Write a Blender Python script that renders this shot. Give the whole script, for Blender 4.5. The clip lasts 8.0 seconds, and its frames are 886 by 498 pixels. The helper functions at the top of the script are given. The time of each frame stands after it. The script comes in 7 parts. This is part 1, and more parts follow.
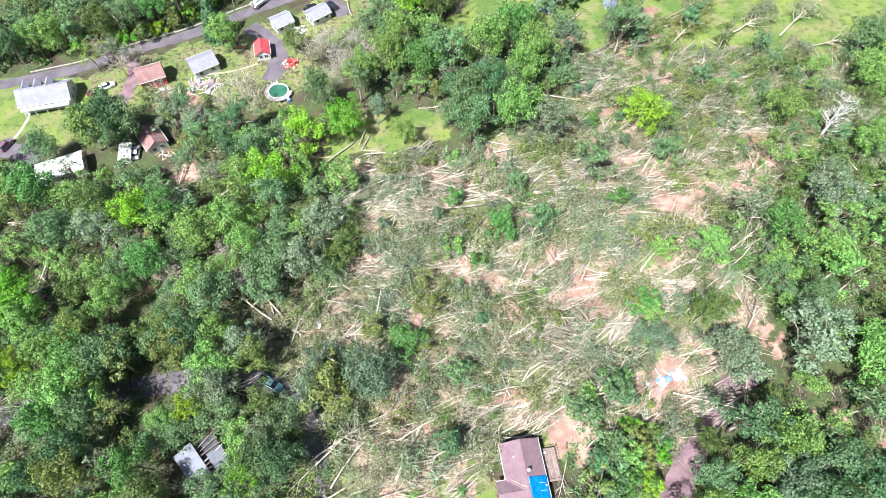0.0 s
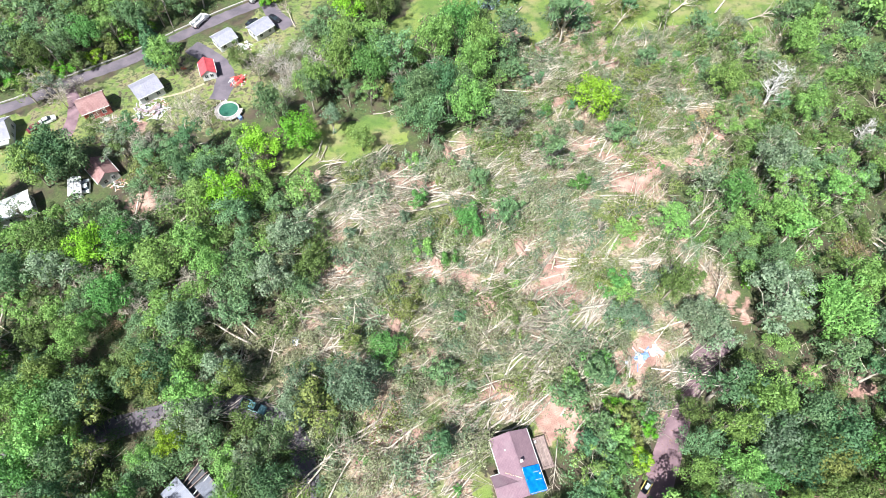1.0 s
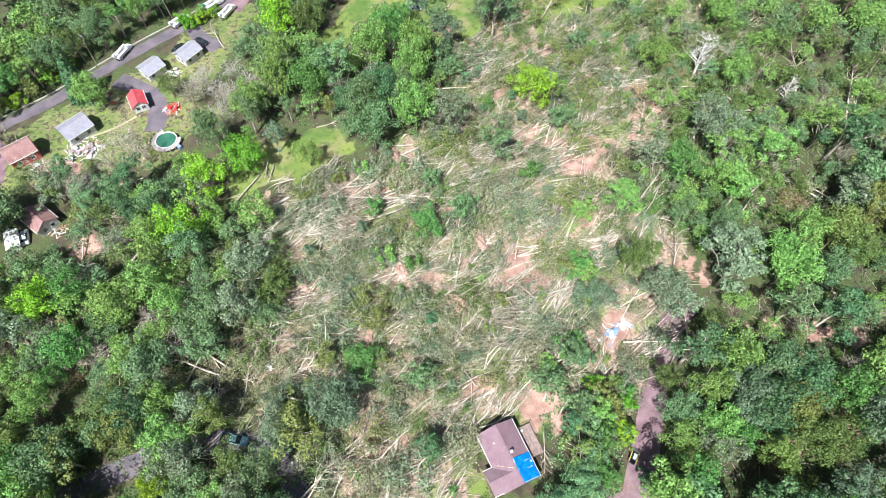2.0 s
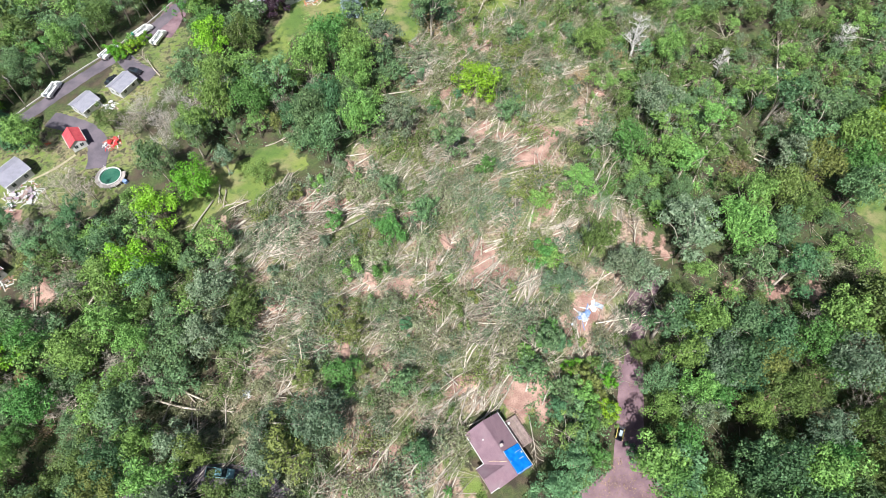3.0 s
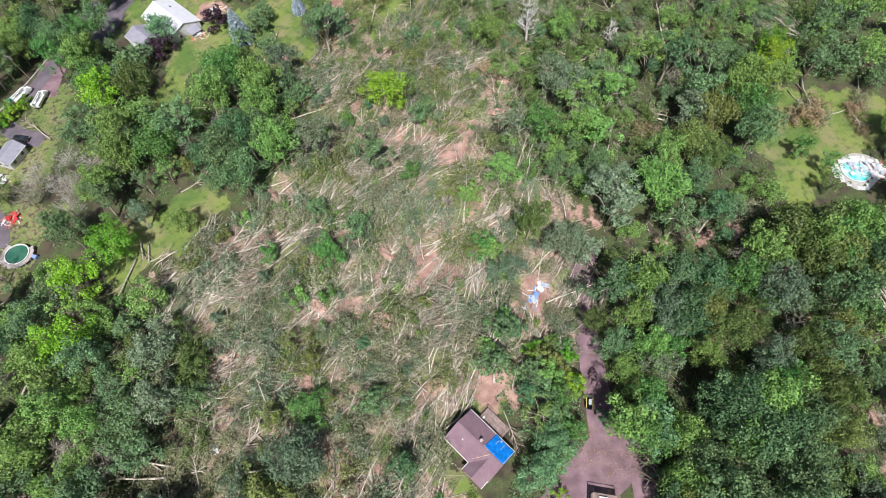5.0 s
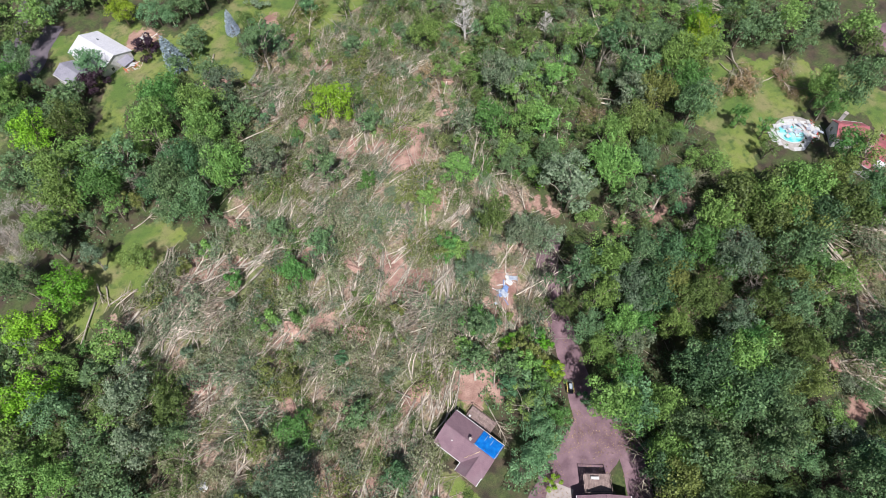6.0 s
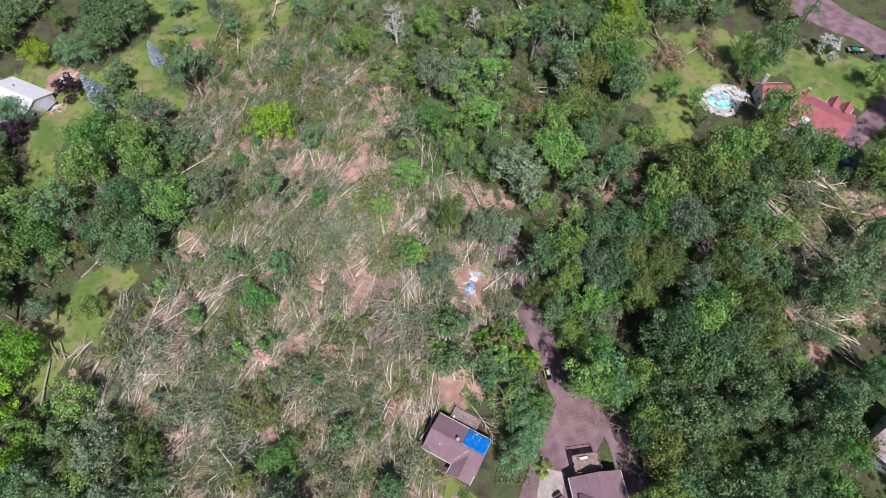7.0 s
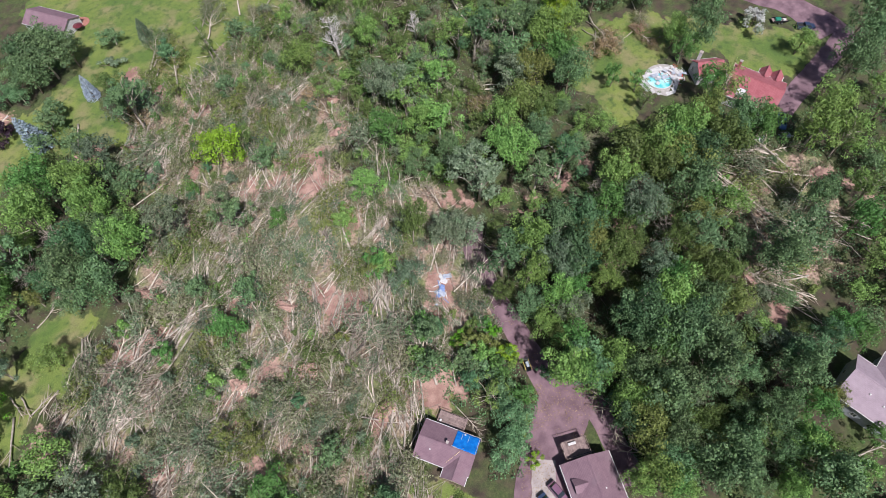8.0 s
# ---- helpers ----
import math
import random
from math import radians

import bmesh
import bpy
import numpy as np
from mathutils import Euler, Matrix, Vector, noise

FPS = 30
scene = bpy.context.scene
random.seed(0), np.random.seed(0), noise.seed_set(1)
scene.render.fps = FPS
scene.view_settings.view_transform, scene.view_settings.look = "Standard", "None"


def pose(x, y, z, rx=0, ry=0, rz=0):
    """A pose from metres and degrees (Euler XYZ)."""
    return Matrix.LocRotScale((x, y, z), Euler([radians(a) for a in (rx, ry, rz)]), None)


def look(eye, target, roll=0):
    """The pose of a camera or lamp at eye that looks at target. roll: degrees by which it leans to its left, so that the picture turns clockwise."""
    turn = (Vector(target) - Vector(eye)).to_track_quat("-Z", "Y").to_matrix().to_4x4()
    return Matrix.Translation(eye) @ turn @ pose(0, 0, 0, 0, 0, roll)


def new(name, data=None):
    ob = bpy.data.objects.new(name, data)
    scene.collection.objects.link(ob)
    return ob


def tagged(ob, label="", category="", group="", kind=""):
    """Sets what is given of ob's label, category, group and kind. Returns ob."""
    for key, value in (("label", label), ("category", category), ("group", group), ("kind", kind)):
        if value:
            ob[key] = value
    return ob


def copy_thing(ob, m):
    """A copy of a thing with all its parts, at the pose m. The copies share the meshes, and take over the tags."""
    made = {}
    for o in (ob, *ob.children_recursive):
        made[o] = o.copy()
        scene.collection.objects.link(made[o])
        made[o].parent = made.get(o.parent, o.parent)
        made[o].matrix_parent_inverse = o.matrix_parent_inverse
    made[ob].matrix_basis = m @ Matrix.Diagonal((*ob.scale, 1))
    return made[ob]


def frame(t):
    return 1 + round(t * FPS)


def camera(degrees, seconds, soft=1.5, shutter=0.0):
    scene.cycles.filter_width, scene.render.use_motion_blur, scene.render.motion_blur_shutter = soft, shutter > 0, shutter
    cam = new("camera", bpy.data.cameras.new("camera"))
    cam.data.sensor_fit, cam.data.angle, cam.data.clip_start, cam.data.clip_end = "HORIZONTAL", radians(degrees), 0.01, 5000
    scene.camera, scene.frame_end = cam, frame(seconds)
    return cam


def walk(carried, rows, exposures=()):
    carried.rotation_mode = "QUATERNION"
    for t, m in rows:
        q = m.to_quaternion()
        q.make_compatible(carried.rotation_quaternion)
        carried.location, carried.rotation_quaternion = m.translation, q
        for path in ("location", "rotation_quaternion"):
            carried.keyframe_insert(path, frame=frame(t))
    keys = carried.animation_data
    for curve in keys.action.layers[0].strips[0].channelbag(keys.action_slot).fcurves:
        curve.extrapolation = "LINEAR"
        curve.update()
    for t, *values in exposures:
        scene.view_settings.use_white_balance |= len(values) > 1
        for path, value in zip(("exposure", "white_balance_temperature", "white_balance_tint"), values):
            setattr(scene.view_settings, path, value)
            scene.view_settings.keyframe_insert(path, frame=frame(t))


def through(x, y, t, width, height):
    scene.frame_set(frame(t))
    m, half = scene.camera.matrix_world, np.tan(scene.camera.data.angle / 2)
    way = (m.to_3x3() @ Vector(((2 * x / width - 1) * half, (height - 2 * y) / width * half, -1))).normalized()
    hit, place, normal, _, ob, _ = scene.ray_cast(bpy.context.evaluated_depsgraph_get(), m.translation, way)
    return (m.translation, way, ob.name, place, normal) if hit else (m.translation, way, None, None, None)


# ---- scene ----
# ---- camera and its flight ----
cam = camera(75.1, 8.0, soft=0.5)
PATH = [
    (0.0, pose(0.00, 0.00, 118.00, 29.09, 0.09, 0.00)),
    (0.5, pose(-0.50, 0.03, 118.11, 29.13, 0.07, -3.48)),
    (1.0, pose(-0.92, 0.14, 118.36, 29.14, 0.04, -6.89)),
    (1.5, pose(-1.41, 0.48, 118.66, 29.08, 0.04, -11.20)),
    (3.0, pose(-2.66, 1.06, 118.87, 29.31, 0.11, -23.37)),
    (3.5, pose(-3.02, 1.34, 118.98, 29.40, 0.05, -26.71)),
    (4.0, pose(-3.24, 1.76, 119.07, 29.41, -0.03, -29.67)),
    (4.5, pose(-3.37, 2.07, 119.40, 29.42, -0.01, -32.90)),
    (6.0, pose(-3.95, 3.43, 121.17, 29.34, 0.07, -44.29)),
    (6.5, pose(-4.14, 3.93, 121.41, 29.37, 0.13, -48.70)),
    (7.0, pose(-4.37, 4.50, 121.63, 29.44, 0.09, -53.10)),
    (7.5, pose(-4.61, 5.02, 121.86, 29.55, 0.03, -57.14)),
    (8.0, pose(-4.75, 5.39, 121.97, 29.70, 0.10, -60.73)),
]
walk(cam, PATH, exposures=[(0.0, 1.15, 5930, 5.5), (1.5, 1.05, 5930, 5.5), (3.0, 0.67, 6040, 7), (4.5, 0.42, 6070, 9), (6.0, 0.2, 6060, 12.5), (8.0, 0.09, 5990, 17)])

# ---- sky and sun ----
SUN_TO = Vector((-0.62, -0.78, 1.55)).normalized()
world = bpy.data.worlds.new("sky")
scene.world = world
world.use_nodes = True
wn = world.node_tree
sky = wn.nodes.new("ShaderNodeTexSky")
sky.sky_type, sky.sun_disc = "NISHITA", False
sky.sun_elevation = math.asin(SUN_TO.z)
sky.sun_rotation = math.atan2(SUN_TO.x, SUN_TO.y)
sky.dust_density = 2.0
wn.nodes["Background"].inputs[1].default_value = 0.052
wn.links.new(sky.outputs[0], wn.nodes["Background"].inputs[0])
sun = new("sun", bpy.data.lights.new("sun", "SUN"))
sun.data.energy, sun.data.angle, sun.data.color = 5.0, radians(0.6), (1.0, 0.96, 0.88)
sun.matrix_world = look(SUN_TO * 300, (0, 0, 0))

# ---- materials ----
def nodes_of(name):
    m = bpy.data.materials.new(name)
    m.use_nodes = True
    nt = m.node_tree
    return m, nt, nt.nodes["Principled BSDF"]


def add(nt, kind, **values):
    n = nt.nodes.new(kind)
    for k, v in values.items():
        n.inputs[k.replace("_", " ")].default_value = v
    return n


def noise_fac(nt, scale, detail=4.0, lo=0.35, hi=0.65, coord="Object"):
    tc = nt.nodes.new("ShaderNodeTexCoord")
    n = add(nt, "ShaderNodeTexNoise", Scale=scale, Detail=detail)
    nt.links.new(tc.outputs[coord], n.inputs["Vector"])
    r = add(nt, "ShaderNodeMapRange", From_Min=lo, From_Max=hi)
    nt.links.new(n.outputs["Fac"], r.inputs["Value"])
    return r.outputs[0]


def mix(nt, fac, a, b, blend="MIX"):
    n = nt.nodes.new("ShaderNodeMix")
    n.data_type, n.blend_type = "RGBA", blend
    for sock, v in ((n.inputs[0], fac), (n.inputs[6], a), (n.inputs[7], b)):
        if hasattr(v, "is_output"):
            nt.links.new(v, sock)
        elif isinstance(v, tuple):
            sock.default_value = (*v, 1)
        else:
            sock.default_value = v
    return n.outputs[2]


def bump(nt, bsdf, height, strength=0.4, distance=0.05):
    b = add(nt, "ShaderNodeBump", Strength=strength, Distance=distance)
    nt.links.new(height, b.inputs["Height"])
    nt.links.new(b.outputs[0], bsdf.inputs["Normal"])


def surface(name, a, b, scale=2.0, fine=14.0, rough=0.85, metallic=0.0, relief=0.3, spread=0.0, pieces=0.0):
    """A worn surface: two tones in large stains, a third of it again in fine grain."""
    m, nt, p = nodes_of(name)
    c = mix(nt, noise_fac(nt, scale), a, b)
    grain = noise_fac(nt, fine, 6.0, 0.2, 0.8)
    c = mix(nt, 0.35, c, mix(nt, grain, (0.25, 0.25, 0.25), (0.75, 0.75, 0.75)), "OVERLAY")
    if spread:
        info = nt.nodes.new("ShaderNodeObjectInfo")
        hsv = nt.nodes.new("ShaderNodeHueSaturation")
        r = add(nt, "ShaderNodeMapRange", To_Min=1 - spread, To_Max=1 + spread)
        nt.links.new(info.outputs["Random"], r.inputs["Value"])
        nt.links.new(r.outputs[0], hsv.inputs["Value"])
        nt.links.new(c, hsv.inputs["Color"])
        c = hsv.outputs[0]
    if pieces:
        geo = nt.nodes.new("ShaderNodeNewGeometry")
        hsv = nt.nodes.new("ShaderNodeHueSaturation")
        r = add(nt, "ShaderNodeMapRange", To_Min=1 - pieces, To_Max=1 + 0.5 * pieces)
        nt.links.new(geo.outputs["Random Per Island"], r.inputs["Value"])
        nt.links.new(r.outputs[0], hsv.inputs["Value"])
        nt.links.new(c, hsv.inputs["Color"])
        c = hsv.outputs[0]
    nt.links.new(c, p.inputs["Base Color"])
    p.inputs["Roughness"].default_value, p.inputs["Metallic"].default_value = rough, metallic
    if relief:
        bump(nt, p, grain, relief, 0.03)
    return m


def shingles(name, a, b, row=0.28):
    """Asphalt shingles in courses along the roof's slope."""
    m, nt, p = nodes_of(name)
    tc = nt.nodes.new("ShaderNodeTexCoord")
    br = add(nt, "ShaderNodeTexBrick", Scale=1.0, Mortar_Size=0.02, Bias=0.0, Brick_Width=0.5, Row_Height=row)
    br.inputs["Color1"].default_value, br.inputs["Color2"].default_value = (*a, 1), (*b, 1)
    br.inputs["Mortar"].default_value = (*[v * 0.6 for v in a], 1)
    nt.links.new(tc.outputs["Object"], br.inputs["Vector"])
    c = mix(nt, 0.55, br.outputs["Color"], mix(nt, noise_fac(nt, 0.7, 5.0), a, b))
    c = mix(nt, noise_fac(nt, 0.25, 6.0, 0.5, 0.75), c, tuple(0.75 * v + 0.06 for v in b))
    nt.links.new(c, p.inputs["Base Color"])
    p.inputs["Roughness"].default_value = 0.9
    bump(nt, p, br.outputs["Fac"], 0.3, -0.02)
    return m


def foliage(name, dark, light, tint, through=0.17, spread=0.03):
    """Leaves: each leaf, each clump and each tree has a tone of its own; some light passes through."""
    m, nt, p = nodes_of(name)
    geo, info = nt.nodes.new("ShaderNodeNewGeometry"), nt.nodes.new("ShaderNodeObjectInfo")
    leaf = add(nt, "ShaderNodeMapRange", To_Min=0.12, To_Max=0.9)
    nt.links.new(geo.outputs["Random Per Island"], leaf.inputs["Value"])
    c = mix(nt, leaf.outputs[0], dark, light)
    c = mix(nt, noise_fac(nt, 0.7, 3.0, 0.45, 0.7), c, tint)
    hsv = nt.nodes.new("ShaderNodeHueSaturation")
    for lo, hi, sock, shift in ((0.5 - spread, 0.5 + spread, "Hue", 0.0), (0.7, 1.25, "Value", 0.37)):
        w = add(nt, "ShaderNodeMath")
        w.operation = "FRACT"
        s = add(nt, "ShaderNodeMath")
        s.operation = "ADD"
        s.inputs[1].default_value = shift
        nt.links.new(info.outputs["Random"], s.inputs[0])
        nt.links.new(s.outputs[0], w.inputs[0])
        r = add(nt, "ShaderNodeMapRange", To_Min=lo, To_Max=hi)
        nt.links.new(w.outputs[0], r.inputs["Value"])
        nt.links.new(r.outputs[0], hsv.inputs[sock])
    hsv.inputs["Saturation"].default_value = 1.03
    nt.links.new(c, hsv.inputs["Color"])
    nt.links.new(hsv.outputs[0], p.inputs["Base Color"])
    p.inputs["Roughness"].default_value = 0.55
    p.inputs["Specular IOR Level"].default_value = 0.3
    tr = nt.nodes.new("ShaderNodeBsdfTranslucent")
    nt.links.new(hsv.outputs[0], tr.inputs["Color"])
    ms = nt.nodes.new("ShaderNodeMixShader")
    ms.inputs[0].default_value = through
    nt.links.new(p.outputs[0], ms.inputs[1])
    nt.links.new(tr.outputs[0], ms.inputs[2])
    nt.links.new(ms.outputs[0], nt.nodes["Material Output"].inputs["Surface"])
    return m


def ground_material():
    """Leaf litter, bare reddish soil, straw-coloured debris and lawn, mixed by the ground's own masks and broken up by noise."""
    m, nt, p = nodes_of("ground")
    fine, mid, broad = noise_fac(nt, 1.6, 8.0), noise_fac(nt, 0.35, 6.0), noise_fac(nt, 0.09, 5.0)
    litter = mix(nt, mid, (0.045, 0.036, 0.025), (0.10, 0.075, 0.05))
    litter = mix(nt, noise_fac(nt, 0.25, 8.0, 0.38, 0.6), litter, mix(nt, fine, (0.05, 0.075, 0.022), (0.095, 0.12, 0.04)))
    lawn = mix(nt, broad, (0.10, 0.165, 0.034), (0.2, 0.245, 0.055))
    lawn = mix(nt, noise_fac(nt, 0.16, 8.0, 0.47, 0.68), lawn, (0.24, 0.22, 0.1))
    lawn = mix(nt, noise_fac(nt, 0.55, 7.0, 0.5, 0.72), lawn, (0.07, 0.115, 0.03))
    soil = mix(nt, mid, (0.27, 0.145, 0.12), (0.5, 0.325, 0.265))
    straw = mix(nt, fine, (0.2, 0.125, 0.095), (0.5, 0.365, 0.285))
    grass = mix(nt, fine, (0.11, 0.135, 0.05), (0.27, 0.285, 0.13))
    straw = mix(nt, noise_fac(nt, 0.13, 8.0, 0.44, 0.56), straw, grass)
    c = litter
    for key, tone in (("debris", straw), ("lawn", lawn), ("soil", soil)):
        at = nt.nodes.new("ShaderNodeAttribute")
        at.attribute_name = key
        s = add(nt, "ShaderNodeMath")
        s.operation = "ADD"
        off = add(nt, "ShaderNodeMapRange", To_Min=-0.3, To_Max=0.3)
        nt.links.new(noise_fac(nt, 0.8, 8.0, 0.3, 0.7), off.inputs["Value"])
        nt.links.new(at.outputs["Fac"], s.inputs[0])
        nt.links.new(off.outputs[0], s.inputs[1])
        r = add(nt, "ShaderNodeMapRange", From_Min=0.35, From_Max=0.65)
        nt.links.new(s.outputs[0], r.inputs["Value"])
        c = mix(nt, r.outputs[0], c, tone)
    grain = noise_fac(nt, 5.0, 8.0, 0.25, 0.75)
    c = mix(nt, 0.4, c, mix(nt, grain, (0.2, 0.2, 0.2), (0.8, 0.8, 0.8)), "OVERLAY")
    nt.links.new(c, p.inputs["Base Color"])
    p.inputs["Roughness"].default_value = 0.95
    bump(nt, p, grain, 0.6, 0.15)
    return m


M = dict(
    ground=ground_material(),
    asphalt=surface("asphalt", (0.10, 0.085, 0.105), (0.16, 0.13, 0.155), 0.3, 8.0),
    gravel=surface("red_gravel", (0.15, 0.09, 0.11), (0.26, 0.165, 0.19), 0.4, 6.0, relief=0.5),
    concrete=surface("concrete", (0.33, 0.28, 0.27), (0.45, 0.39, 0.37), 0.6, 9.0),
    kerb=surface("pale_stone", (0.36, 0.33, 0.31), (0.46, 0.43, 0.41), 1.0, 9.0),
    path=surface("worn_path", (0.32, 0.27, 0.18), (0.42, 0.36, 0.25), 1.0, 9.0),
    roof_brown=shingles("brown_shingles", (0.19, 0.115, 0.145), (0.255, 0.16, 0.19)),
    roof_grey=shingles("grey_shingles", (0.23, 0.22, 0.27), (0.32, 0.305, 0.37)),
    roof_white=shingles("pale_shingles", (0.6, 0.585, 0.64), (0.72, 0.705, 0.75)),
    roof_pale=shingles("lavender_grey_shingles", (0.25, 0.24, 0.295), (0.34, 0.33, 0.385)),
    roof_mauve=shingles("mauve_shingles", (0.31, 0.24, 0.28), (0.4, 0.31, 0.36)),
    roof_red=shingles("red_shingles", (0.3, 0.085, 0.1), (0.4, 0.13, 0.15)),
    roof_rust=shingles("rusty_shingles", (0.22, 0.11, 0.11), (0.34, 0.2, 0.19)),
    roof_slate=shingles("slate_shingles", (0.17, 0.175, 0.22), (0.27, 0.27, 0.33)),
    roof_metal_red=surface("red_metal", (0.5, 0.06, 0.08), (0.6, 0.1, 0.11), 1.0, 8.0, 0.5),
    roof_metal_white=surface("white_metal", (0.6, 0.59, 0.6), (0.72, 0.71, 0.72), 0.8, 8.0, 0.5),
    siding_white=surface("white_siding", (0.5, 0.49, 0.5), (0.62, 0.61, 0.61), 1.0, 12.0, 0.6),
    siding_grey=surface("grey_siding", (0.36, 0.38, 0.42), (0.46, 0.48, 0.52), 1.0, 12.0, 0.6),
    siding_red=surface("red_siding", (0.3, 0.05, 0.05), (0.38, 0.08, 0.07), 1.0, 12.0, 0.7),
    siding_tan=surface("tan_siding", (0.4, 0.33, 0.26), (0.5, 0.43, 0.35), 1.0, 12.0, 0.7),
    trim=surface("white_trim", (0.56, 0.55, 0.54), (0.66, 0.65, 0.64), 3.0, 20.0, 0.5, relief=0.1),
    brick=surface("brick_red", (0.3, 0.12, 0.09), (0.42, 0.2, 0.15), 3.0, 14.0),
    deck=surface("weathered_boards", (0.2, 0.14, 0.13), (0.31, 0.23, 0.21), 1.5, 12.0, spread=0.2),
    wood=surface("fresh_timber", (0.5, 0.36, 0.24), (0.62, 0.48, 0.34), 1.5, 12.0, spread=0.15),
    bark=surface("bark", (0.16, 0.125, 0.09), (0.28, 0.225, 0.17), 2.0, 9.0, 0.95, relief=0.6, spread=0.2),
    bark_pale=surface("pale_bark", (0.33, 0.275, 0.23), (0.6, 0.53, 0.45), 1.2, 9.0, 0.95, relief=0.5, spread=0.2, pieces=0.5),
    bark_white=surface("bleached_bark", (0.36, 0.32, 0.29), (0.52, 0.48, 0.44), 2.0, 9.0, 0.9, relief=0.4),
    bark_bleached=surface("white_bleached_bark", (0.55, 0.51, 0.48), (0.74, 0.7, 0.67), 2.0, 9.0, 0.9, relief=0.4),
    twig=surface("broken_twigs", (0.25, 0.2, 0.155), (0.52, 0.45, 0.36), 0.4, 5.0, 0.95, relief=0.2, pieces=0.55),
    soil=surface("root_soil", (0.28, 0.16, 0.13), (0.5, 0.33, 0.27), 1.2, 5.0, 1.0, relief=1.0),
    tarp=surface("blue_tarp", (0.006, 0.16, 0.62), (0.015, 0.24, 0.75), 1.2, 6.0, 0.45, relief=0.4),
    tarp_pale=surface("pale_sheet", (0.34, 0.38, 0.48), (0.52, 0.55, 0.62), 1.5, 6.0, 0.5, relief=0.4),
    tarp_blue=surface("faded_blue_sheet", (0.12, 0.2, 0.42), (0.25, 0.34, 0.6), 1.5, 6.0, 0.5),
    tar=surface("roof_felt", (0.05, 0.05, 0.06), (0.1, 0.1, 0.11), 1.0, 8.0),
    rubber=surface("rubber", (0.015, 0.015, 0.016), (0.03, 0.03, 0.03), 5.0, 30.0, 0.8, relief=0.1),
    steel=surface("galvanised_steel", (0.5, 0.5, 0.51), (0.62, 0.62, 0.62), 2.0, 20.0, 0.4, 0.8, relief=0.1),
    pole=surface("pole_wood", (0.22, 0.18, 0.15), (0.32, 0.27, 0.23), 2.0, 12.0, 0.95),
    cable=surface("cable", (0.03, 0.03, 0.03), (0.05, 0.05, 0.05), 5.0, 20.0, 0.6, relief=0.0),
)


def paint(name, c, rough=0.3):
    return surface(name, tuple(0.9 * v for v in c), c, 0.8, 20.0, rough, relief=0.03)


for key, c in dict(white=(0.78, 0.78, 0.78), black=(0.02, 0.02, 0.025), blue=(0.05, 0.12, 0.3), teal=(0.18, 0.34, 0.38), navy=(0.03, 0.05, 0.1), yellow=(0.62, 0.5, 0.16),
                   maroon=(0.14, 0.03, 0.04), purple=(0.2, 0.1, 0.16), red=(0.55, 0.05, 0.05), silver=(0.45, 0.5, 0.56), orange=(0.65, 0.12, 0.04), green=(0.02, 0.22, 0.14)).items():
    M["paint_" + key] = paint(key + "_paint", c)


def clear(name, colour, rough, spec=0.5):
    m, nt, p = nodes_of(name)
    p.inputs["Base Color"].default_value = (*colour, 1)
    p.inputs["Roughness"].default_value = rough
    p.inputs["Specular IOR Level"].default_value = spec
    return m


M["glass"] = clear("dark_window_glass", (0.03, 0.04, 0.05), 0.05, 0.8)
M["pool_water"] = surface("murky_pool_water", (0.03, 0.11, 0.075), (0.055, 0.15, 0.1), 0.6, 3.0, 0.08, relief=0.05)
M["pool_clear"] = surface("turquoise_pool_water", (0.02, 0.5, 0.52), (0.55, 0.85, 0.87), 0.35, 2.0, 0.1, relief=0.05)

LEAF = dict(
    dark=foliage("dark_leaves", (0.026, 0.05, 0.02), (0.215, 0.355, 0.155), (0.094, 0.172, 0.082)),
    mid=foliage("green_leaves", (0.045, 0.088, 0.022), (0.285, 0.5, 0.135), (0.14, 0.265, 0.075)),
    lime=foliage("light_green_leaves", (0.086, 0.173, 0.016), (0.305, 0.525, 0.055), (0.19, 0.36, 0.03)),
    blue=foliage("blue_green_leaves", (0.034, 0.075, 0.034), (0.23, 0.4, 0.19), (0.1, 0.2, 0.095)),
    silver=foliage("grey_green_wilting_leaves", (0.045, 0.075, 0.04), (0.3, 0.37, 0.24), (0.12, 0.18, 0.095), 0.15),
    wilt=foliage("wilted_olive_leaves", (0.06, 0.072, 0.03), (0.43, 0.445, 0.285), (0.165, 0.2, 0.09), 0.15),
    olive=foliage("olive_leaves", (0.038, 0.058, 0.017), (0.285, 0.36, 0.11), (0.135, 0.18, 0.047)),
    spruce=foliage("blue_spruce_needles", (0.115, 0.144, 0.158), (0.439, 0.512, 0.61), (0.22, 0.27, 0.32), 0.05),
    plum=foliage("purple_leaves", (0.014, 0.008, 0.013), (0.073, 0.037, 0.059), (0.03, 0.015, 0.026), 0.15),
    white=foliage("white_blossom", (0.396, 0.396, 0.346), (0.9, 0.9, 0.9), (0.2, 0.3, 0.12), 0.2),
    brown=foliage("browned_leaves", (0.13, 0.086, 0.05), (0.464, 0.342, 0.207), (0.24, 0.18, 0.10), 0.1),
)

# ---- shapes ----
SLOPE = (0.0158, -0.0336)


def land(x, y):
    """The height of the ground: a hillside that falls gently to the north."""
    return SLOPE[0] * x + SLOPE[1] * y + 0.25 * math.sin(x / 17.0 + 1.3) * math.cos(y / 21.0)


def place(x, y, turn=0.0, up=0.0):
    return pose(x, y, land(x, y) + up, 0, 0, turn)


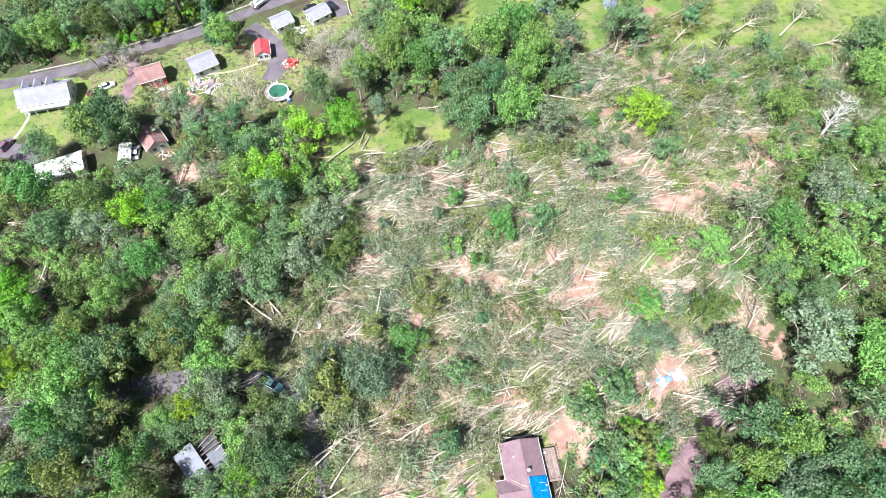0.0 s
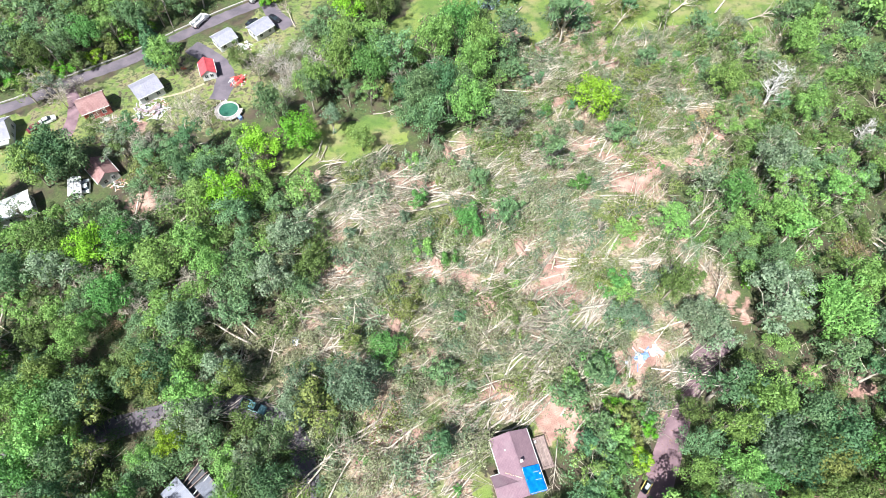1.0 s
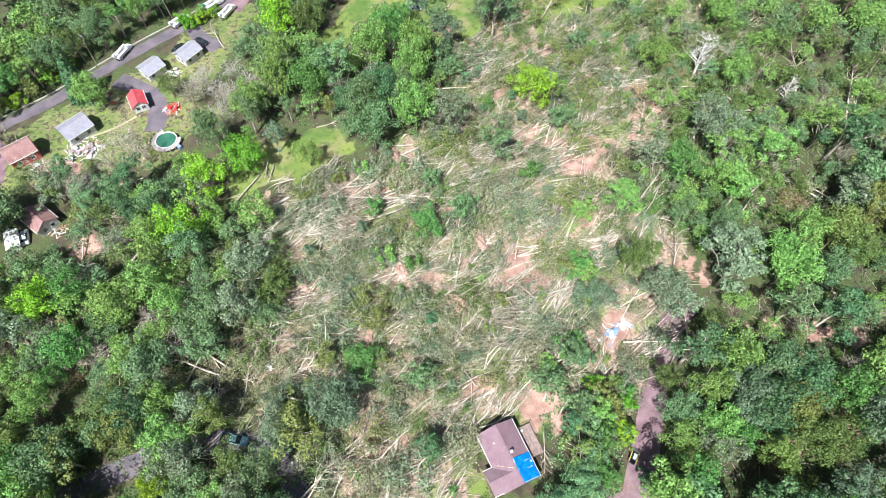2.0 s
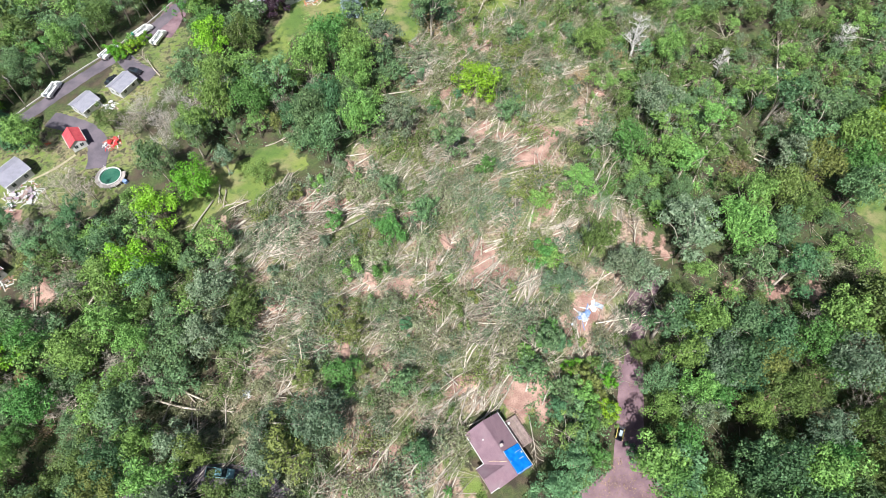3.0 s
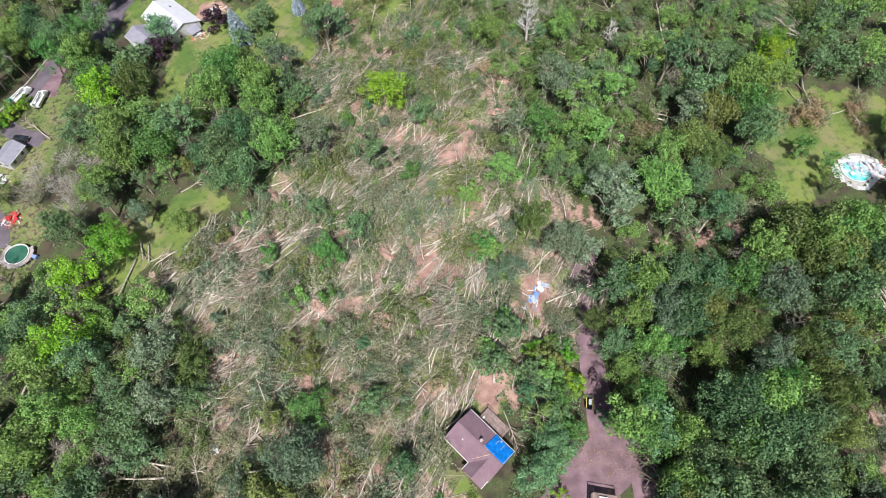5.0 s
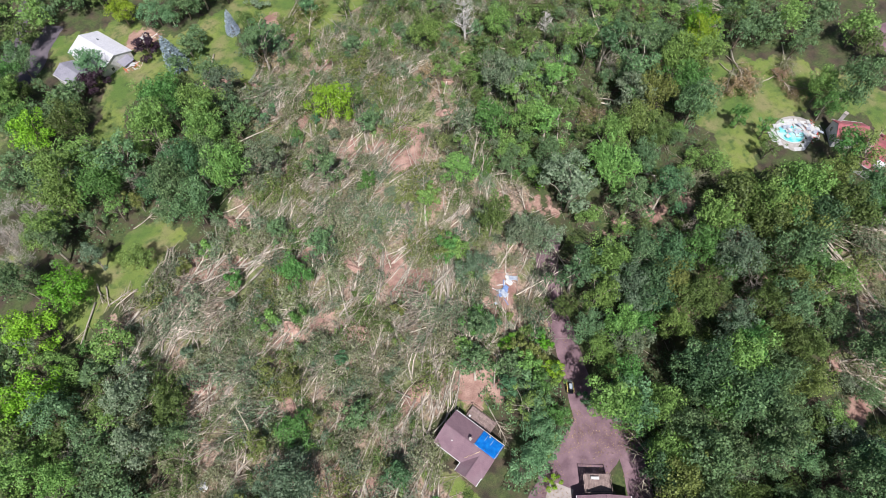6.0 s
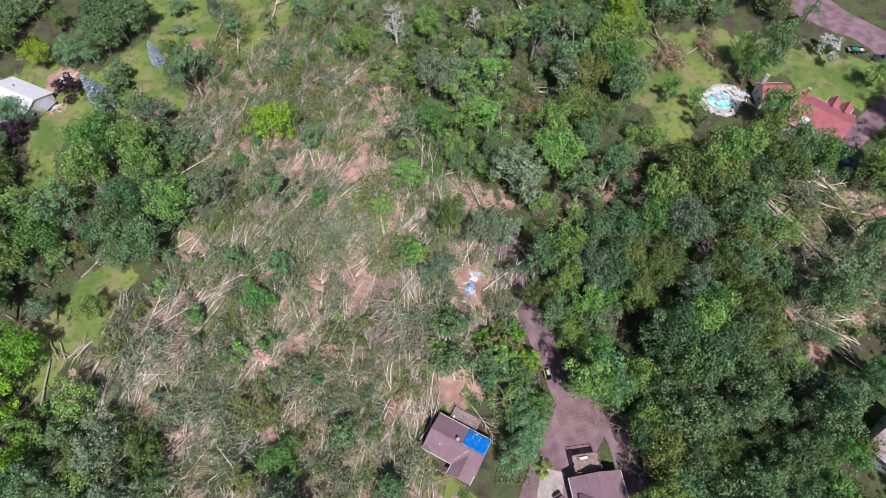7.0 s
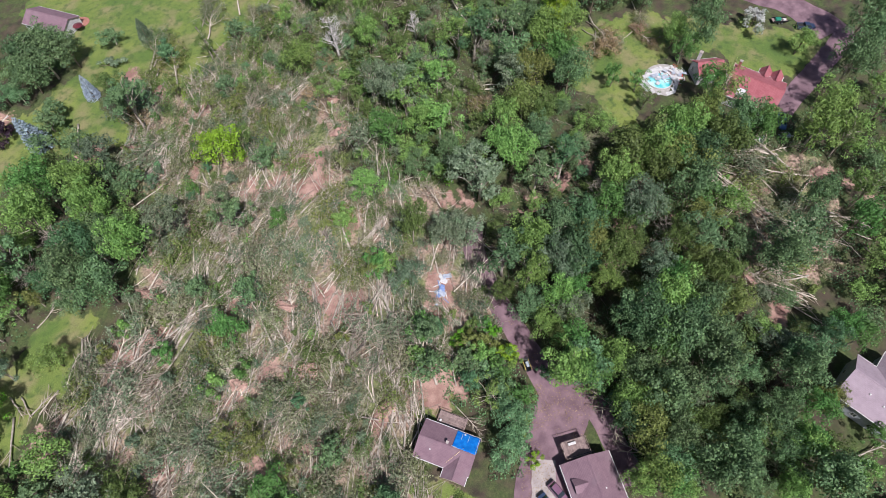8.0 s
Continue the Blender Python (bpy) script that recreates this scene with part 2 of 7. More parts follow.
def part(name, bm, material, parent=None, label="", smooth=False):
    """Links a bmesh, or a pair of vertices and faces, as one mesh object under its thing."""
    me = bpy.data.meshes.new(name)
    if isinstance(bm, tuple):
        me.from_pydata(bm[0], [], bm[1])
    else:
        bm.to_mesh(me)
        bm.free()
    me.materials.append(material)
    if smooth:
        me.shade_smooth()
    ob = new(name, me)
    ob.parent = parent
    return tagged(ob, label) if label else ob


def thing(name, m, label, category, group="", kind=""):
    ob = tagged(new(name), label, category, group, kind)
    ob.empty_display_size = 0.3
    ob.matrix_world = m
    return ob


def box_into(bm, sx, sy, sz, x=0, y=0, z=0, turn=0.0, tilt=0.0, bevel=0.0):
    """A box with its base's centre at x, y, z."""
    m = pose(x, y, z, 0, tilt, turn) @ Matrix.Translation((0, 0, sz / 2)) @ Matrix.Diagonal((sx, sy, sz, 1))
    made = bmesh.ops.create_cube(bm, size=1, matrix=m)["verts"]
    if bevel:
        edges = list({e for v in made for e in v.link_edges})
        bmesh.ops.bevel(bm, geom=edges, offset=bevel, segments=1, affect="EDGES")
    return bm


def box(sx, sy, sz, x=0, y=0, z=0, turn=0.0, tilt=0.0, bevel=0.0):
    return box_into(bmesh.new(), sx, sy, sz, x, y, z, turn, tilt, bevel)


def prism(outline, depth, m=None):
    """A closed solid: an outline in x, z pushed along y from -depth/2 to depth/2."""
    bm = bmesh.new()
    a = [bm.verts.new((x, -depth / 2, z)) for x, z in outline]
    b = [bm.verts.new((x, depth / 2, z)) for x, z in outline]
    n = len(outline)
    bm.faces.new(a)
    bm.faces.new(b[::-1])
    for i in range(n):
        bm.faces.new((a[i], b[i], b[(i + 1) % n], a[(i + 1) % n]))
    bmesh.ops.recalc_face_normals(bm, faces=bm.faces)
    if m is not None:
        bm.transform(m)
    return bm


def cyl(r, h, x=0, y=0, z=0, sides=12, r2=None, m=None):
    bm = bmesh.new()
    t = Matrix.Translation((x, y, z)) @ (m or Matrix()) @ Matrix.Translation((0, 0, h / 2))
    bmesh.ops.create_cone(bm, cap_ends=True, segments=sides, radius1=r, radius2=r if r2 is None else r2, depth=h, matrix=t)
    return bm


def tube(points, radii, sides=5):
    """A tapered tube along points: vertices and faces."""
    pts = np.asarray(points, float)
    along = np.gradient(pts, axis=0)
    along /= np.linalg.norm(along, axis=1, keepdims=True) + 1e-9
    ref = np.where(np.abs(along[:, 2:3]) > 0.8, [[1.0, 0, 0]], [[0, 0, 1.0]])
    u = np.cross(along, ref)
    u /= np.linalg.norm(u, axis=1, keepdims=True) + 1e-9
    w = np.cross(along, u)
    a = np.linspace(0, 2 * np.pi, sides, endpoint=False)
    ring = pts[:, None] + np.asarray(radii, float)[:, None, None] * (np.cos(a)[None, :, None] * u[:, None] + np.sin(a)[None, :, None] * w[:, None])
    v = ring.reshape(-1, 3)
    f = []
    for i in range(len(pts) - 1):
        for j in range(sides):
            k = (j + 1) % sides
            f.append((i * sides + j, i * sides + k, (i + 1) * sides + k, (i + 1) * sides + j))
    f.append(tuple(range(sides))[::-1])
    f.append(tuple((len(pts) - 1) * sides + j for j in range(sides)))
    return v, f


def joined(pieces):
    vs, fs, n = [], [], 0
    for v, f in pieces:
        vs.append(np.asarray(v, float))
        fs += [tuple(int(i) + n for i in q) for q in f]
        n += len(v)
    return np.concatenate(vs), fs


def inside(poly, x, y):
    """Whether points lie in a polygon; x and y are arrays or numbers."""
    x, y = np.asarray(x, float), np.asarray(y, float)
    hit = np.zeros(np.broadcast(x, y).shape, bool)
    for (ax, ay), (bx, by) in zip(poly, poly[1:] + poly[:1]):
        if ay == by:
            continue
        hit ^= ((ay > y) != (by > y)) & (x < (bx - ax) * (y - ay) / (by - ay) + ax)
    return hit


def from_line(line, x, y):
    """Distance of points from a polyline."""
    x, y = np.asarray(x, float), np.asarray(y, float)
    best = np.full(np.broadcast(x, y).shape, 1e9)
    for (ax, ay), (bx, by) in zip(line, line[1:]):
        dx, dy = bx - ax, by - ay
        t = np.clip(((x - ax) * dx + (y - ay) * dy) / (dx * dx + dy * dy), 0, 1)
        best = np.minimum(best, np.hypot(x - ax - t * dx, y - ay - t * dy))
    return best

# ---- plan of the land ----
LAWNS = [
    [(141, 24), (149, 14), (157, 2), (160, -14), (171, -25), (172, -10), (164, 14), (158, 30), (149, 40)],
    [(79, 178), (90, 162), (89, 146), (76, 149), (60, 144.5), (53, 147), (62, 161), (47, 155), (39, 160), (24, 163), (28, 170), (41, 170), (60, 168)],
    [(-34, 95), (-29, 109), (-17, 112), (1, 111), (3, 102), (-13, 97)],
    [(-1, 143), (5, 143), (16, 154), (30, 159), (30, 172), (13, 165), (2, 153)],
    [(60, 160), (100, 175), (150, 175), (133, 139), (119, 138), (108, 149), (92, 142), (77, 138), (69, 148)],
    [(-122, 123), (-107, 128), (-92, 136), (-68, 146), (-54, 151), (-38, 163), (-22, 174), (-17, 170), (-20, 159), (-26, 150), (-38, 135), (-32, 125), (-48, 112), (-77, 112), (-96, 110), (-100, 118)],
    [(-135, 126), (-106, 126), (-98, 118), (-97, 104), (-107, 101), (-118, 103), (-140, 104)],
    [(9, 196), (30, 190), (37, 170), (30, 155), (16, 155), (12, 164), (4, 186)],
    [(56, 184), (75, 215), (110, 190), (122, 130), (108, 128), (94, 136), (68, 134), (60, 145)],
    [(126, 36), (141, 42), (151, 35), (154, 17), (155, 3), (150, 8), (142, 14), (127, 14), (111, 13), (115, 22)],
    [(156, 4), (171, -15), (172, -24), (166, -28), (152, -20), (148, -4)],
    [(45, 164), (51, 158), (50, 138), (45, 135), (38, 145), (31, 151), (37, 160)],
]
HOUSE_LAWNS = [[(21, 27), (27, 20), (21, 20), (17, 25)], [(4, 18), (10, 21), (10, 8), (13, 5), (7, 5)], [(24, 8), (29, 8), (31, 2), (25, 1)]]
BLOWDOWN = [(-33, 92), (-22, 93), (2, 95), (34, 112), (36, 131), (70, 150), (96, 150), (118, 132), (127, 110), (115, 93), (95, 97), (80, 84), (66, 79), (62, 69), (68, 60), (72, 48), (64, 38), (57, 34), (50, 22), (41, 17), (36, 14), (30, 24), (10, 24), (9, 6), (-20, 6), (-21, 23), (-10, 33), (-24, 40), (-30, 50), (-20, 69), (-30, 74), (-24, 84)]
BLOWDOWN_EAST = [(104, -12), (124, -20), (124, -36), (104, -44), (84, -40), (82, -28), (95, -22)]
BLOWDOWN_WEST = [(-48, 51), (-28, 54), (-22, 44), (-34, 36), (-50, 43)]
SOIL = [(88, 22, 3, 2.4), (84, 4, 2.6, 3), (92, -4, 3, 2.5), (72, 2, 2.4, 2.4), (96, 20, 2.6, 3), (12.8, 52, 3, 2.6), (4.2, 60.7, 2.6, 3), (13.8, 30.2, 2.2, 2.4), (1.9, 43.1, 2.6, 2.2), (48, 94, 4, 3), (30, 66, 3, 4), (-14, 62, 3, 2.5), (20, 76, 3, 2.4), (64, 124, 4, 3), (58, 84, 8, 7), (3, 87, 6, 4), (14, 50, 4, 4), (-3, 57, 4, 3), (32, 54, 6, 7), (25, 25, 6, 4), (-9, 26, 6, 7), (46, 35, 7, 4), (75, -35, 2.6, 2.6), (110, -24, 2.4, 2.2), (-24, 89, 3, 3),
        (36, 141, 4, 4), (60, 140, 5, 4), (85, 122, 4, 3), (70, 40, 1.8, 1.8), (77, 27, 3, 2.5), (101, 6, 4, 4), (122, -42, 2.4, 2.2), (-72, 118, 3, 3), (-66, 92, 5, 4), (31, 175, 6, 5), (62, 152, 5, 4), (44, 112, 5, 3), (13, 60, 4, 3), (70, 110, 4, 3),
        (3.1, 62, 2.6, 2.6), (13.5, 51.4, 2.8, 2.6), (32.4, 58.4, 1.6, 3), (32.2, 53, 1.6, 2.4), (27.5, 48.2, 1.6, 1.8), (21.1, 72.9, 1.7, 1.9), (55.2, 86.7, 4, 2.1), (55.3, 78.7, 3.9, 2.4), (3.5, 87.7, 2.3, 3.4), (-0.2, 93.2, 2, 2), (13.3, 82.1, 4.2, 1.4), (-16.5, 66.7, 1.8, 1.8), (48.6, 21.8, 1.7, 3.2), (25.6, 27.8, 3.1, 2.2), (28.3, 19.5, 1.9, 2.3), (68.2, 43.9, 1.4, 1.8), (119.5, 72.8, 2, 1.6), (116.9, -24.2, 2.3, 1.5), (123.5, -36.8, 2.4, 1.5), (118, -47.9, 2.4, 2), (77.4, -33.8, 2.6, 2.6), (97.6, -19.4, 1.4, 2), (87.5, -35.2, 3.1, 1), (96.5, -12, 1.1, 0.8), (94.5, 14.7, 1.2, 1.5), (43.1, 81.4, 4.2, 2.3), (54, 79.5, 3.4, 2.5), (71.7, 44.8, 1.5, 1.8), (31, 51.9, 2, 3.8), (51.8, 61.8, 2.6, 2.1), (50, 88.5, 2.9, 2)]
ROAD_NORTH = [(-190, 112), (-150, 119), (-122, 126.5), (-108.5, 130.5), (-95, 138), (-79, 145.2), (-66, 153.8), (-52, 162), (-40.5, 167.5), (-28, 175.5), (-17, 184.5), (0, 203), (25, 240)]
ROAD_SOUTH = [(-24, -30), (-25, 0), (-25.2, 12), (-25.3, 20), (-26.5, 26), (-34.5, 33.3), (-43, 36), (-55, 35), (-67, 33), (-90, 28), (-130, 10)]
LANE = [(66, 37.5), (60.4, 34), (54.8, 28.7), (50.2, 22.4), (46, 16), (42, 9.7), (37, 3.5), (32, -3)]
EAST_DRIVE = [(185, 14), (182, -4), (184, -20), (178, -31), (166, -28), (154, -25), (143, -22), (138, -21)]
SHED_DRIVE = [(-61, 149), (-55, 144), (-50, 138), (-49, 131), (-51, 125)]


# ---- ground ----
def build_ground():
    def steps(lo, hi, fine):
        far = [240, 340, 500, 800, 1400, 2400]
        return np.array([lo - d for d in far[::-1]] + [lo - d for d in range(160, 0, -20)] + list(np.arange(lo, hi, fine)) + [hi + d for d in range(0, 170, 20)] + [hi + d for d in far])

    xs, ys = steps(-135, 200, 2.0), steps(-66, 222, 2.0)
    X, Y = np.meshgrid(xs, ys)
    Z = SLOPE[0] * X + SLOPE[1] * Y + 0.25 * np.sin(X / 17.0 + 1.3) * np.cos(Y / 21.0)
    nx, ny = len(xs), len(ys)
    i = np.arange(nx * ny).reshape(ny, nx)
    quads = np.stack([i[:-1, :-1], i[:-1, 1:], i[1:, 1:], i[1:, :-1]], -1).reshape(-1, 4)
    ob = part("ground", (np.stack([X, Y, Z], -1).reshape(-1, 3).tolist(), quads.tolist()), M["ground"], smooth=True)
    tagged(ob, "hillside of leaf litter, bare red soil and patches of lawn", "ground", kind="structure")
    wob = np.random.default_rng(5)
    wx = X + 1.2 * np.sin(Y / 2.3) + wob.normal(0, 0.5, X.shape)
    wy = Y + 1.2 * np.sin(X / 2.9) + wob.normal(0, 0.5, X.shape)
    lawn = np.zeros(X.shape)
    for poly in LAWNS + HOUSE_LAWNS:
        lawn = np.maximum(lawn, (0.5 if poly is LAWNS[5] else 1.0) * inside(poly, wx, wy))
    debris = np.maximum(inside(BLOWDOWN, wx, wy) * 1.0, inside(LAWNS[5], wx, wy) * 0.55)
    for poly, much in ((BLOWDOWN_EAST, 0.7), (BLOWDOWN_WEST, 0.4)):
        debris = np.maximum(debris, much * inside(poly, wx, wy))
    soil = np.zeros(X.shape)
    for cx, cy, rx, ry in SOIL:
        d = ((wx - cx) / rx) ** 2 + ((wy - cy) / ry) ** 2
        soil = np.maximum(soil, np.clip(1.25 - 0.8 * d, 0, 1))
    for key, field in (("lawn", lawn), ("debris", debris), ("soil", soil)):
        a = ob.data.attributes.new(key, "FLOAT", "POINT")
        a.data.foreach_set("value", field.ravel().astype(np.float32))
    return ob


build_ground()


def strip(name, line, width, material, label, category="road", up=0.05, depth=0.3):
    """A paved strip with real edges, laid on the land along a line."""
    pts = []
    for (ax, ay), (bx, by) in zip(line, line[1:]):
        n = max(1, int(math.hypot(bx - ax, by - ay) / 1.5))
        pts += [(ax + (bx - ax) * k / n, ay + (by - ay) * k / n) for k in range(n)]
    pts.append(line[-1])
    p = np.array(pts)
    for _ in range(6):
        p[1:-1] = 0.25 * p[:-2] + 0.5 * p[1:-1] + 0.25 * p[2:]
    d = np.gradient(p, axis=0)
    d /= np.linalg.norm(d, axis=1, keepdims=True)
    side = np.stack([-d[:, 1], d[:, 0]], 1)
    rng = np.random.default_rng(len(pts))
    half = width / 2 + rng.normal(0, min(0.12, 0.03 * width), len(p))
    rows = []
    for k in (-1.0, -1.0, -0.5, 0.0, 0.5, 1.0, 1.0):
        q = p + side * (k * half)[:, None]
        z = np.array([land(x, y) for x, y in q]) + up
        rows.append(np.c_[q, z])
    rows[0][:, 2] -= depth
    rows[-1][:, 2] -= depth
    v = np.stack(rows, 1).reshape(-1, 3)
    f = [(i * 7 + j, i * 7 + j + 1, i * 7 + j + 8, i * 7 + j + 7) for i in range(len(p) - 1) for j in range(6)]
    f = [q[::-1] for q in f]
    return tagged(part(name, (v.tolist(), f), material), label, category, kind="structure")


strip("road_north", ROAD_NORTH, 4.2, M["asphalt"], "narrow grey asphalt road along the edge of the wood")
strip("road_south", ROAD_SOUTH, 4.6, M["asphalt"], "shaded grey asphalt lane between the trees", up=0.045)
strip("lane", LANE, 5.2, M["gravel"], "reddish dirt lane strewn with leaves")
strip("driveway_east", EAST_DRIVE, 6.0, M["gravel"], "wide reddish driveway curving past a lawn")
strip("turning_area", [(193, 14), (186, -2), (183, -16), (176, -27)], 9.5, M["gravel"], "wide reddish turning area strewn with leaves", up=0.065)
strip("driveway_shed", SHED_DRIVE, 5.5, M["asphalt"], "grey asphalt drive beside a small red-roofed garage", up=0.04)
strip("driveway_top", [(-38, 166), (-36, 160), (-31, 154)], 5.0, M["asphalt"], "grey asphalt drive beside a pale house", up=0.035)
strip("driveway_white_house", [(-12, 187), (-4, 186), (2, 191), (6, 197), (14, 203)], 6.5, M["asphalt"], "dark asphalt drive of a white house", up=0.03)
strip("driveway_west", [(-128, 96), (-118, 100), (-108, 96)], 5.0, M["asphalt"], "grey asphalt drive beside a lawn", up=0.04)
strip("yard_front", [(44, 0), (33, -1.5), (24, -2.5), (15, -5), (4, -9)], 11.0, M["gravel"], "broad reddish yard strewn with leaves", up=0.062)
strip("parking_pad", [(23, -2.0), (13, -6.5)], 5.0, M["concrete"], "pale concrete parking pad before a house", up=0.075)
strip("yard_side", [(43, 0.5), (38.5, -6.5), (33, -13), (27.5, -19.5)], 5.0, M["gravel"], "shaded reddish strip of yard beside a house", up=0.052)
strip("roadside_dirt", [(-17.8, 184.2), (-22.3, 177.4), (-26.4, 171.2)], 8.0, M["gravel"], "reddish bare dirt beside the narrow road", up=0.042)
strip("dirt_drive", [(-95, 136), (-91.5, 129), (-91, 121), (-93, 112), (-90, 104)], 3.4, M["gravel"], "rutted reddish dirt drive between two houses", up=0.03)
strip("path_lawn", [(-68, 128), (-63, 128.6), (-59.5, 130), (-55.5, 132.3)], 0.7, M["path"], "worn footpath across the lawn", "path", 0.03)
strip("path_west", [(-117, 115), (-116.5, 108), (-118, 103)], 0.8, M["kerb"], "pale paved garden path to a white house", "path", 0.03)
strip("kerb_north", [(-123, 129.3), (-109.4, 133.2), (-96.2, 140.8), (-80.3, 148), (-67.3, 156.6)], 0.35, M["kerb"], "low pale stone kerb along the road", "kerb", 0.3, 0.5)
strip("kerb_north_far", [(-67, 156.9), (-53.5, 165.0), (-42, 170.5), (-29.8, 178.3), (-19, 187.3)], 0.35, M["kerb"], "low pale stone kerb along the road", "kerb", 0.3, 0.5)

# ---- houses ----
def window_part(parent, x, y, z, w, h, turn):
    """A window set 4 cm proud of the wall: frame, sill and pane."""
    m = pose(x, y, z, 0, 0, turn)
    bm = bmesh.new()
    for sx, sz, px, pz in ((w + 0.16, 0.09, 0, -0.09), (w + 0.16, 0.09, 0, h), (0.08, h, -w / 2 - 0.04, 0), (0.08, h, w / 2 + 0.04, 0), (0.05, h, 0, 0)):
        box_into(bm, sx, 0.1, sz, px, 0, pz)
    bm.transform(m)
    fr = part("window", bm, M["trim"], parent)
    bm = box(w, 0.03, h, 0, 0.0, 0)
    bm.transform(m)
    part("pane", bm, M["glass"], fr)
    return fr


def gable_roof_bm(L, W, eave, rise, over, thick=0.18):
    """Two slopes with thickness, ridge along x."""
    h, k = W / 2 + over, rise / (W / 2)
    lo = eave - over * k
    return prism([(-h, lo), (0, eave + rise), (h, lo), (h, lo + thick), (0, eave + rise + thick), (-h, lo + thick)], L + 2 * over, pose(0, 0, 0, 0, 0, 90))


def block(parent, L, W, eave, rise, wall, roof, over=0.35, x=0.0, y=0.0, turn=0.0, trim=True, windows=True):
    """A gabled building block, ridge along its own x: walls with gables, roof, ridge cap, fascia boards, windows."""
    m = pose(x, y, 0, 0, 0, turn)
    body = prism([(-W / 2, -0.8), (W / 2, -0.8), (W / 2, eave), (0, eave + rise), (-W / 2, eave)], L, pose(0, 0, 0, 0, 0, 90))
    body.transform(m)
    part("wall", body, wall, parent)
    bm = gable_roof_bm(L, W, eave + 0.02, rise, over)
    bm.transform(m)
    top = part("roof", bm, roof, parent)
    bm = box(L + 2 * over, 0.3, 0.06, 0, 0, eave + rise + 0.17)
    bm.transform(m)
    part("ridge_cap", bm, roof, top)
    if trim:
        k = rise / (W / 2)
        for s in (-1, 1):
            bm = box(L + 2 * over, 0.14, 0.14, 0, s * (W / 2 + over + 0.07), eave - over * k + 0.02)
            bm.transform(m)
            part("gutter", bm, M["trim"], top)
    if windows:
        n = max(2, int(L / 3.2))
        for s in (-1, 1):
            for i in range(n):
                q = m @ Vector((-L / 2 + L * (i + 0.5) / n, s * (W / 2 + 0.03), 1.0))
                window_part(parent, q.x, q.y, q.z, 0.95, 1.15, turn)
        for s in (-1, 1):
            q = m @ Vector((s * (L / 2 + 0.03), W * 0.2, 1.0))
            window_part(parent, q.x, q.y, q.z, 0.9, 1.1, turn + 90)
            q = m @ Vector((s * (L / 2 + 0.03), -W * 0.2, 1.0))
            window_part(parent, q.x, q.y, q.z, 0.9, 1.1, turn + 90)
    return m


def chimney(parent, x, y, top, material="brick", w=0.7):
    c = part("chimney", box(w, w, top, x, y, 0, bevel=0.03), M[material], parent)
    part("chimney_cap", box(w + 0.16, w + 0.16, 0.12, x, y, top), M["concrete"], c)


def vent(parent, x, y, z):
    part("roof_vent", cyl(0.22, 0.35, x, y, z, 10, 0.16), M["trim"], parent)


def deck_parts(parent, sx, sy, top, x, y, turn=0.0, rail=True):
    """A raised boarded deck: boards, joist frame, posts and rails."""
    m = pose(x, y, 0, 0, 0, turn)
    n = int(sy / 0.3)
    for i in range(n):
        bm = box(sx, sy / n - 0.03, 0.05, 0, -sy / 2 + sy * (i + 0.5) / n, top - 0.05)
        bm.transform(m)
        part("deck_board", bm, M["deck"], parent)
    bm = bmesh.new()
    for s in (-1, 1):
        box_into(bm, sx, 0.08, 0.2, 0, s * (sy / 2 - 0.04), top - 0.26)
        box_into(bm, 0.08, sy - 0.2, 0.2, s * (sx / 2 - 0.04), 0, top - 0.26)
    bm.transform(m)
    part("deck_frame", bm, M["deck"], parent)
    for px in (-1, 0, 1):
        for py in (-1, 1):
            bm = box(0.12, 0.12, top + 0.9 + (0.95 if rail else 0), px * (sx / 2 - 0.08), py * (sy / 2 - 0.08), -0.9)
            bm.transform(m)
            part("deck_post", bm, M["deck"], parent)
    if rail:
        for s in (-1, 1):
            bm = box(sx, 0.07, 0.09, 0, s * (sy / 2 - 0.08), top + 0.9)
            bm.transform(m)
            part("hand_rail", bm, M["deck"], parent)
        for s in (-1, 1):
            bm = box(0.07, sy - 0.2, 0.09, s * (sx / 2 - 0.08), 0, top + 0.9)
            bm.transform(m)
            part("hand_rail", bm, M["deck"], parent)


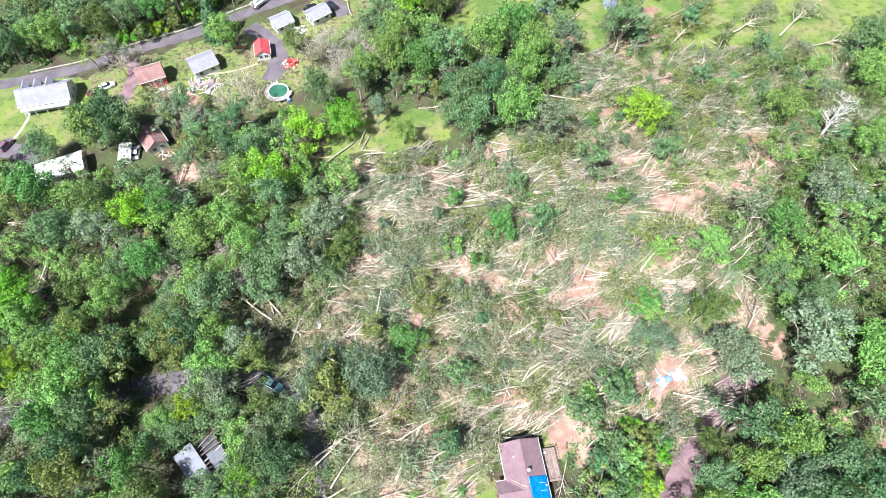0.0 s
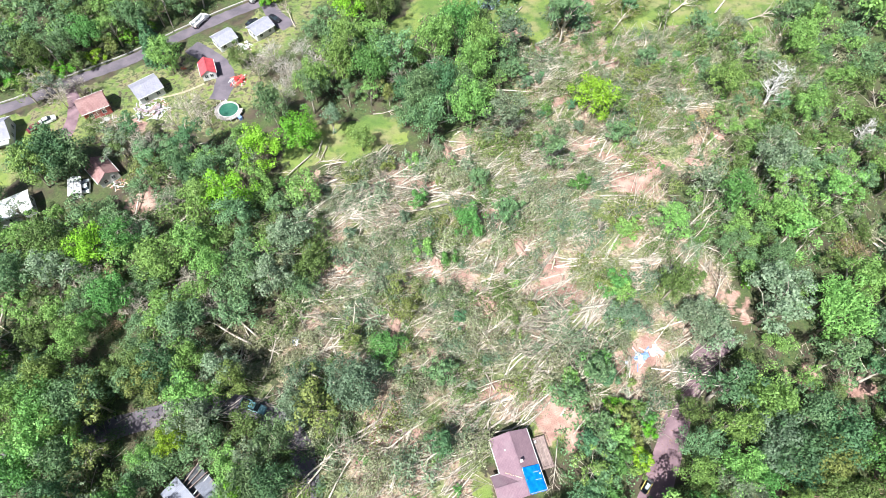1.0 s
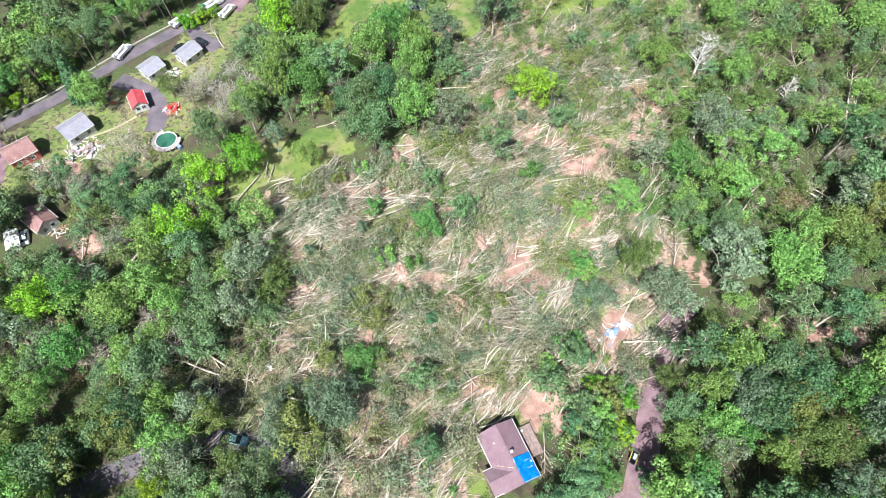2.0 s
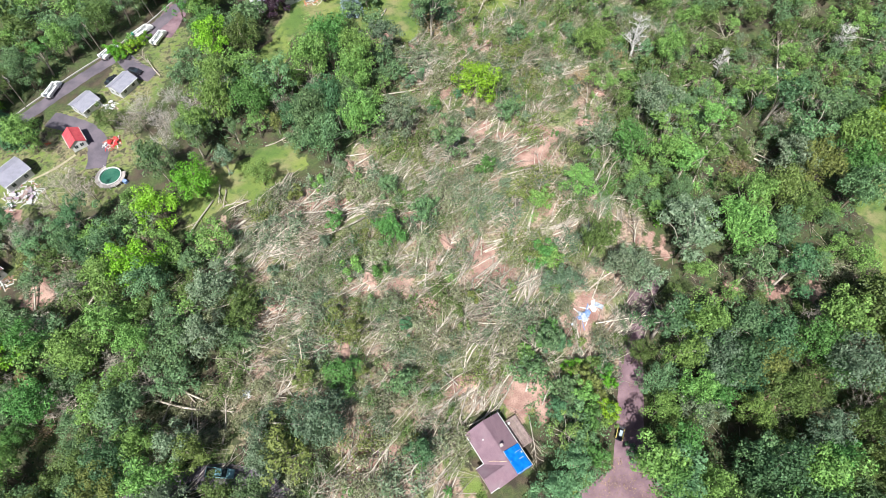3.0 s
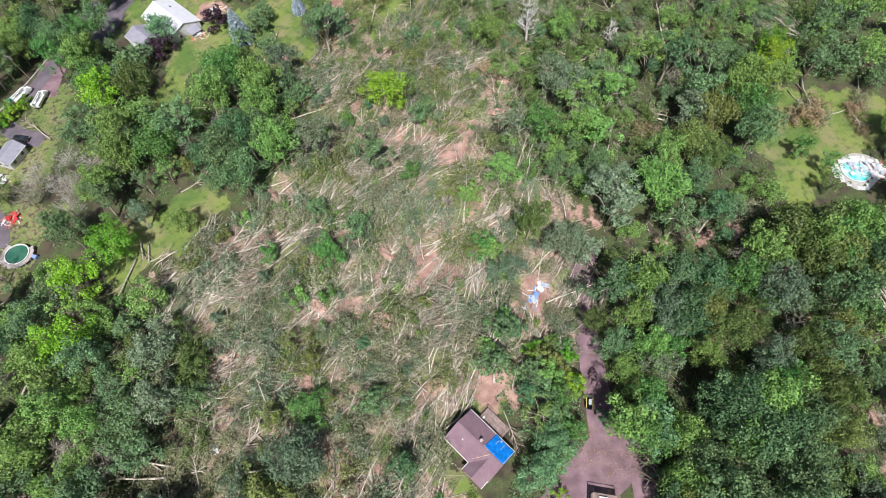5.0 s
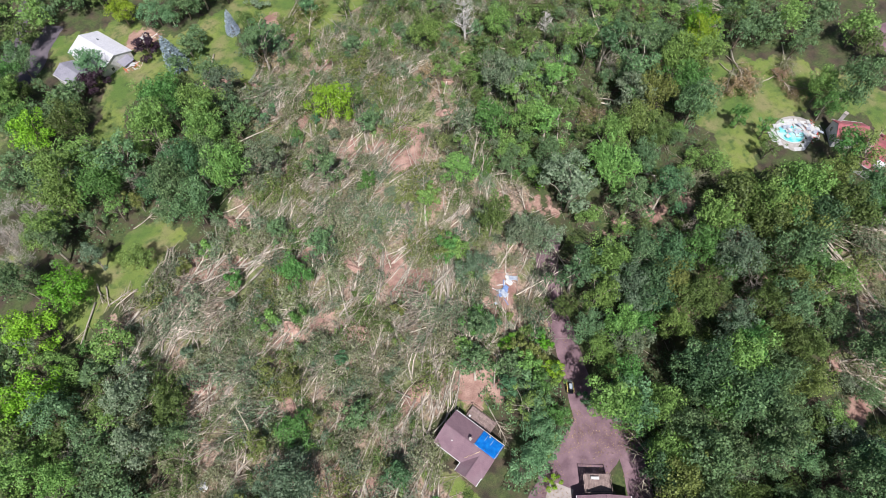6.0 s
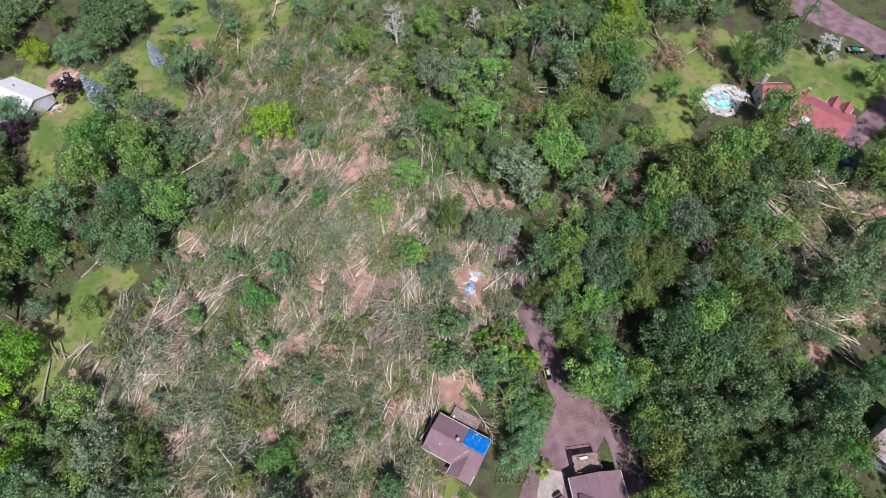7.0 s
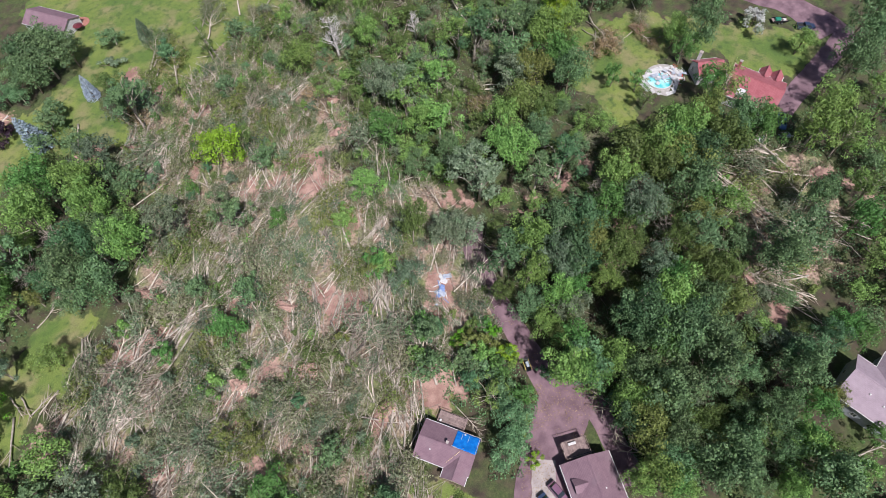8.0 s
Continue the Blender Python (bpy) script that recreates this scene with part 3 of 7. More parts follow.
def tarp_house():
    h = thing("house", place(14.9, 15.9, -81), "single-storey house with brown shingle roof partly under a blue tarp", "house")
    h.scale = (0.93, 0.93, 0.95)
    block(h, 12.0, 7.6, 2.7, 1.9, M["siding_tan"], M["roof_brown"], y=0.4)
    m = block(h, 4.6, 4.6, 2.7, 1.45, M["siding_tan"], M["roof_brown"], x=3.4, y=-3.1, turn=90, windows=False)
    k = math.degrees(math.atan2(1.9, 3.8))
    bm = bmesh.new()
    bmesh.ops.create_grid(bm, x_segments=24, y_segments=18, size=0.5, matrix=Matrix.Diagonal((5.3, 4.4, 1, 1)))
    for v in bm.verts:
        v.co.z = 0.035 * math.sin(3.1 * v.co.x + v.co.y) + 0.03 * math.sin(2.2 * v.co.y - 0.7 * v.co.x) + 0.05
        if v.co.x > 2.3:
            v.co.z -= (v.co.x - 2.3) * 0.3
    bmesh.ops.solidify(bm, geom=bm.faces[:], thickness=0.02)
    bm.transform(pose(3.7, 2.55, 3.75, -k, 0, 0))
    tp = part("tarp", bm, M["tarp"], h, "bright blue plastic tarp over the damaged roof", True)
    for px, py, ln, tn in ((1.1, 0.55, 5.0, -4), (6.2, 2.6, 4.0, 88)):
        bm = box(ln, 0.09, 0.05, 0, 0, 0)
        bm.transform(pose(3.4, 0.5, 4.72, 0, 0, tn) if tn < 0 else pose(6.15, 2.5, 3.86, -k, 0, 0) @ pose(0, 0, 0, 0, 0, 90))
        part("batten", bm, M["trim"], tp)
    for bx in (2.4, 3.9):
        bm = box(0.07, 1.5, 0.05)
        bm.transform(pose(bx, 3.4, 3.42, -k, 0, 0))
        part("batten", bm, M["trim"], tp)
    chimney(h, -0.1, 0.9, 5.4, "siding_white", 0.45)
    vent(h, 2.9, 4.15, 2.9)
    vent(h, -3.2, -1.4, 3.6)
    rng = random.Random(3)
    for i in range(9):
        a = box(0.25 + 0.4 * rng.random(), 0.12, 0.04)
        a.transform(pose(1.0 + 0.5 * i * 0.6, -2.6 + 0.42 * i, 3.35 + 0.2 * min(i, 6) + 0.07, 24, 0, 60 + rng.uniform(-30, 30)))
        part("roof_splinter", a, M["wood"], h)
    part("porch_canopy", box(0.9, 0.9, 0.1, 1.0, -4.3, 2.3), M["tar"], h)
    for s in (-0.38, 0.38):
        part("porch_post", box(0.1, 0.1, 2.9, 1.0 + s, -4.65, -0.6), M["trim"], h)
    part("door", box(0.95, 0.08, 2.05, 1.0, -3.48, 0.1), M["siding_white"], h)
    deck_parts(h, 6.4, 3.2, 1.1, -0.9, 6.2)
    part("patio_chair", box(0.5, 0.5, 0.45, -3.4, 5.6, 1.1, bevel=0.05), M["trim"], h)


def deck_house():
    h = thing("house", place(21.4, -13.6, 45), "house with reddish brown shingle roof, dormer and raised deck", "house")
    block(h, 13.5, 9.4, 3.0, 2.3, M["siding_white"], M["roof_brown"], over=0.4)
    d = part("dormer", prism([(-1.1, 0), (1.1, 0), (1.1, 0.7), (0, 1.5), (-1.1, 0.7)], 2.2, pose(2.6, 2.9, 3.3)), M["siding_tan"], h)
    bm = prism([(-1.35, 0.55), (0, 1.5), (1.35, 0.55), (1.35, 0.68), (0, 1.64), (-1.35, 0.68)], 2.7, pose(2.6, 2.9, 3.3))
    part("dormer_roof", bm, M["roof_brown"], d)
    bm = box(0.7, 0.9, 0.12)
    bm.transform(pose(4.2, -1.9, 4.42, 26, 0, 0))
    part("skylight", bm, M["glass"], h)
    vent(h, 0.8, -1.4, 4.6)
    deck_parts(h, 3.4, 5.2, 2.5, 9.3, 0.9)
    for i in range(3):
        part("pergola_beam", box(0.1, 5.0, 0.12, 7.2 + 0.32 * i, 0.2, 2.9), M["tar"], h)
    part("bench", box(0.5, 1.6, 0.45, 10.3, 1.3, 2.5, bevel=0.04), M["trim"], h)


def grey_house():
    h = thing("house", place(64.6, -57.0, -104), "grey-sided house with pale purplish shingle roof among trees", "house")
    block(h, 17, 10.5, 4.2, 3.0, M["siding_grey"], M["roof_mauve"], over=0.4)
    block(h, 9, 7.0, 4.2, 2.6, M["siding_grey"], M["roof_mauve"], x=-1.0, y=5.5, turn=90)
    vent(h, -4.2, -2.2, 6.0)
    vent(h, -1.2, -2.6, 5.7)


def simple_house(x, y, turn, L, W, eave, rise, wall, roof, label, chim=None):
    h = thing("house", place(x, y, turn), label, "house")
    block(h, L, W, eave, rise, M[wall], M[roof])
    if chim:
        chimney(h, *chim)
    return h


tarp_house()
deck_house()
grey_house()
wh = simple_house(-112.4, 117.6, 13, 13.5, 7.6, 3.0, 2.4, "siding_white", "roof_grey", "white-sided house with three front dormers and grey roof")
for dx in (-4.6, -1.4, 1.8):
    d = part("dormer", prism([(-0.9, 0), (0.9, 0), (0.9, 1.3), (0, 2.2), (-0.9, 1.3)], 2.6, pose(dx, 2.0, 3.6)), M["siding_white"], wh)
    part("dormer_roof", prism([(-1.15, 1.1), (0, 2.2), (1.15, 1.1), (1.15, 1.25), (0, 2.35), (-1.15, 1.25)], 3.0, pose(dx, 2.0, 3.6)), M["roof_grey"], d)
part("porch", box(13.0, 1.6, 0.3, 0, -4.6, 2.2), M["siding_white"], wh)
for dx in (-6, -3, 0, 3, 6):
    part("porch_post", box(0.14, 0.14, 2.9, dx, -5.2, -0.7), M["trim"], wh)
simple_house(-84.6, 125.2, 24, 7.0, 6.0, 3.2, 2.0, "siding_red", "roof_rust", "small barn-red house with a rusty worn roof")
g = simple_house(-70.8, 130.2, 32, 7.2, 6.2, 2.8, 1.4, "siding_white", "roof_grey", "small house with pale grey roof and a torn-off porch")
shed = simple_house(-54.3, 136.2, 104, 5.2, 3.9, 2.5, 1.3, "siding_white", "roof_metal_red", "small white garage with a bright red metal roof")
simple_house(-39.4, 152.3, 38, 6.4, 4.8, 2.6, 1.3, "siding_white", "roof_pale", "white bungalow with a pale grey shingle roof")
simple_house(-50.3, 148.9, 35, 5.8, 5.2, 2.6, 1.3, "siding_white", "roof_pale", "white house with a pale roof under a fallen limb")
simple_house(-78.0, 100.8, -52, 6.4, 5.2, 2.6, 1.7, "siding_white", "roof_rust", "white gabled house with a reddish brown roof")
simple_house(-99.3, 91.0, 24, 11.0, 5.6, 3.0, 0.5, "siding_white", "roof_metal_white", "long low building with a white metal roof among trees")
simple_house(-84.3, 96.6, 102, 4.8, 2.4, 2.2, 0.5, "siding_white", "roof_metal_white", "narrow white metal shed beside a parked car")
w = simple_house(17.9, 176.4, -78, 15.0, 10.6, 3.0, 2.2, "siding_white", "roof_white", "white ranch house with a pale roof and torn-open end")
block(w, 9.0, 6.6, 2.8, 1.5, M["siding_white"], M["roof_grey"], x=0.8, y=-10.6)
part("skylight", box(0.9, 0.7, 0.14, -3.0, 2.3, 4.3, tilt=0), M["glass"], w)
vent(w, 1.0, -2.2, 4.3)
part("torn_soffit", box(3.6, 4.0, 0.15, 8.4, 2.0, 2.3, tilt=14), M["roof_grey"], w)
simple_house(69.4, 191.6, -79, 15.0, 8.0, 3.0, 2.0, "siding_white", "roof_brown", "white house with plum-brown roof beside a terrace")
r = simple_house(139.3, -11.8, -93, 14.0, 12.6, 3.2, 2.6, "siding_white", "roof_red", "rambling house with red shingle roofs and a white dormer", (-6.2, 4.4, 6.4))
block(r, 7.0, 6.0, 3.0, 1.9, M["siding_white"], M["roof_red"], x=-13.4, y=1.5, turn=40)
for dx in (1.0, 4.2):
    block(r, 4.0, 2.6, 3.0, 1.4, M["siding_white"], M["roof_red"], x=dx, y=7.0, turn=90, windows=False)
part("white_dormer", box(2.2, 2.0, 1.5, -2.6, -4.6, 3.2, bevel=0.05), M["roof_metal_white"], r)
chimney(r, -16.8, 2.2, 6.2, "siding_white", 0.9)


def wrecked_cottage():
    h = thing("wrecked_house", place(-46.6, 18.6, 40), "small wrecked house with its dark roof torn open", "house")
    part("wall", box(7.6, 7.0, 2.4, 0, 0, -0.3), M["tar"], h)
    bm = box(4.2, 7.6, 0.16)
    bm.transform(pose(-2.0, 0.2, 2.7, 6, -14, 0))
    part("roof", bm, M["roof_slate"], h)
    bm = box(3.0, 4.2, 0.16)
    bm.transform(pose(2.6, -2.0, 2.9, -8, 18, 0))
    part("roof_panel", bm, M["roof_slate"], h)
    for i in range(6):
        bm = box(4.6, 0.14, 0.2)
        bm.transform(pose(2.0, -2.4 + i * 1.05, 2.6 + 0.1 * (i % 2), 0, 10 - 3 * i, 6 * (i % 3)))
        part("rafter", bm, M["trim" if i == 2 else "deck"], h)
    part("porch_floor", box(3.2, 3.0, 0.2, -2.2, -5.0, 1.6, tilt=6), M["tar"], h)


wrecked_cottage()


# ---- pools ----
def round_pool(x, y, r, water, label, height=1.2):
    p = thing("swimming_pool", place(x, y), label, "pool")
    bm = bmesh.new()
    bmesh.ops.create_cone(bm, cap_ends=False, segments=32, radius1=r, radius2=r, depth=height + 0.3, matrix=Matrix.Translation((0, 0, (height - 0.3) / 2)))
    bmesh.ops.solidify(bm, geom=bm.faces[:], thickness=0.06)
    part("pool_wall", bm, M["roof_metal_white"], p)
    ring = []
    for k in range(32):
        a, b = 2 * math.pi * k / 32, 2 * math.pi * (k + 1) / 32
        ring.append((a, b))
    bm = bmesh.new()
    for a, b in ring:
        q = [(rr * math.cos(t), rr * math.sin(t), z) for rr, z in ((r - 0.1, height), (r + 0.18, height), (r + 0.18, height + 0.07), (r - 0.1, height + 0.07)) for t in (a, b)]
        vs = [bm.verts.new(c) for c in q]
        for i in range(4):
            j = (i + 1) % 4
            bm.faces.new((vs[2 * i], vs[2 * i + 1], vs[2 * j + 1], vs[2 * j]))
    part("rim", bm, M["trim"], p)
    part("water", cyl(r - 0.12, 0.05, 0, 0, height - 0.25, 32), water, p)
    for k in range(16):
        a = 2 * math.pi * k / 16
        part("upright", box(0.12, 0.06, height + 0.4, (r + 0.06) * math.cos(a), (r + 0.06) * math.sin(a), -0.3, math.degrees(a) + 90), M["trim"], p)
    return p


rp = round_pool(-47.2, 119.5, 2.75, M["pool_water"], "round above-ground pool with green water and pale walkway")
for k in range(24):
    a, b = math.radians(100 + k * 11), math.radians(100 + (k + 1) * 11 - 0.6)
    bm = bmesh.new()
    vs = [bm.verts.new((rr * math.cos(t), rr * math.sin(t), z)) for z in (0.98, 1.12) for rr, t in ((2.98, a), (3.9, a), (3.9, b), (2.98, b))]
    for q in ((3, 2, 1, 0), (4, 5, 6, 7), (0, 1, 5, 4), (1, 2, 6, 5), (2, 3, 7, 6), (3, 0, 4, 7)):
        bm.faces.new([vs[n] for n in q])
    part("walkway_board", bm, M["concrete"], rp)
part("pool_steps", box(0.9, 1.8, 1.1, 3.0, -2.7, 0, 40, bevel=0.05), M["tarp_blue"], rp)
for k in range(12):
    a = math.radians(105 + k * 22)
    part("walkway_post", box(0.1, 0.1, 2.0, 3.85 * math.cos(a), 3.85 * math.sin(a), -0.2), M["trim"], rp)

p2 = round_pool(134.2, 12.2, 3.7, M["pool_clear"], "turquoise pool choked with pale debris beside a terrace", 0.35)
tr = thing("terrace", place(134.6, 10.8, -38), "pale stone pool terrace covered with scattered debris", "terrace", kind="structure")
part("base", cyl(6.4, 0.14, 0.8, 0, -0.06, 28), M["kerb"], tr)
rng = random.Random(8)
for i in range(12):
    for j in range(9):
        px, py = -6.6 + 1.2 * i, -4.8 + 1.2 * j
        if (px / 6.9) ** 2 + (py / 5.2) ** 2 < 1 and math.hypot(px + 1.5, py + 0.3) > 3.7:
            part("slab", box(1.16, 1.16, 0.12, px, py, 0.02, rng.uniform(-2, 2)), M["siding_white"], tr)

pat = thing("terrace", place(75.0, 186.0), "round pink brick terrace beside a house", "terrace", kind="structure")
part("paving", cyl(2.6, 0.2, 0, 0, -0.05, 24), M["brick"], pat)
um = thing("parasol", place(72.0, 183.0), "dark maroon open parasol on a terrace", "parasol")
part("canopy", cyl(1.5, 0.5, 0, 0, 2.1, 10, 0.05), M["paint_maroon"], um)
part("pole", cyl(0.03, 2.3, 0, 0, 0, 8), M["steel"], um)

# ---- vehicles ----
def wheels(parent, base, track, r=0.34, w=0.24):
    for sx in (-1, 1):
        for sy in (-1, 1):
            turn = Matrix.Rotation(math.pi / 2, 4, "X")
            tyre = part("tyre", cyl(r, w, sx * base / 2, sy * track / 2 + w / 2, r, 14, m=turn), M["rubber"], parent)
            part("rim", cyl(r * 0.6, w + 0.02, sx * base / 2, sy * track / 2 + w / 2 + 0.01, r, 10, m=turn), M["steel"], tyre)


def lofted(sections):
    """A body through cross-sections along x: each is x, half width at the base, half width at the top, bottom, top."""
    v, f = [], []
    for x, wb, wt, zb, zt in sections:
        v += [(x, -wb, zb), (x, -wb, zb + 0.55 * (zt - zb)), (x, -wt, zt), (x, wt, zt), (x, wb, zb + 0.55 * (zt - zb)), (x, wb, zb)]
    n = len(sections)
    for i in range(n - 1):
        for j in range(6):
            k = (j + 1) % 6
            f.append((i * 6 + j, i * 6 + k, (i + 1) * 6 + k, (i + 1) * 6 + j))
    f.append(tuple(range(5, -1, -1)))
    f.append(tuple((n - 1) * 6 + j for j in range(6)))
    return v, f


def lights(parent, front, rear, half, z):
    for s in (-1, 1):
        part("headlight", box(0.06, 0.3, 0.14, front, s * half, z, bevel=0.02), M["trim"], parent)
        part("tail_light", box(0.06, 0.28, 0.16, rear, s * half, z, bevel=0.02), M["paint_red"], parent)


def car(x, y, turn, colour, label, tall=0.0):
    """A saloon or, with tall over 0, a sport utility vehicle; nose along x."""
    c = thing("car", place(x, y, turn, 0.07), label, "car")
    part("body", lofted([(-2.25, 0.7, 0.62, 0.38, 0.75), (-2.1, 0.88, 0.8, 0.28, 0.95 + tall * 0.3), (-0.9, 0.9, 0.84, 0.24, 0.98 + tall * 0.3), (0.9, 0.9, 0.84, 0.24, 0.95 + tall * 0.2), (2.0, 0.86, 0.76, 0.28, 0.82 + tall * 0.2), (2.25, 0.7, 0.6, 0.36, 0.66)]), M[colour], c)
    z = 0.93 + tall * 0.2
    back = -2.0 if tall else -1.55
    part("glasshouse", lofted([(back, 0.78, 0.66, z - 0.1, z + 0.02), (back + 0.5, 0.8, 0.62, z - 0.1, z + 0.5 + tall * 0.3), (0.25, 0.8, 0.62, z - 0.1, z + 0.5 + tall * 0.3), (1.05, 0.78, 0.68, z - 0.1, z + 0.02)]), M["glass"], c)
    part("roof", box(0.25 - back - 0.45, 1.22, 0.05, (back + 0.5 + 0.25) / 2, 0, z + 0.5 + tall * 0.3, bevel=0.02), M[colour], c)
    wheels(c, 2.7, 1.56)
    lights(c, 2.2, -2.2, 0.6, 0.62)
    for s in (-1, 1):
        part("mirror", box(0.12, 0.2, 0.12, 0.75, s * 0.98, z), M[colour], c)
    return c


def pickup(x, y, turn, colour, label, bed="rubber"):
    c = thing("pickup_truck", place(x, y, turn, 0.07), label, "truck")
    part("body", lofted([(-2.75, 0.9, 0.86, 0.45, 1.0), (-0.6, 0.95, 0.88, 0.4, 1.02), (1.4, 0.95, 0.88, 0.4, 1.1), (2.6, 0.9, 0.8, 0.42, 1.02), (2.8, 0.8, 0.7, 0.48, 0.85)]), M[colour], c)
    part("cab_glass", lofted([(-0.75, 0.82, 0.7, 1.0, 1.1), (-0.6, 0.84, 0.68, 1.0, 1.72), (0.7, 0.84, 0.68, 1.0, 1.72), (1.45, 0.82, 0.72, 1.0, 1.12)]), M["glass"], c)
    part("cab_roof", box(1.35, 1.34, 0.06, 0.05, 0, 1.72, bevel=0.02), M[colour], c)
    part("bed_floor", box(1.85, 1.5, 0.03, -1.7, 0, 1.03), M[bed], c)
    for s in (-1, 1):
        part("bed_side", box(2.0, 0.1, 0.3, -1.72, s * 0.84, 1.0, bevel=0.02), M[colour], c)
        part("mirror", box(0.14, 0.26, 0.16, 1.2, s * 1.05, 1.15), M["rubber"], c)
    part("tailgate", box(0.1, 1.6, 0.3, -2.7, 0, 1.0, bevel=0.02), M[colour], c)
    wheels(c, 3.5, 1.66, 0.39, 0.27)
    lights(c, 2.74, -2.74, 0.68, 0.75)
    return c


def bucket_truck(x, y, turn, label, green=False):
    """A utility truck with a boom folded over its service body."""
    c = thing("utility_truck", place(x, y, turn, 0.07), label, "truck")
    part("chassis", box(7.6, 0.9, 0.3, 0, 0, 0.6), M["rubber"], c)
    part("cab", lofted([(1.6, 1.1, 1.05, 0.7, 1.6), (1.7, 1.12, 0.95, 0.6, 2.5), (2.7, 1.12, 0.95, 0.6, 2.5), (3.3, 1.1, 1.0, 0.6, 1.65), (4.1, 1.0, 0.9, 0.65, 1.45)]), M["paint_white"], c)
    part("windscreen", box(0.05, 1.7, 0.75, 3.02, 0, 1.66, tilt=-36), M["glass"], c)
    part("service_body", box(4.9, 2.3, 1.05, -1.0, 0, 0.85, bevel=0.06), M["paint_white"], c)
    for i in range(3):
        for s in (-1, 1):
            part("locker_door", box(1.3, 0.04, 0.8, -2.6 + 1.5 * i, s * 1.165, 0.95, bevel=0.015), M["steel"], c)
    part("turret", cyl(0.4, 0.9, -0.6, 0, 1.9, 12), M["paint_white"], c)
    part("boom", box(5.6, 0.36, 0.36, -0.9, 0.15, 2.85, 3, 4, 0.04), M["paint_white"], c)
    part("boom_arm", box(4.2, 0.3, 0.3, -0.2, -0.3, 2.5, -2, -3, 0.04), M["steel"], c)
    part("bucket", box(0.8, 0.8, 1.1, -3.9, 0.2, 2.2, bevel=0.08), M["paint_green" if green else "paint_white"], c)
    wheels(c, 4.8, 1.95, 0.5, 0.32)
    lights(c, 4.08, -3.5, 0.85, 1.0)
    c.scale = (0.85, 0.85, 0.85)
    return c


def skid_steer(x, y, turn):
    c = thing("skid_steer_loader", place(x, y, turn, 0.08), "yellow and black skid steer loader on the lane", "loader")
    part("chassis", box(2.3, 1.1, 0.7, 0, 0, 0.3, bevel=0.08), M["rubber"], c)
    part("cab_frame", box(1.4, 0.95, 1.05, 0.0, 0, 1.0, bevel=0.08), M["paint_black"], c)
    part("cab_roof", box(1.35, 0.75, 0.07, 0.0, 0, 2.06, bevel=0.02), M["paint_silver"], c)
    part("engine_cover", box(0.8, 1.2, 0.55, -1.1, 0, 0.95, bevel=0.08), M["paint_black"], c)
    for s in (-1, 1):
        part("lift_arm", box(2.7, 0.2, 0.28, 0.1, s * 0.72, 1.15, 0, 8, 0.04), M["paint_yellow"], c)
    part("bucket", prism([(1.5, 0.1), (2.2, 0.05), (2.25, 0.15), (1.65, 0.75), (1.5, 0.75)], 1.8), M["steel"], c)
    wheels(c, 1.2, 1.35, 0.42, 0.3)
    c.scale = (0.9, 0.9, 0.9)
    return c


def trailer(x, y, turn):
    c = thing("trailer", place(x, y, turn, 0.07), "black open utility trailer loaded with green equipment", "trailer")
    part("floor", box(4.6, 1.9, 0.1, 0, 0, 0.6), M["deck"], c)
    for s in (-1, 1):
        part("rail", box(4.6, 0.07, 0.5, 0, s * 0.95, 0.65), M["paint_black"], c)
    part("drawbar", box(1.5, 0.14, 0.12, 3.0, 0, 0.55), M["paint_black"], c)
    part("load", box(1.8, 1.1, 0.7, -0.6, 0.1, 0.7, bevel=0.15), M["paint_green"], c)
    part("crate", box(0.8, 0.8, 0.5, 1.2, -0.2, 0.7, bevel=0.05), M["trim"], c)
    wheels(c, 0.9, 2.1, 0.33, 0.22)
    return c


pickup(-36.2, 34.1, -28, "paint_teal", "pale teal pickup truck parked on the shaded lane")
car(-35.6, 157.9, -42, "paint_black", "black car on a drive beside a bungalow")
car(-42.6, 157.0, 40, "paint_black", "black car parked behind a bungalow")
bucket_truck(-30.6, 174.4, 33, "white utility bucket truck with a green bucket by the road", True)
bucket_truck(-26.6, 169.2, 50, "white utility truck parked on the grass verge")
bucket_truck(-41.5, 169.0, 40, "pale utility truck parked on the road")
bucket_truck(-59.0, 159.6, 55, "white utility truck on the narrow road")
pickup(174.8, -19.2, -62, "paint_navy", "dark blue pickup truck towing a trailer")
trailer(174.2, -11.8, -58)
pickup(133.4, -22.0, 196, "paint_blue", "blue pickup truck parked beside the red-roofed house")
car(18.6, -6.9, -112, "paint_purple", "dark purple vehicle parked beside the house", 0.8)
car(15.7, -6.0, -115, "paint_navy", "dark blue car parked before the house")
skid_steer(38.8, 9.2, 44)
car(-82.2, 97.4, 100, "paint_white", "white car parked between a shed and a house")
car(-97.6, 122.6, 30, "paint_white", "white car parked under a battered tree")
car(-100.4, 120.2, 40, "paint_maroon", "dark red car parked on the lawn")
car(-118.6, 100.6, 70, "paint_purple", "plum-coloured car parked on a drive", 0.6)

# ---- poles, play things and wreckage ----
def pole(x, y, lean=0.0, turn=0.0, arm=True):
    p = thing("utility_pole", place(x, y, turn) @ pose(0, 0, 0, 0, lean, 0), "weathered wooden utility pole with a crossarm", "utility pole", "poles along the road")
    part("mast", cyl(0.17, 11.5, 0, 0, -1.0, 8, 0.12), M["pole"], p)
    if arm:
        part("crossarm", box(0.14, 2.4, 0.16, 0, 0, 9.6), M["pole"], p)
        for s in (-1.0, -0.4, 1.0):
            part("insulator", cyl(0.06, 0.16, 0, s, 9.76, 8), M["trim"], p)
        part("transformer", cyl(0.26, 0.8, 0.35, 0, 7.9, 10), M["steel"], p)


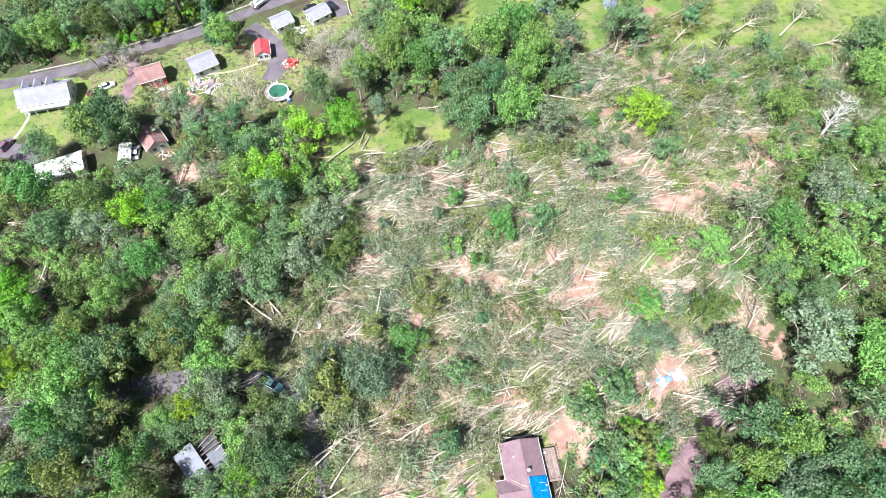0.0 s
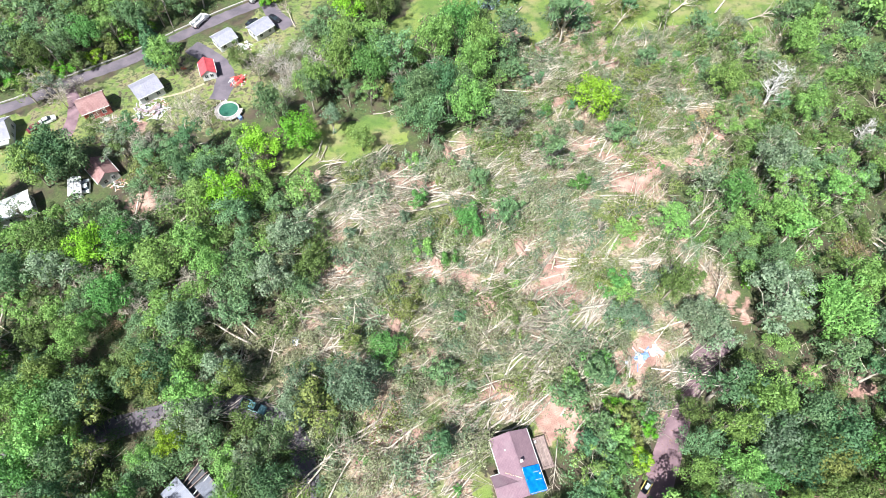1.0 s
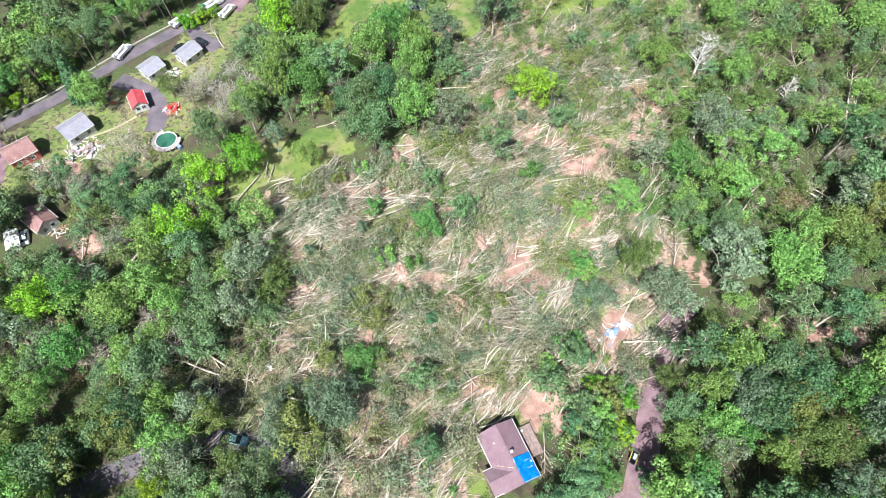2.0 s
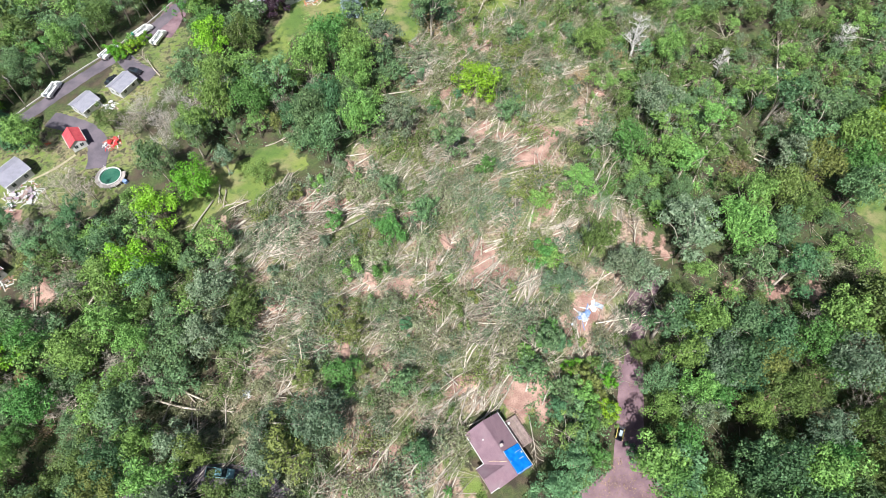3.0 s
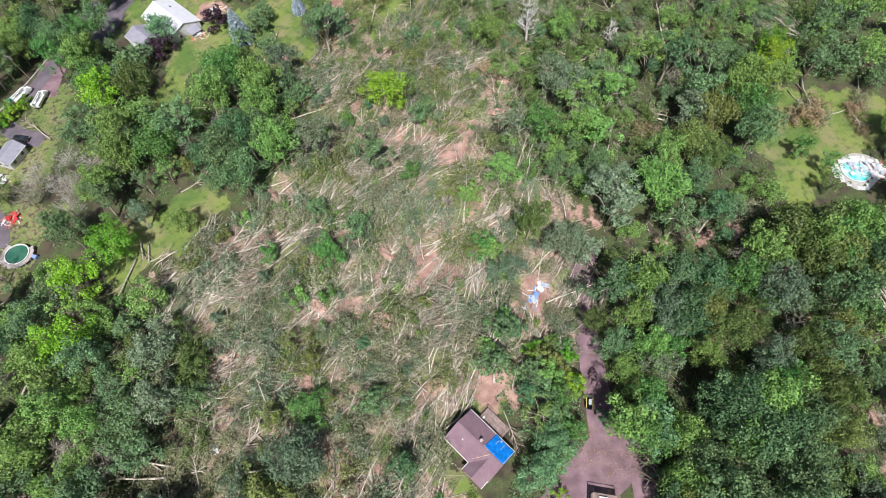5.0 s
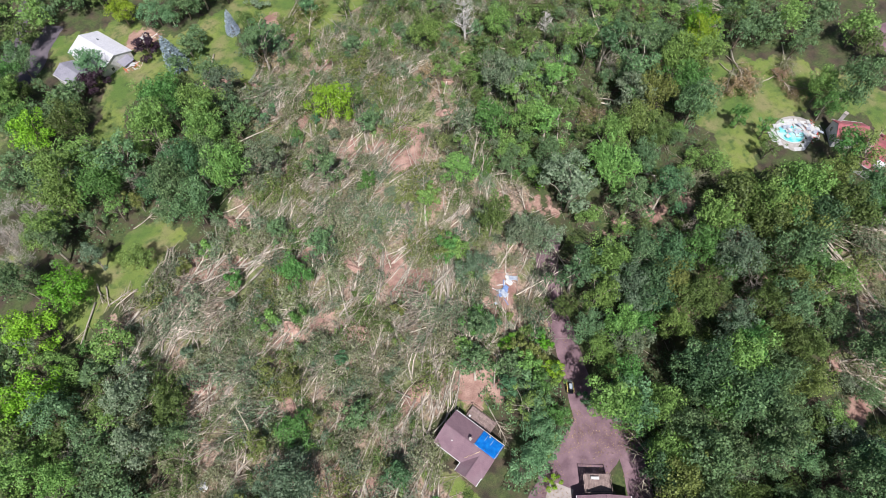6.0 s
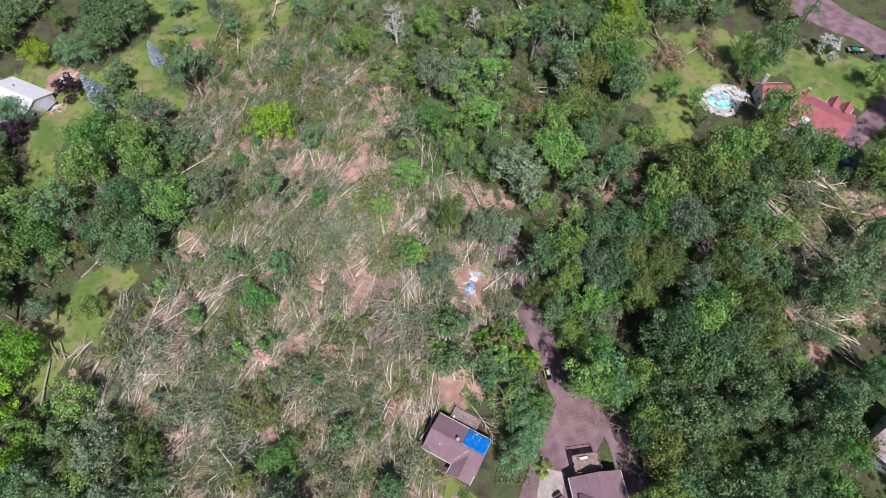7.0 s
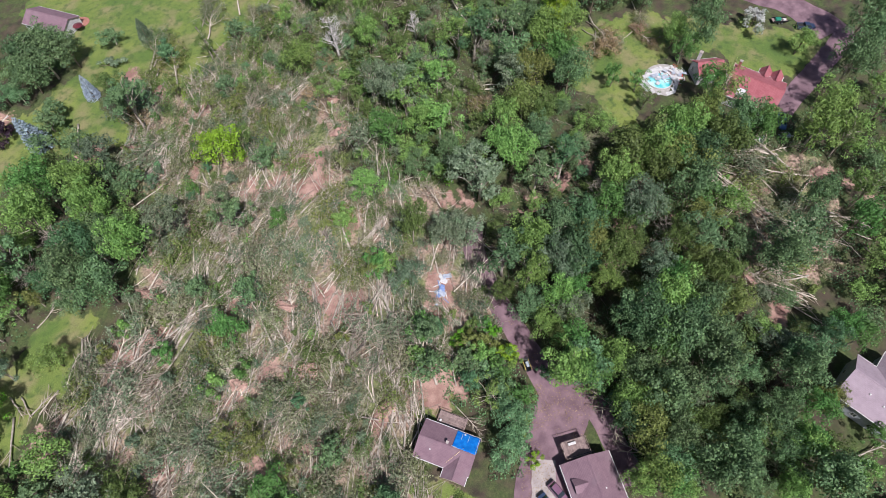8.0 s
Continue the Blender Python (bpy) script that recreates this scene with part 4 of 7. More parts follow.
POLES = [(-96.5, 142.2), (-67.5, 158.6), (-44.2, 172.9), (-26.6, 181.4), (-10.0, 198.5)]
for i, (x, y) in enumerate(POLES):
    pole(x, y, (-3, 4, -2, -7, 2)[i], 40)
for k, off in enumerate((-0.8, -0.2, 0.7)):
    wires = []
    for (ax, ay), (bx, by) in zip(POLES, POLES[1:]):
        n = 9
        pts = [(ax + (bx - ax) * i / (n - 1) - 0.6 * off, ay + (by - ay) * i / (n - 1) + 0.8 * off,
                land(ax, ay) + (land(bx, by) - land(ax, ay)) * i / (n - 1) + 9.7 - 1.2 * 4 * (i / (n - 1)) * (1 - i / (n - 1))) for i in range(n)]
        wires.append(tube(pts, [0.035] * n, 4))
    tagged(part("power_line", joined(wires), M["cable"]), "black overhead power line sagging between poles", "cable", "power lines")


def planks(name, x, y, spread, count, mats, label, category, seed, long=2.2, sheets=0, sheet_mats=("tarp_pale",), size=1.6):
    """A heap of broken boards and sheets that were thrown down together."""
    rng = random.Random(seed)
    h = thing(name, place(x, y, rng.uniform(0, 90)), label, category)
    for i in range(count):
        a, d = rng.uniform(0, 6.28), spread * rng.random() ** 0.7
        bm = box(long * rng.uniform(0.4, 1.1), rng.uniform(0.1, 0.28), 0.05, d * math.cos(a), d * math.sin(a), 0.03 + 0.35 * rng.random() * (1 - d / spread / 1.1), rng.uniform(0, 180), rng.uniform(-6, 6))
        part("board", bm, M[rng.choice(mats)], h)
    for i in range(sheets):
        a, d = rng.uniform(0, 6.28), spread * 0.7 * rng.random()
        bm = bmesh.new()
        s = size * rng.uniform(0.5, 1.2)
        bmesh.ops.create_grid(bm, x_segments=5, y_segments=5, size=0.5, matrix=Matrix.Diagonal((s, s * rng.uniform(0.4, 0.9), 1, 1)))
        for v in bm.verts:
            v.co.z += rng.uniform(0, 0.16)
        bmesh.ops.solidify(bm, geom=bm.faces[:], thickness=0.04)
        bm.transform(pose(d * math.cos(a), d * math.sin(a), 0.3 + 0.15 * i % 0.5, rng.uniform(-12, 12), rng.uniform(-12, 12), rng.uniform(0, 180)))
        part("sheet", bm, M[rng.choice(sheet_mats)], h)
    return h


planks("debris_pile", 45.4, 34.3, 2.4, 14, ("trim", "wood", "tarp_blue"), "heap of pale boards and faded blue sheeting on bare soil", "debris", 11, 2.4, 7, ("tarp_pale", "tarp_blue", "tarp_pale"), 2.0)
planks("debris_pile", 49.2, 35.5, 1.5, 5, ("trim", "wood"), "white crumpled sheets and boards on bare soil", "debris", 12, 1.6, 4, ("siding_white", "tarp_pale"), 1.8)
planks("debris_pile", 42.2, 33.6, 0.8, 3, ("trim",), "small scraps of pale sheeting on the soil", "debris", 13, 0.9, 2, ("tarp_pale",), 0.8)
planks("debris_pile", -28.1, 47.6, 1.2, 4, ("trim",), "crumpled blue and white plastic sheets in a clearing", "debris", 14, 1.2, 5, ("tarp_pale", "tarp_blue", "siding_white"), 1.5)
planks("debris_pile", -69.4, 123.0, 5.2, 130, ("trim", "trim", "siding_white", "siding_white", "brick", "roof_mauve"), "wide spill of torn white boards from a porch", "debris", 15, 1.7, 22, ("roof_metal_white", "siding_white", "roof_mauve", "deck"), 1.5)
planks("debris_pile", -45.0, 146.6, 2.6, 30, ("trim", "siding_white", "wood"), "torn white siding strewn between two bungalows", "debris", 31, 1.8, 8, ("roof_metal_white", "siding_white"), 1.4)
planks("debris_pile", -80.6, 120.4, 2.0, 22, ("trim", "siding_red", "wood"), "splintered red and white boards beside a red house", "debris", 32, 1.6, 5, ("siding_white",), 1.3)
planks("debris_pile", -74.8, 97.6, 2.4, 24, ("trim", "deck", "wood", "brick"), "white boards and scraps beside a gabled house", "debris", 33, 1.7, 3, ("siding_white", "deck"), 1.0)
planks("debris_pile", -45.6, 132.0, 2.6, 44, ("paint_red", "paint_red", "brick", "trim"), "tangled red painted metal and boards on a drive", "debris", 16, 1.8, 6, ("paint_red",), 1.3)
planks("debris_pile", -59.5, 104.4, 2.4, 26, ("wood", "brick", "trim"), "splintered pale timber from a smashed shed", "debris", 17, 2.4, 6, ("siding_tan", "roof_rust"), 1.8)
planks("debris_pile", 22.6, 167.2, 3.2, 40, ("wood", "brick", "trim", "paint_orange"), "splintered timber and brick below the torn-open house", "debris", 18, 2.4, 4, ("siding_white",), 1.6)
planks("debris_pile", 31.6, 174.6, 3.4, 16, ("siding_white", "wood", "trim"), "long strips of white siding thrown on the ground", "debris", 19, 4.0, 5, ("siding_white",), 2.0)
planks("debris_pile", 138.4, 9.4, 4.6, 70, ("trim", "siding_white", "deck", "paint_red"), "wide litter of pale furniture and boards round the pool", "debris", 20, 1.5, 12, ("siding_white", "tarp_pale"), 1.3)
planks("debris_pile", 134.4, 12.6, 3.2, 20, ("trim", "siding_white"), "pale boards and sheets fallen into the pool", "debris", 21, 1.6, 9, ("siding_white", "tarp_pale"), 1.5)
planks("debris_pile", 124.6, -18.8, 2.6, 12, ("siding_white", "trim"), "white siding strips strewn below the trees", "debris", 22, 3.0, 6, ("siding_white",), 1.8)
planks("debris_pile", 27.2, 8.0, 0.9, 6, ("paint_red", "brick"), "small heap of red scrap beside the house", "debris", 23, 1.4)
planks("debris_pile", -62.4, 139.4, 1.0, 8, ("paint_orange", "wood"), "broken orange garden furniture on the lawn", "debris", 24, 1.4)
planks("debris_pile", -23.8, 90.0, 1.0, 7, ("paint_red", "brick"), "reddish broken boards beside fallen logs", "debris", 25, 1.4)
planks("debris_pile", -7.2, 27.2, 1.4, 1, ("roof_brown",), "reddish flat panel lying beside a fallen trunk", "debris", 26, 1.4, 1, ("roof_brown",), 3.4)
planks("debris_pile", 129.4, -24.5, 1.6, 8, ("siding_white", "steel"), "grey scrap beside a parked truck", "debris", 27, 1.6, 3, ("tarp_pale",), 1.2)


def slide(x, y):
    s = thing("play_slide", place(x, y, 35), "blue plastic play slide standing in the shade", "slide")
    bm = box(2.6, 0.6, 0.08)
    bm.transform(pose(0.7, 0, 0.8, 0, 30, 0))
    part("chute", bm, M["tarp"], s)
    for k in (-1, 1):
        part("chute_side", box(2.6, 0.06, 0.2, 0.7, k * 0.3, 0.75, 0, 30), M["tarp"], s)
        part("ladder_post", box(0.08, 0.08, 1.9, -0.6, k * 0.3, -0.1), M["tarp_blue"], s)
    for i in range(4):
        part("rung", box(0.07, 0.6, 0.06, -0.6, 0, 0.3 + 0.4 * i), M["tarp_blue"], s)


slide(106.4, 14.8)

# ---- trees ----
def leaves_mesh(rng, at, facing, size, loose=0.8):
    """Leaf sprays at the given places, facing roughly the given ways."""
    n = len(at)
    nrm = facing + rng.normal(0, loose, (n, 3))
    nrm /= np.linalg.norm(nrm, axis=1, keepdims=True)
    t = np.cross(nrm, rng.normal(0, 1, (n, 3)))
    t /= np.linalg.norm(t, axis=1, keepdims=True) + 1e-9
    b = np.cross(nrm, t)
    s = (size * rng.uniform(0.6, 1.2, n))[:, None]
    v = np.stack([at - t * s * 0.42 - b * s * 0.3, at + t * s * 0.42 - b * s * 0.2, at + b * s * 0.7], 1).reshape(-1, 3)
    f = np.arange(3 * n).reshape(n, 3)
    return v, f


def ball(rng, n, up=0.0):
    d = rng.normal(0, 1, (n, 3))
    d[:, 2] += up
    return d / np.linalg.norm(d, axis=1, keepdims=True)


def crown_shape(rng, R, H, base, clumps, leaves, size, ragged=0.25, fill=1.0):
    """Leaf places for a broadleaf crown of uneven clumps with gaps between them, and the clumps' centres."""
    d = ball(rng, clumps, 0.55)
    ang = np.arctan2(d[:, 1], d[:, 0])
    ph = rng.uniform(0, 6.28, 3)
    lobe = 1 + ragged * (0.6 * np.sin(2 * ang + ph[0]) + 0.5 * np.sin(3 * ang + ph[1]) + 0.3 * np.sin(5 * ang + ph[2]))
    reach = rng.uniform(0.35, 0.98, clumps) * lobe
    c = d * reach[:, None] * [R, R, H / 2] + [0, 0, base + H * 0.5]
    r = R * rng.uniform(0.15, 0.31, clumps)
    which = rng.choice(clumps, leaves, p=r**2 / (r**2).sum())
    dirs = ball(rng, leaves, 0.45)
    at = c[which] + dirs * (r[which] * rng.uniform(0.55, 1.08, leaves) ** 0.8)[:, None] * [1, 1, 0.72]
    facing = 0.95 * dirs + [0, 0, 0.3]
    return at, facing, c


def limbs(rng, c, base, top, r, count, thin=1.0, sides=4):
    """A trunk with limbs that reach into the crown's clumps."""
    wob = rng.normal(0, 0.25, (5, 3)) * [1, 1, 0]
    wob[0] = 0
    zs = np.linspace(-0.4, top, 5)
    pts = np.c_[np.zeros(5), np.zeros(5), zs] + np.cumsum(wob, 0) * 0.5
    out = [tube(pts, r * np.array([1.35, 0.95, 0.75, 0.5, 0.22]), sides + 1)]
    for k in rng.choice(len(c), min(count, len(c)), replace=False):
        z0 = rng.uniform(base * 0.6, top * 0.85)
        s = np.array([np.interp(z0, zs, pts[:, i]) for i in range(3)])
        e = c[k]
        mid = 0.5 * (s + e) + rng.normal(0, 0.3, 3) + [0, 0, 0.25 * abs(e[2] - s[2])]
        out.append(tube([s, mid, e], thin * r * np.array([0.42, 0.26, 0.09]), sides - 1))
    return joined(out)


# shape: crown radius, crown height, clear stem, clumps, leaves, leaf size, limbs
SHAPES = dict(
    oak=(5.2, 8.0, 2.2, 66, 4200, 0.40, 10), maple=(4.2, 7.5, 1.8, 48, 3200, 0.34, 9), ash=(3.4, 8.0, 3.2, 28, 1900, 0.34, 12),
    spruce=(2.3, 9.0, 0.0, 1, 1500, 0.42, 1),
    sapling=(2.3, 4.2, 0.6, 26, 1450, 0.28, 5), shrub=(1.8, 1.9, 0.1, 16, 850, 0.24, 4), plum=(2.8, 4.0, 0.8, 26, 1800, 0.34, 5), tatter=(3.6, 7.5, 3.4, 26, 1100, 0.36, 18),
)
NOUN = dict(oak="broad-crowned", maple="round-crowned", ash="tall narrow", sapling="young", shrub="low bushy", plum="round", tatter="storm-stripped ragged", spruce="slender", dead="bare dead")
TONE = dict(dark="dark green", mid="mid-green", lime="light yellow-green", blue="blue-green", silver="grey-green wilting", wilt="wilted olive", olive="olive green", spruce="blue", plum="dark purple", white="white-flowering", brown="browned")
MADE, TALL = {}, {}


def tree_parts(shape, rng):
    R, H, base, clumps, leaves, size, count = SHAPES[shape]
    at, facing, c = crown_shape(rng, R, H, base, clumps, leaves, size, 0.34 if shape in ("ash", "tatter") else 0.24)
    stem = limbs(rng, c, base, base + H * 0.6, 0.05 + 0.015 * (base + H), count, 1.3 if shape == "tatter" else 1.0)
    return stem, leaves_mesh(rng, at, facing, size, 0.42)


def spruce_parts(rng):
    """A conifer: whorls of drooping sprays that shorten to the top."""
    H, R = 9.0, 2.3
    n = 2600
    z = H * (1 - rng.uniform(0, 1, n) ** 0.55)
    z = np.round(z / 0.55) * 0.55 + rng.normal(0, 0.08, n)
    a = rng.uniform(0, 6.28, n)
    arm = np.round(a / 0.7) * 0.7 + rng.normal(0, 0.16, n)
    rr = R * (1 - z / H) ** 0.7 * rng.uniform(0.25, 1.0, n) ** 0.6
    at = np.c_[rr * np.cos(arm), rr * np.sin(arm), 0.5 + z - 0.22 * rr]
    facing = np.c_[0.5 * np.cos(arm), 0.5 * np.sin(arm), np.full(n, 0.8)]
    return joined([tube([(0, 0, -0.3), (0, 0, H * 0.6), (0, 0, H + 0.4)], [0.2, 0.1, 0.02], 6)]), leaves_mesh(rng, at, facing, 0.36)


def bare_tree(rng, H=12.0, spread=4.5, count=30, r=0.26):
    """A leafless tree with forking limbs and twigs."""
    out = [tube([(0, 0, -0.4), (0.1, 0, H * 0.3), (0, 0.2, H * 0.6), (0.2, 0, H)], [r, 0.75 * r, 0.5 * r, 0.08], 7)]
    for i in range(count):
        z = H * rng.uniform(0.25, 0.9)
        a = rng.uniform(0, 6.28)
        ln = spread * (1.15 - z / H * 0.6) * rng.uniform(0.6, 1.1)
        e = np.array([ln * np.cos(a), ln * np.sin(a), z + ln * rng.uniform(0.5, 1.1)])
        mid = np.array([0.45 * e[0], 0.45 * e[1], z + 0.3 * ln]) + rng.normal(0, 0.2, 3)
        out.append(tube([(0, 0, z), mid, e], [0.28 * r, 0.16 * r, 0.03], 4))
        for k in range(6):
            s = mid + (e - mid) * rng.uniform(0.1, 0.9)
            out.append(tube([s, s + rng.normal(0, 0.5, 3) * [1, 1, 0.5] + [0, 0, 0.3], s + rng.normal(0, 0.9, 3) * [1, 1, 0.5] + [0, 0, 0.9]], [0.04, 0.03, 0.014], 3))
    return joined(out)


def build_tree(shape, tone, variant):
    rng = np.random.default_rng(abs(hash_of(shape + tone)) + 17 * variant)
    name = {"sapling": "young_tree", "shrub": "shrub", "spruce": "conifer", "tatter": "damaged_tree"}.get(shape, "tree")
    t = thing(name, Matrix(), f"{NOUN[shape]} {TONE[tone]} {'conifer' if shape == 'spruce' else 'bush' if shape == 'shrub' else 'tree'} rooted in the hillside", "shrub" if shape == "shrub" else "tree", f"{NOUN[shape]} trees")
    stem, leaf = spruce_parts(rng) if shape == "spruce" else tree_parts(shape, rng)
    part("trunk", (stem[0].tolist(), stem[1]), M["bark_pale" if shape in ("ash", "tatter") or variant == 1 else "bark"], t, smooth=True)
    part("crown", (leaf[0].tolist(), leaf[1].tolist()), LEAF[tone], t)
    return t


def hash_of(text):
    """A fixed number for a word."""
    n = 7
    for ch in text:
        n = (n * 31 + ord(ch)) % 100003
    return n


PLANTED = []
VARIANTS = dict(oak=3, maple=3, ash=3, tatter=3, sapling=2)
pick = random.Random(21)


def unscaled(ob):
    """Undoes the size of a first tree of its kind, so that its copies take their own."""
    return Matrix.Diagonal((1 / ob.scale.x, 1 / ob.scale.y, 1 / ob.scale.z, 1))


JOINED, DRAFTS = {}, {}


def plant_joined(shape, tone, variant, m, share=0.42, grow=1.3):
    """A tree of the woods' depth, which nobody could count: its leaves and stem go into one mesh with its like."""
    key = (shape, variant)
    if key not in DRAFTS:
        DRAFTS[key] = tree_parts(shape, np.random.default_rng(hash_of(shape) + variant))
    stem, leaf = DRAFTS[key]
    v = leaf[0].reshape(-1, 3, 3)[: int(share * len(leaf[0]) / 3)]
    mid = v.mean(1, keepdims=True)
    v = (mid + grow * (v - mid)).reshape(-1, 3)
    rot, at = np.array(m.to_3x3()), np.array(m.translation)
    crowns, stems = JOINED.setdefault(tone, ([], []))
    crowns.append(v @ rot.T + at)
    stems.append((stem[0] @ rot.T + at, stem[1]))


def plant(shape, tone, x, y, radius, mid=None, single=True):
    """Plants a tree whose crown has that radius, and the middle of the crown that height."""
    if shape == "spruce" and tone == "blue":
        tone = "spruce"
    variant = pick.randrange(VARIANTS.get(shape, 1))
    R, H, base = (2.3, 9.0, 0.0) if shape == "spruce" else SHAPES[shape][:3]
    s = radius / (R * 0.78)
    tall = s if mid is None else min(max((mid + 0.15 * H * s) / (base + 0.5 * H), 0.6 * s), 1.6 * s)
    key = (shape, tone, variant)
    m = place(x, y, pick.uniform(0, 360)) @ pose(0, 0, 0, pick.uniform(-4, 4), pick.uniform(-4, 4)) @ Matrix.Diagonal((s, s, tall, 1))
    PLANTED.append((x, y, radius * 0.8))
    if not single:
        near = y < 72 and x < 75
        return plant_joined(shape, tone, variant, m, 0.55 if near else 0.22 if y > 120 else 0.36, 1.18 if near else 1.75 if y > 120 else 1.4)
    if key in MADE:
        t = copy_thing(MADE[key], m @ unscaled(MADE[key]))
    else:
        t = MADE[key] = build_tree(*key)
        t.matrix_world = m
    return t


plant("oak", "dark", -86.2, 101.2, 4.6, 8.8)
plant("maple", "mid", -92.1, 98.8, 4.3, 8.8)
plant("oak", "dark", -103.8, 95.3, 3.7, 5.5)
plant("oak", "dark", -33.0, 111.6, 3.7, 7.7)
plant("maple", "lime", -35.8, 98.5, 4.6, 6.6)
plant("maple", "blue", -48.1, 93.6, 3.6, 6.6)
plant("ash", "dark", -53.5, 103.3, 3.7, 6.6)
plant("maple", "lime", -42.0, 84.0, 4.6, 7.7)
plant("oak", "silver", -27.8, 71.3, 4.5, 6.6)
plant("ash", "dark", -23.0, 115.7, 3.8, 7.7)
plant("oak", "mid", -14.9, 124.4, 4.6, 8.8)
plant("oak", "mid", -5.4, 120.8, 4.6, 8.8)
plant("maple", "lime", -26.1, 103.3, 4.5, 5.5)
plant("ash", "silver", -18.1, 107.2, 2.7, 5.5)
plant("oak", "mid", 11.8, 128.3, 4.6, 9.9)
plant("oak", "dark", 14.0, 109.6, 4.6, 9.9)
plant("oak", "dark", 7.2, 100.3, 4.6, 8.8)
plant("oak", "mid", 18.7, 102.5, 4.6, 9.9)
plant("oak", "mid", 25.7, 125.7, 4.6, 9.9)
plant("ash", "dark", 2.3, 122.8, 4.6, 9.9)
plant("ash", "dark", 50.2, 133.4, 4.5, 9.9)
plant("sapling", "blue", 74.4, 146.3, 2.4, 3.3)
plant("maple", "lime", 51.7, 103.4, 4.6, 6.6)
plant("ash", "dark", 35.9, 87.3, 3.9, 7.7)
plant("maple", "mid", 88.1, 104.4, 4.4, 6.6)
plant("oak", "dark", 117.6, 128.7, 4.6, 7.7)
plant("maple", "mid", 13.2, 70.6, 3.6, 4.4)
plant("maple", "mid", -7.6, 42.2, 3.4, 3.3)
plant("sapling", "dark", 2.3, 35.1, 2.8, 3.3)
plant("tatter", "olive", -23.3, 30.7, 4.6, 6.0)
plant("oak", "silver", -14.1, 34.6, 4.6, 7.7)
plant("maple", "lime", -90.8, 49.3, 4.6, 6.6)
plant("oak", "dark", -34.6, 17.0, 4.0, 6.6)
plant("oak", "mid", -73.0, 29.5, 4.6, 8.8)
plant("sapling", "dark", -31.6, 81.8, 3.1, 3.3)
plant("sapling", "dark", 18.2, 83.8, 2.8, 3.3)
plant("sapling", "dark", 24.0, 72.9, 2.9, 4.4)
plant("sapling", "mid", 42.5, 78.4, 2.2, 3.3)
plant("maple", "mid", -10.4, 100.1, 3.0, 4.4)
plant("maple", "silver", 57.9, 37.9, 4.0, 5.5)
plant("sapling", "blue", 33.7, 31.3, 2.7, 4.4)
plant("sapling", "dark", 27.9, 25.2, 3.3, 4.4)
plant("sapling", "dark", 1.6, 21.3, 2.7, 3.3)
plant("maple", "blue", 42.7, -1.7, 4.6, 6.6)
plant("maple", "silver", 61.0, 11.6, 4.6, 7.7)
plant("ash", "dark", 56.3, 23.9, 4.6, 8.8)
plant("oak", "dark", 71.5, 12.1, 4.6, 8.8)
plant("sapling", "blue", 32.7, 15.1, 2.7, 2.2)
plant("ash", "dark", 80.8, 27.0, 3.7, 8.8)
plant("ash", "silver", 73.1, 38.5, 4.6, 8.8)
plant("ash", "dark", 87.1, 23.2, 4.3, 8.8)
plant("oak", "mid", 63.5, -11.8, 4.6, 8.8)
plant("maple", "lime", 135.8, 45.8, 4.4, 8.8)
plant("oak", "silver", 89.8, 73.8, 4.6, 8.8)
plant("sapling", "mid", 44.9, 47.6, 2.6, 3.3)
plant("maple", "silver", 59.9, 35.6, 3.8, 5.5)
plant("sapling", "blue", 73.8, 142.6, 2.4, 4.4)
plant("maple", "blue", 53.3, 140.3, 4.6, 5.5)
plant("sapling", "dark", 72.5, 167.6, 3.2, 2.2)
plant("shrub", "silver", 64.5, 161.1, 3.1, 1.1)
plant("sapling", "dark", 41.7, 158.1, 3.2, 3.3)
plant("oak", "mid", 20.9, 117.5, 4.6, 9.9)
plant("oak", "dark", 6.8, 108.0, 4.6, 9.9)
plant("oak", "mid", 19.3, 136.7, 4.6, 8.8)
plant("oak", "dark", 17.9, 107.6, 4.6, 8.8)
plant("oak", "dark", 64.5, 10.3, 4.6, 8.8)
plant("maple", "mid", 39.3, 2.1, 4.6, 8.8)
plant("oak", "dark", 56.2, -6.8, 4.6, 9.9)
plant("oak", "dark", 55.2, -15.5, 4.6, 9.9)
plant("oak", "dark", 43.0, -17.2, 4.6, 9.9)
plant("maple", "dark", 55.4, -23.4, 4.5, 9.9)
plant("oak", "dark", 36.4, -31.0, 4.6, 9.9)
plant("oak", "dark", 43.1, -48.8, 4.6, 8.8)
plant("oak", "mid", 108.2, 0.7, 4.6, 11.0)
plant("oak", "mid", 98.6, 5.6, 4.6, 9.9)
plant("oak", "dark", 93.7, -7.0, 4.6, 9.9)
plant("oak", "dark", 148.7, 8.0, 4.6, 11.0)
plant("maple", "mid", 162.0, -19.0, 3.4, 4.0)
plant("oak", "dark", 152.4, -31.4, 4.6, 9.9)
plant("oak", "dark", 161.0, -34.1, 4.6, 9.9)
plant("shrub", "white", 167.5, -5.2, 4.1, 2.2)
plant("oak", "mid", 128.8, -29.0, 4.6, 9.9)
plant("maple", "mid", 130.0, -1.0, 3.6, 7.7)
plant("oak", "dark", 175.3, -31.7, 4.6, 9.9)
plant("maple", "mid", 87.7, 9.8, 4.6, 8.8)
plant("oak", "silver", 84.6, 1.7, 4.6, 8.8)
plant("oak", "dark", 116.0, 33.5, 4.6, 8.8)
plant("oak", "mid", 125.7, 46.4, 4.6, 9.9)
plant("ash", "dark", 113.2, 51.0, 4.6, 9.9)
plant("ash", "dark", 117.1, 63.6, 4.6, 9.9)
plant("spruce", "dark", -69.4, 144.2, 3.8, 4.4)
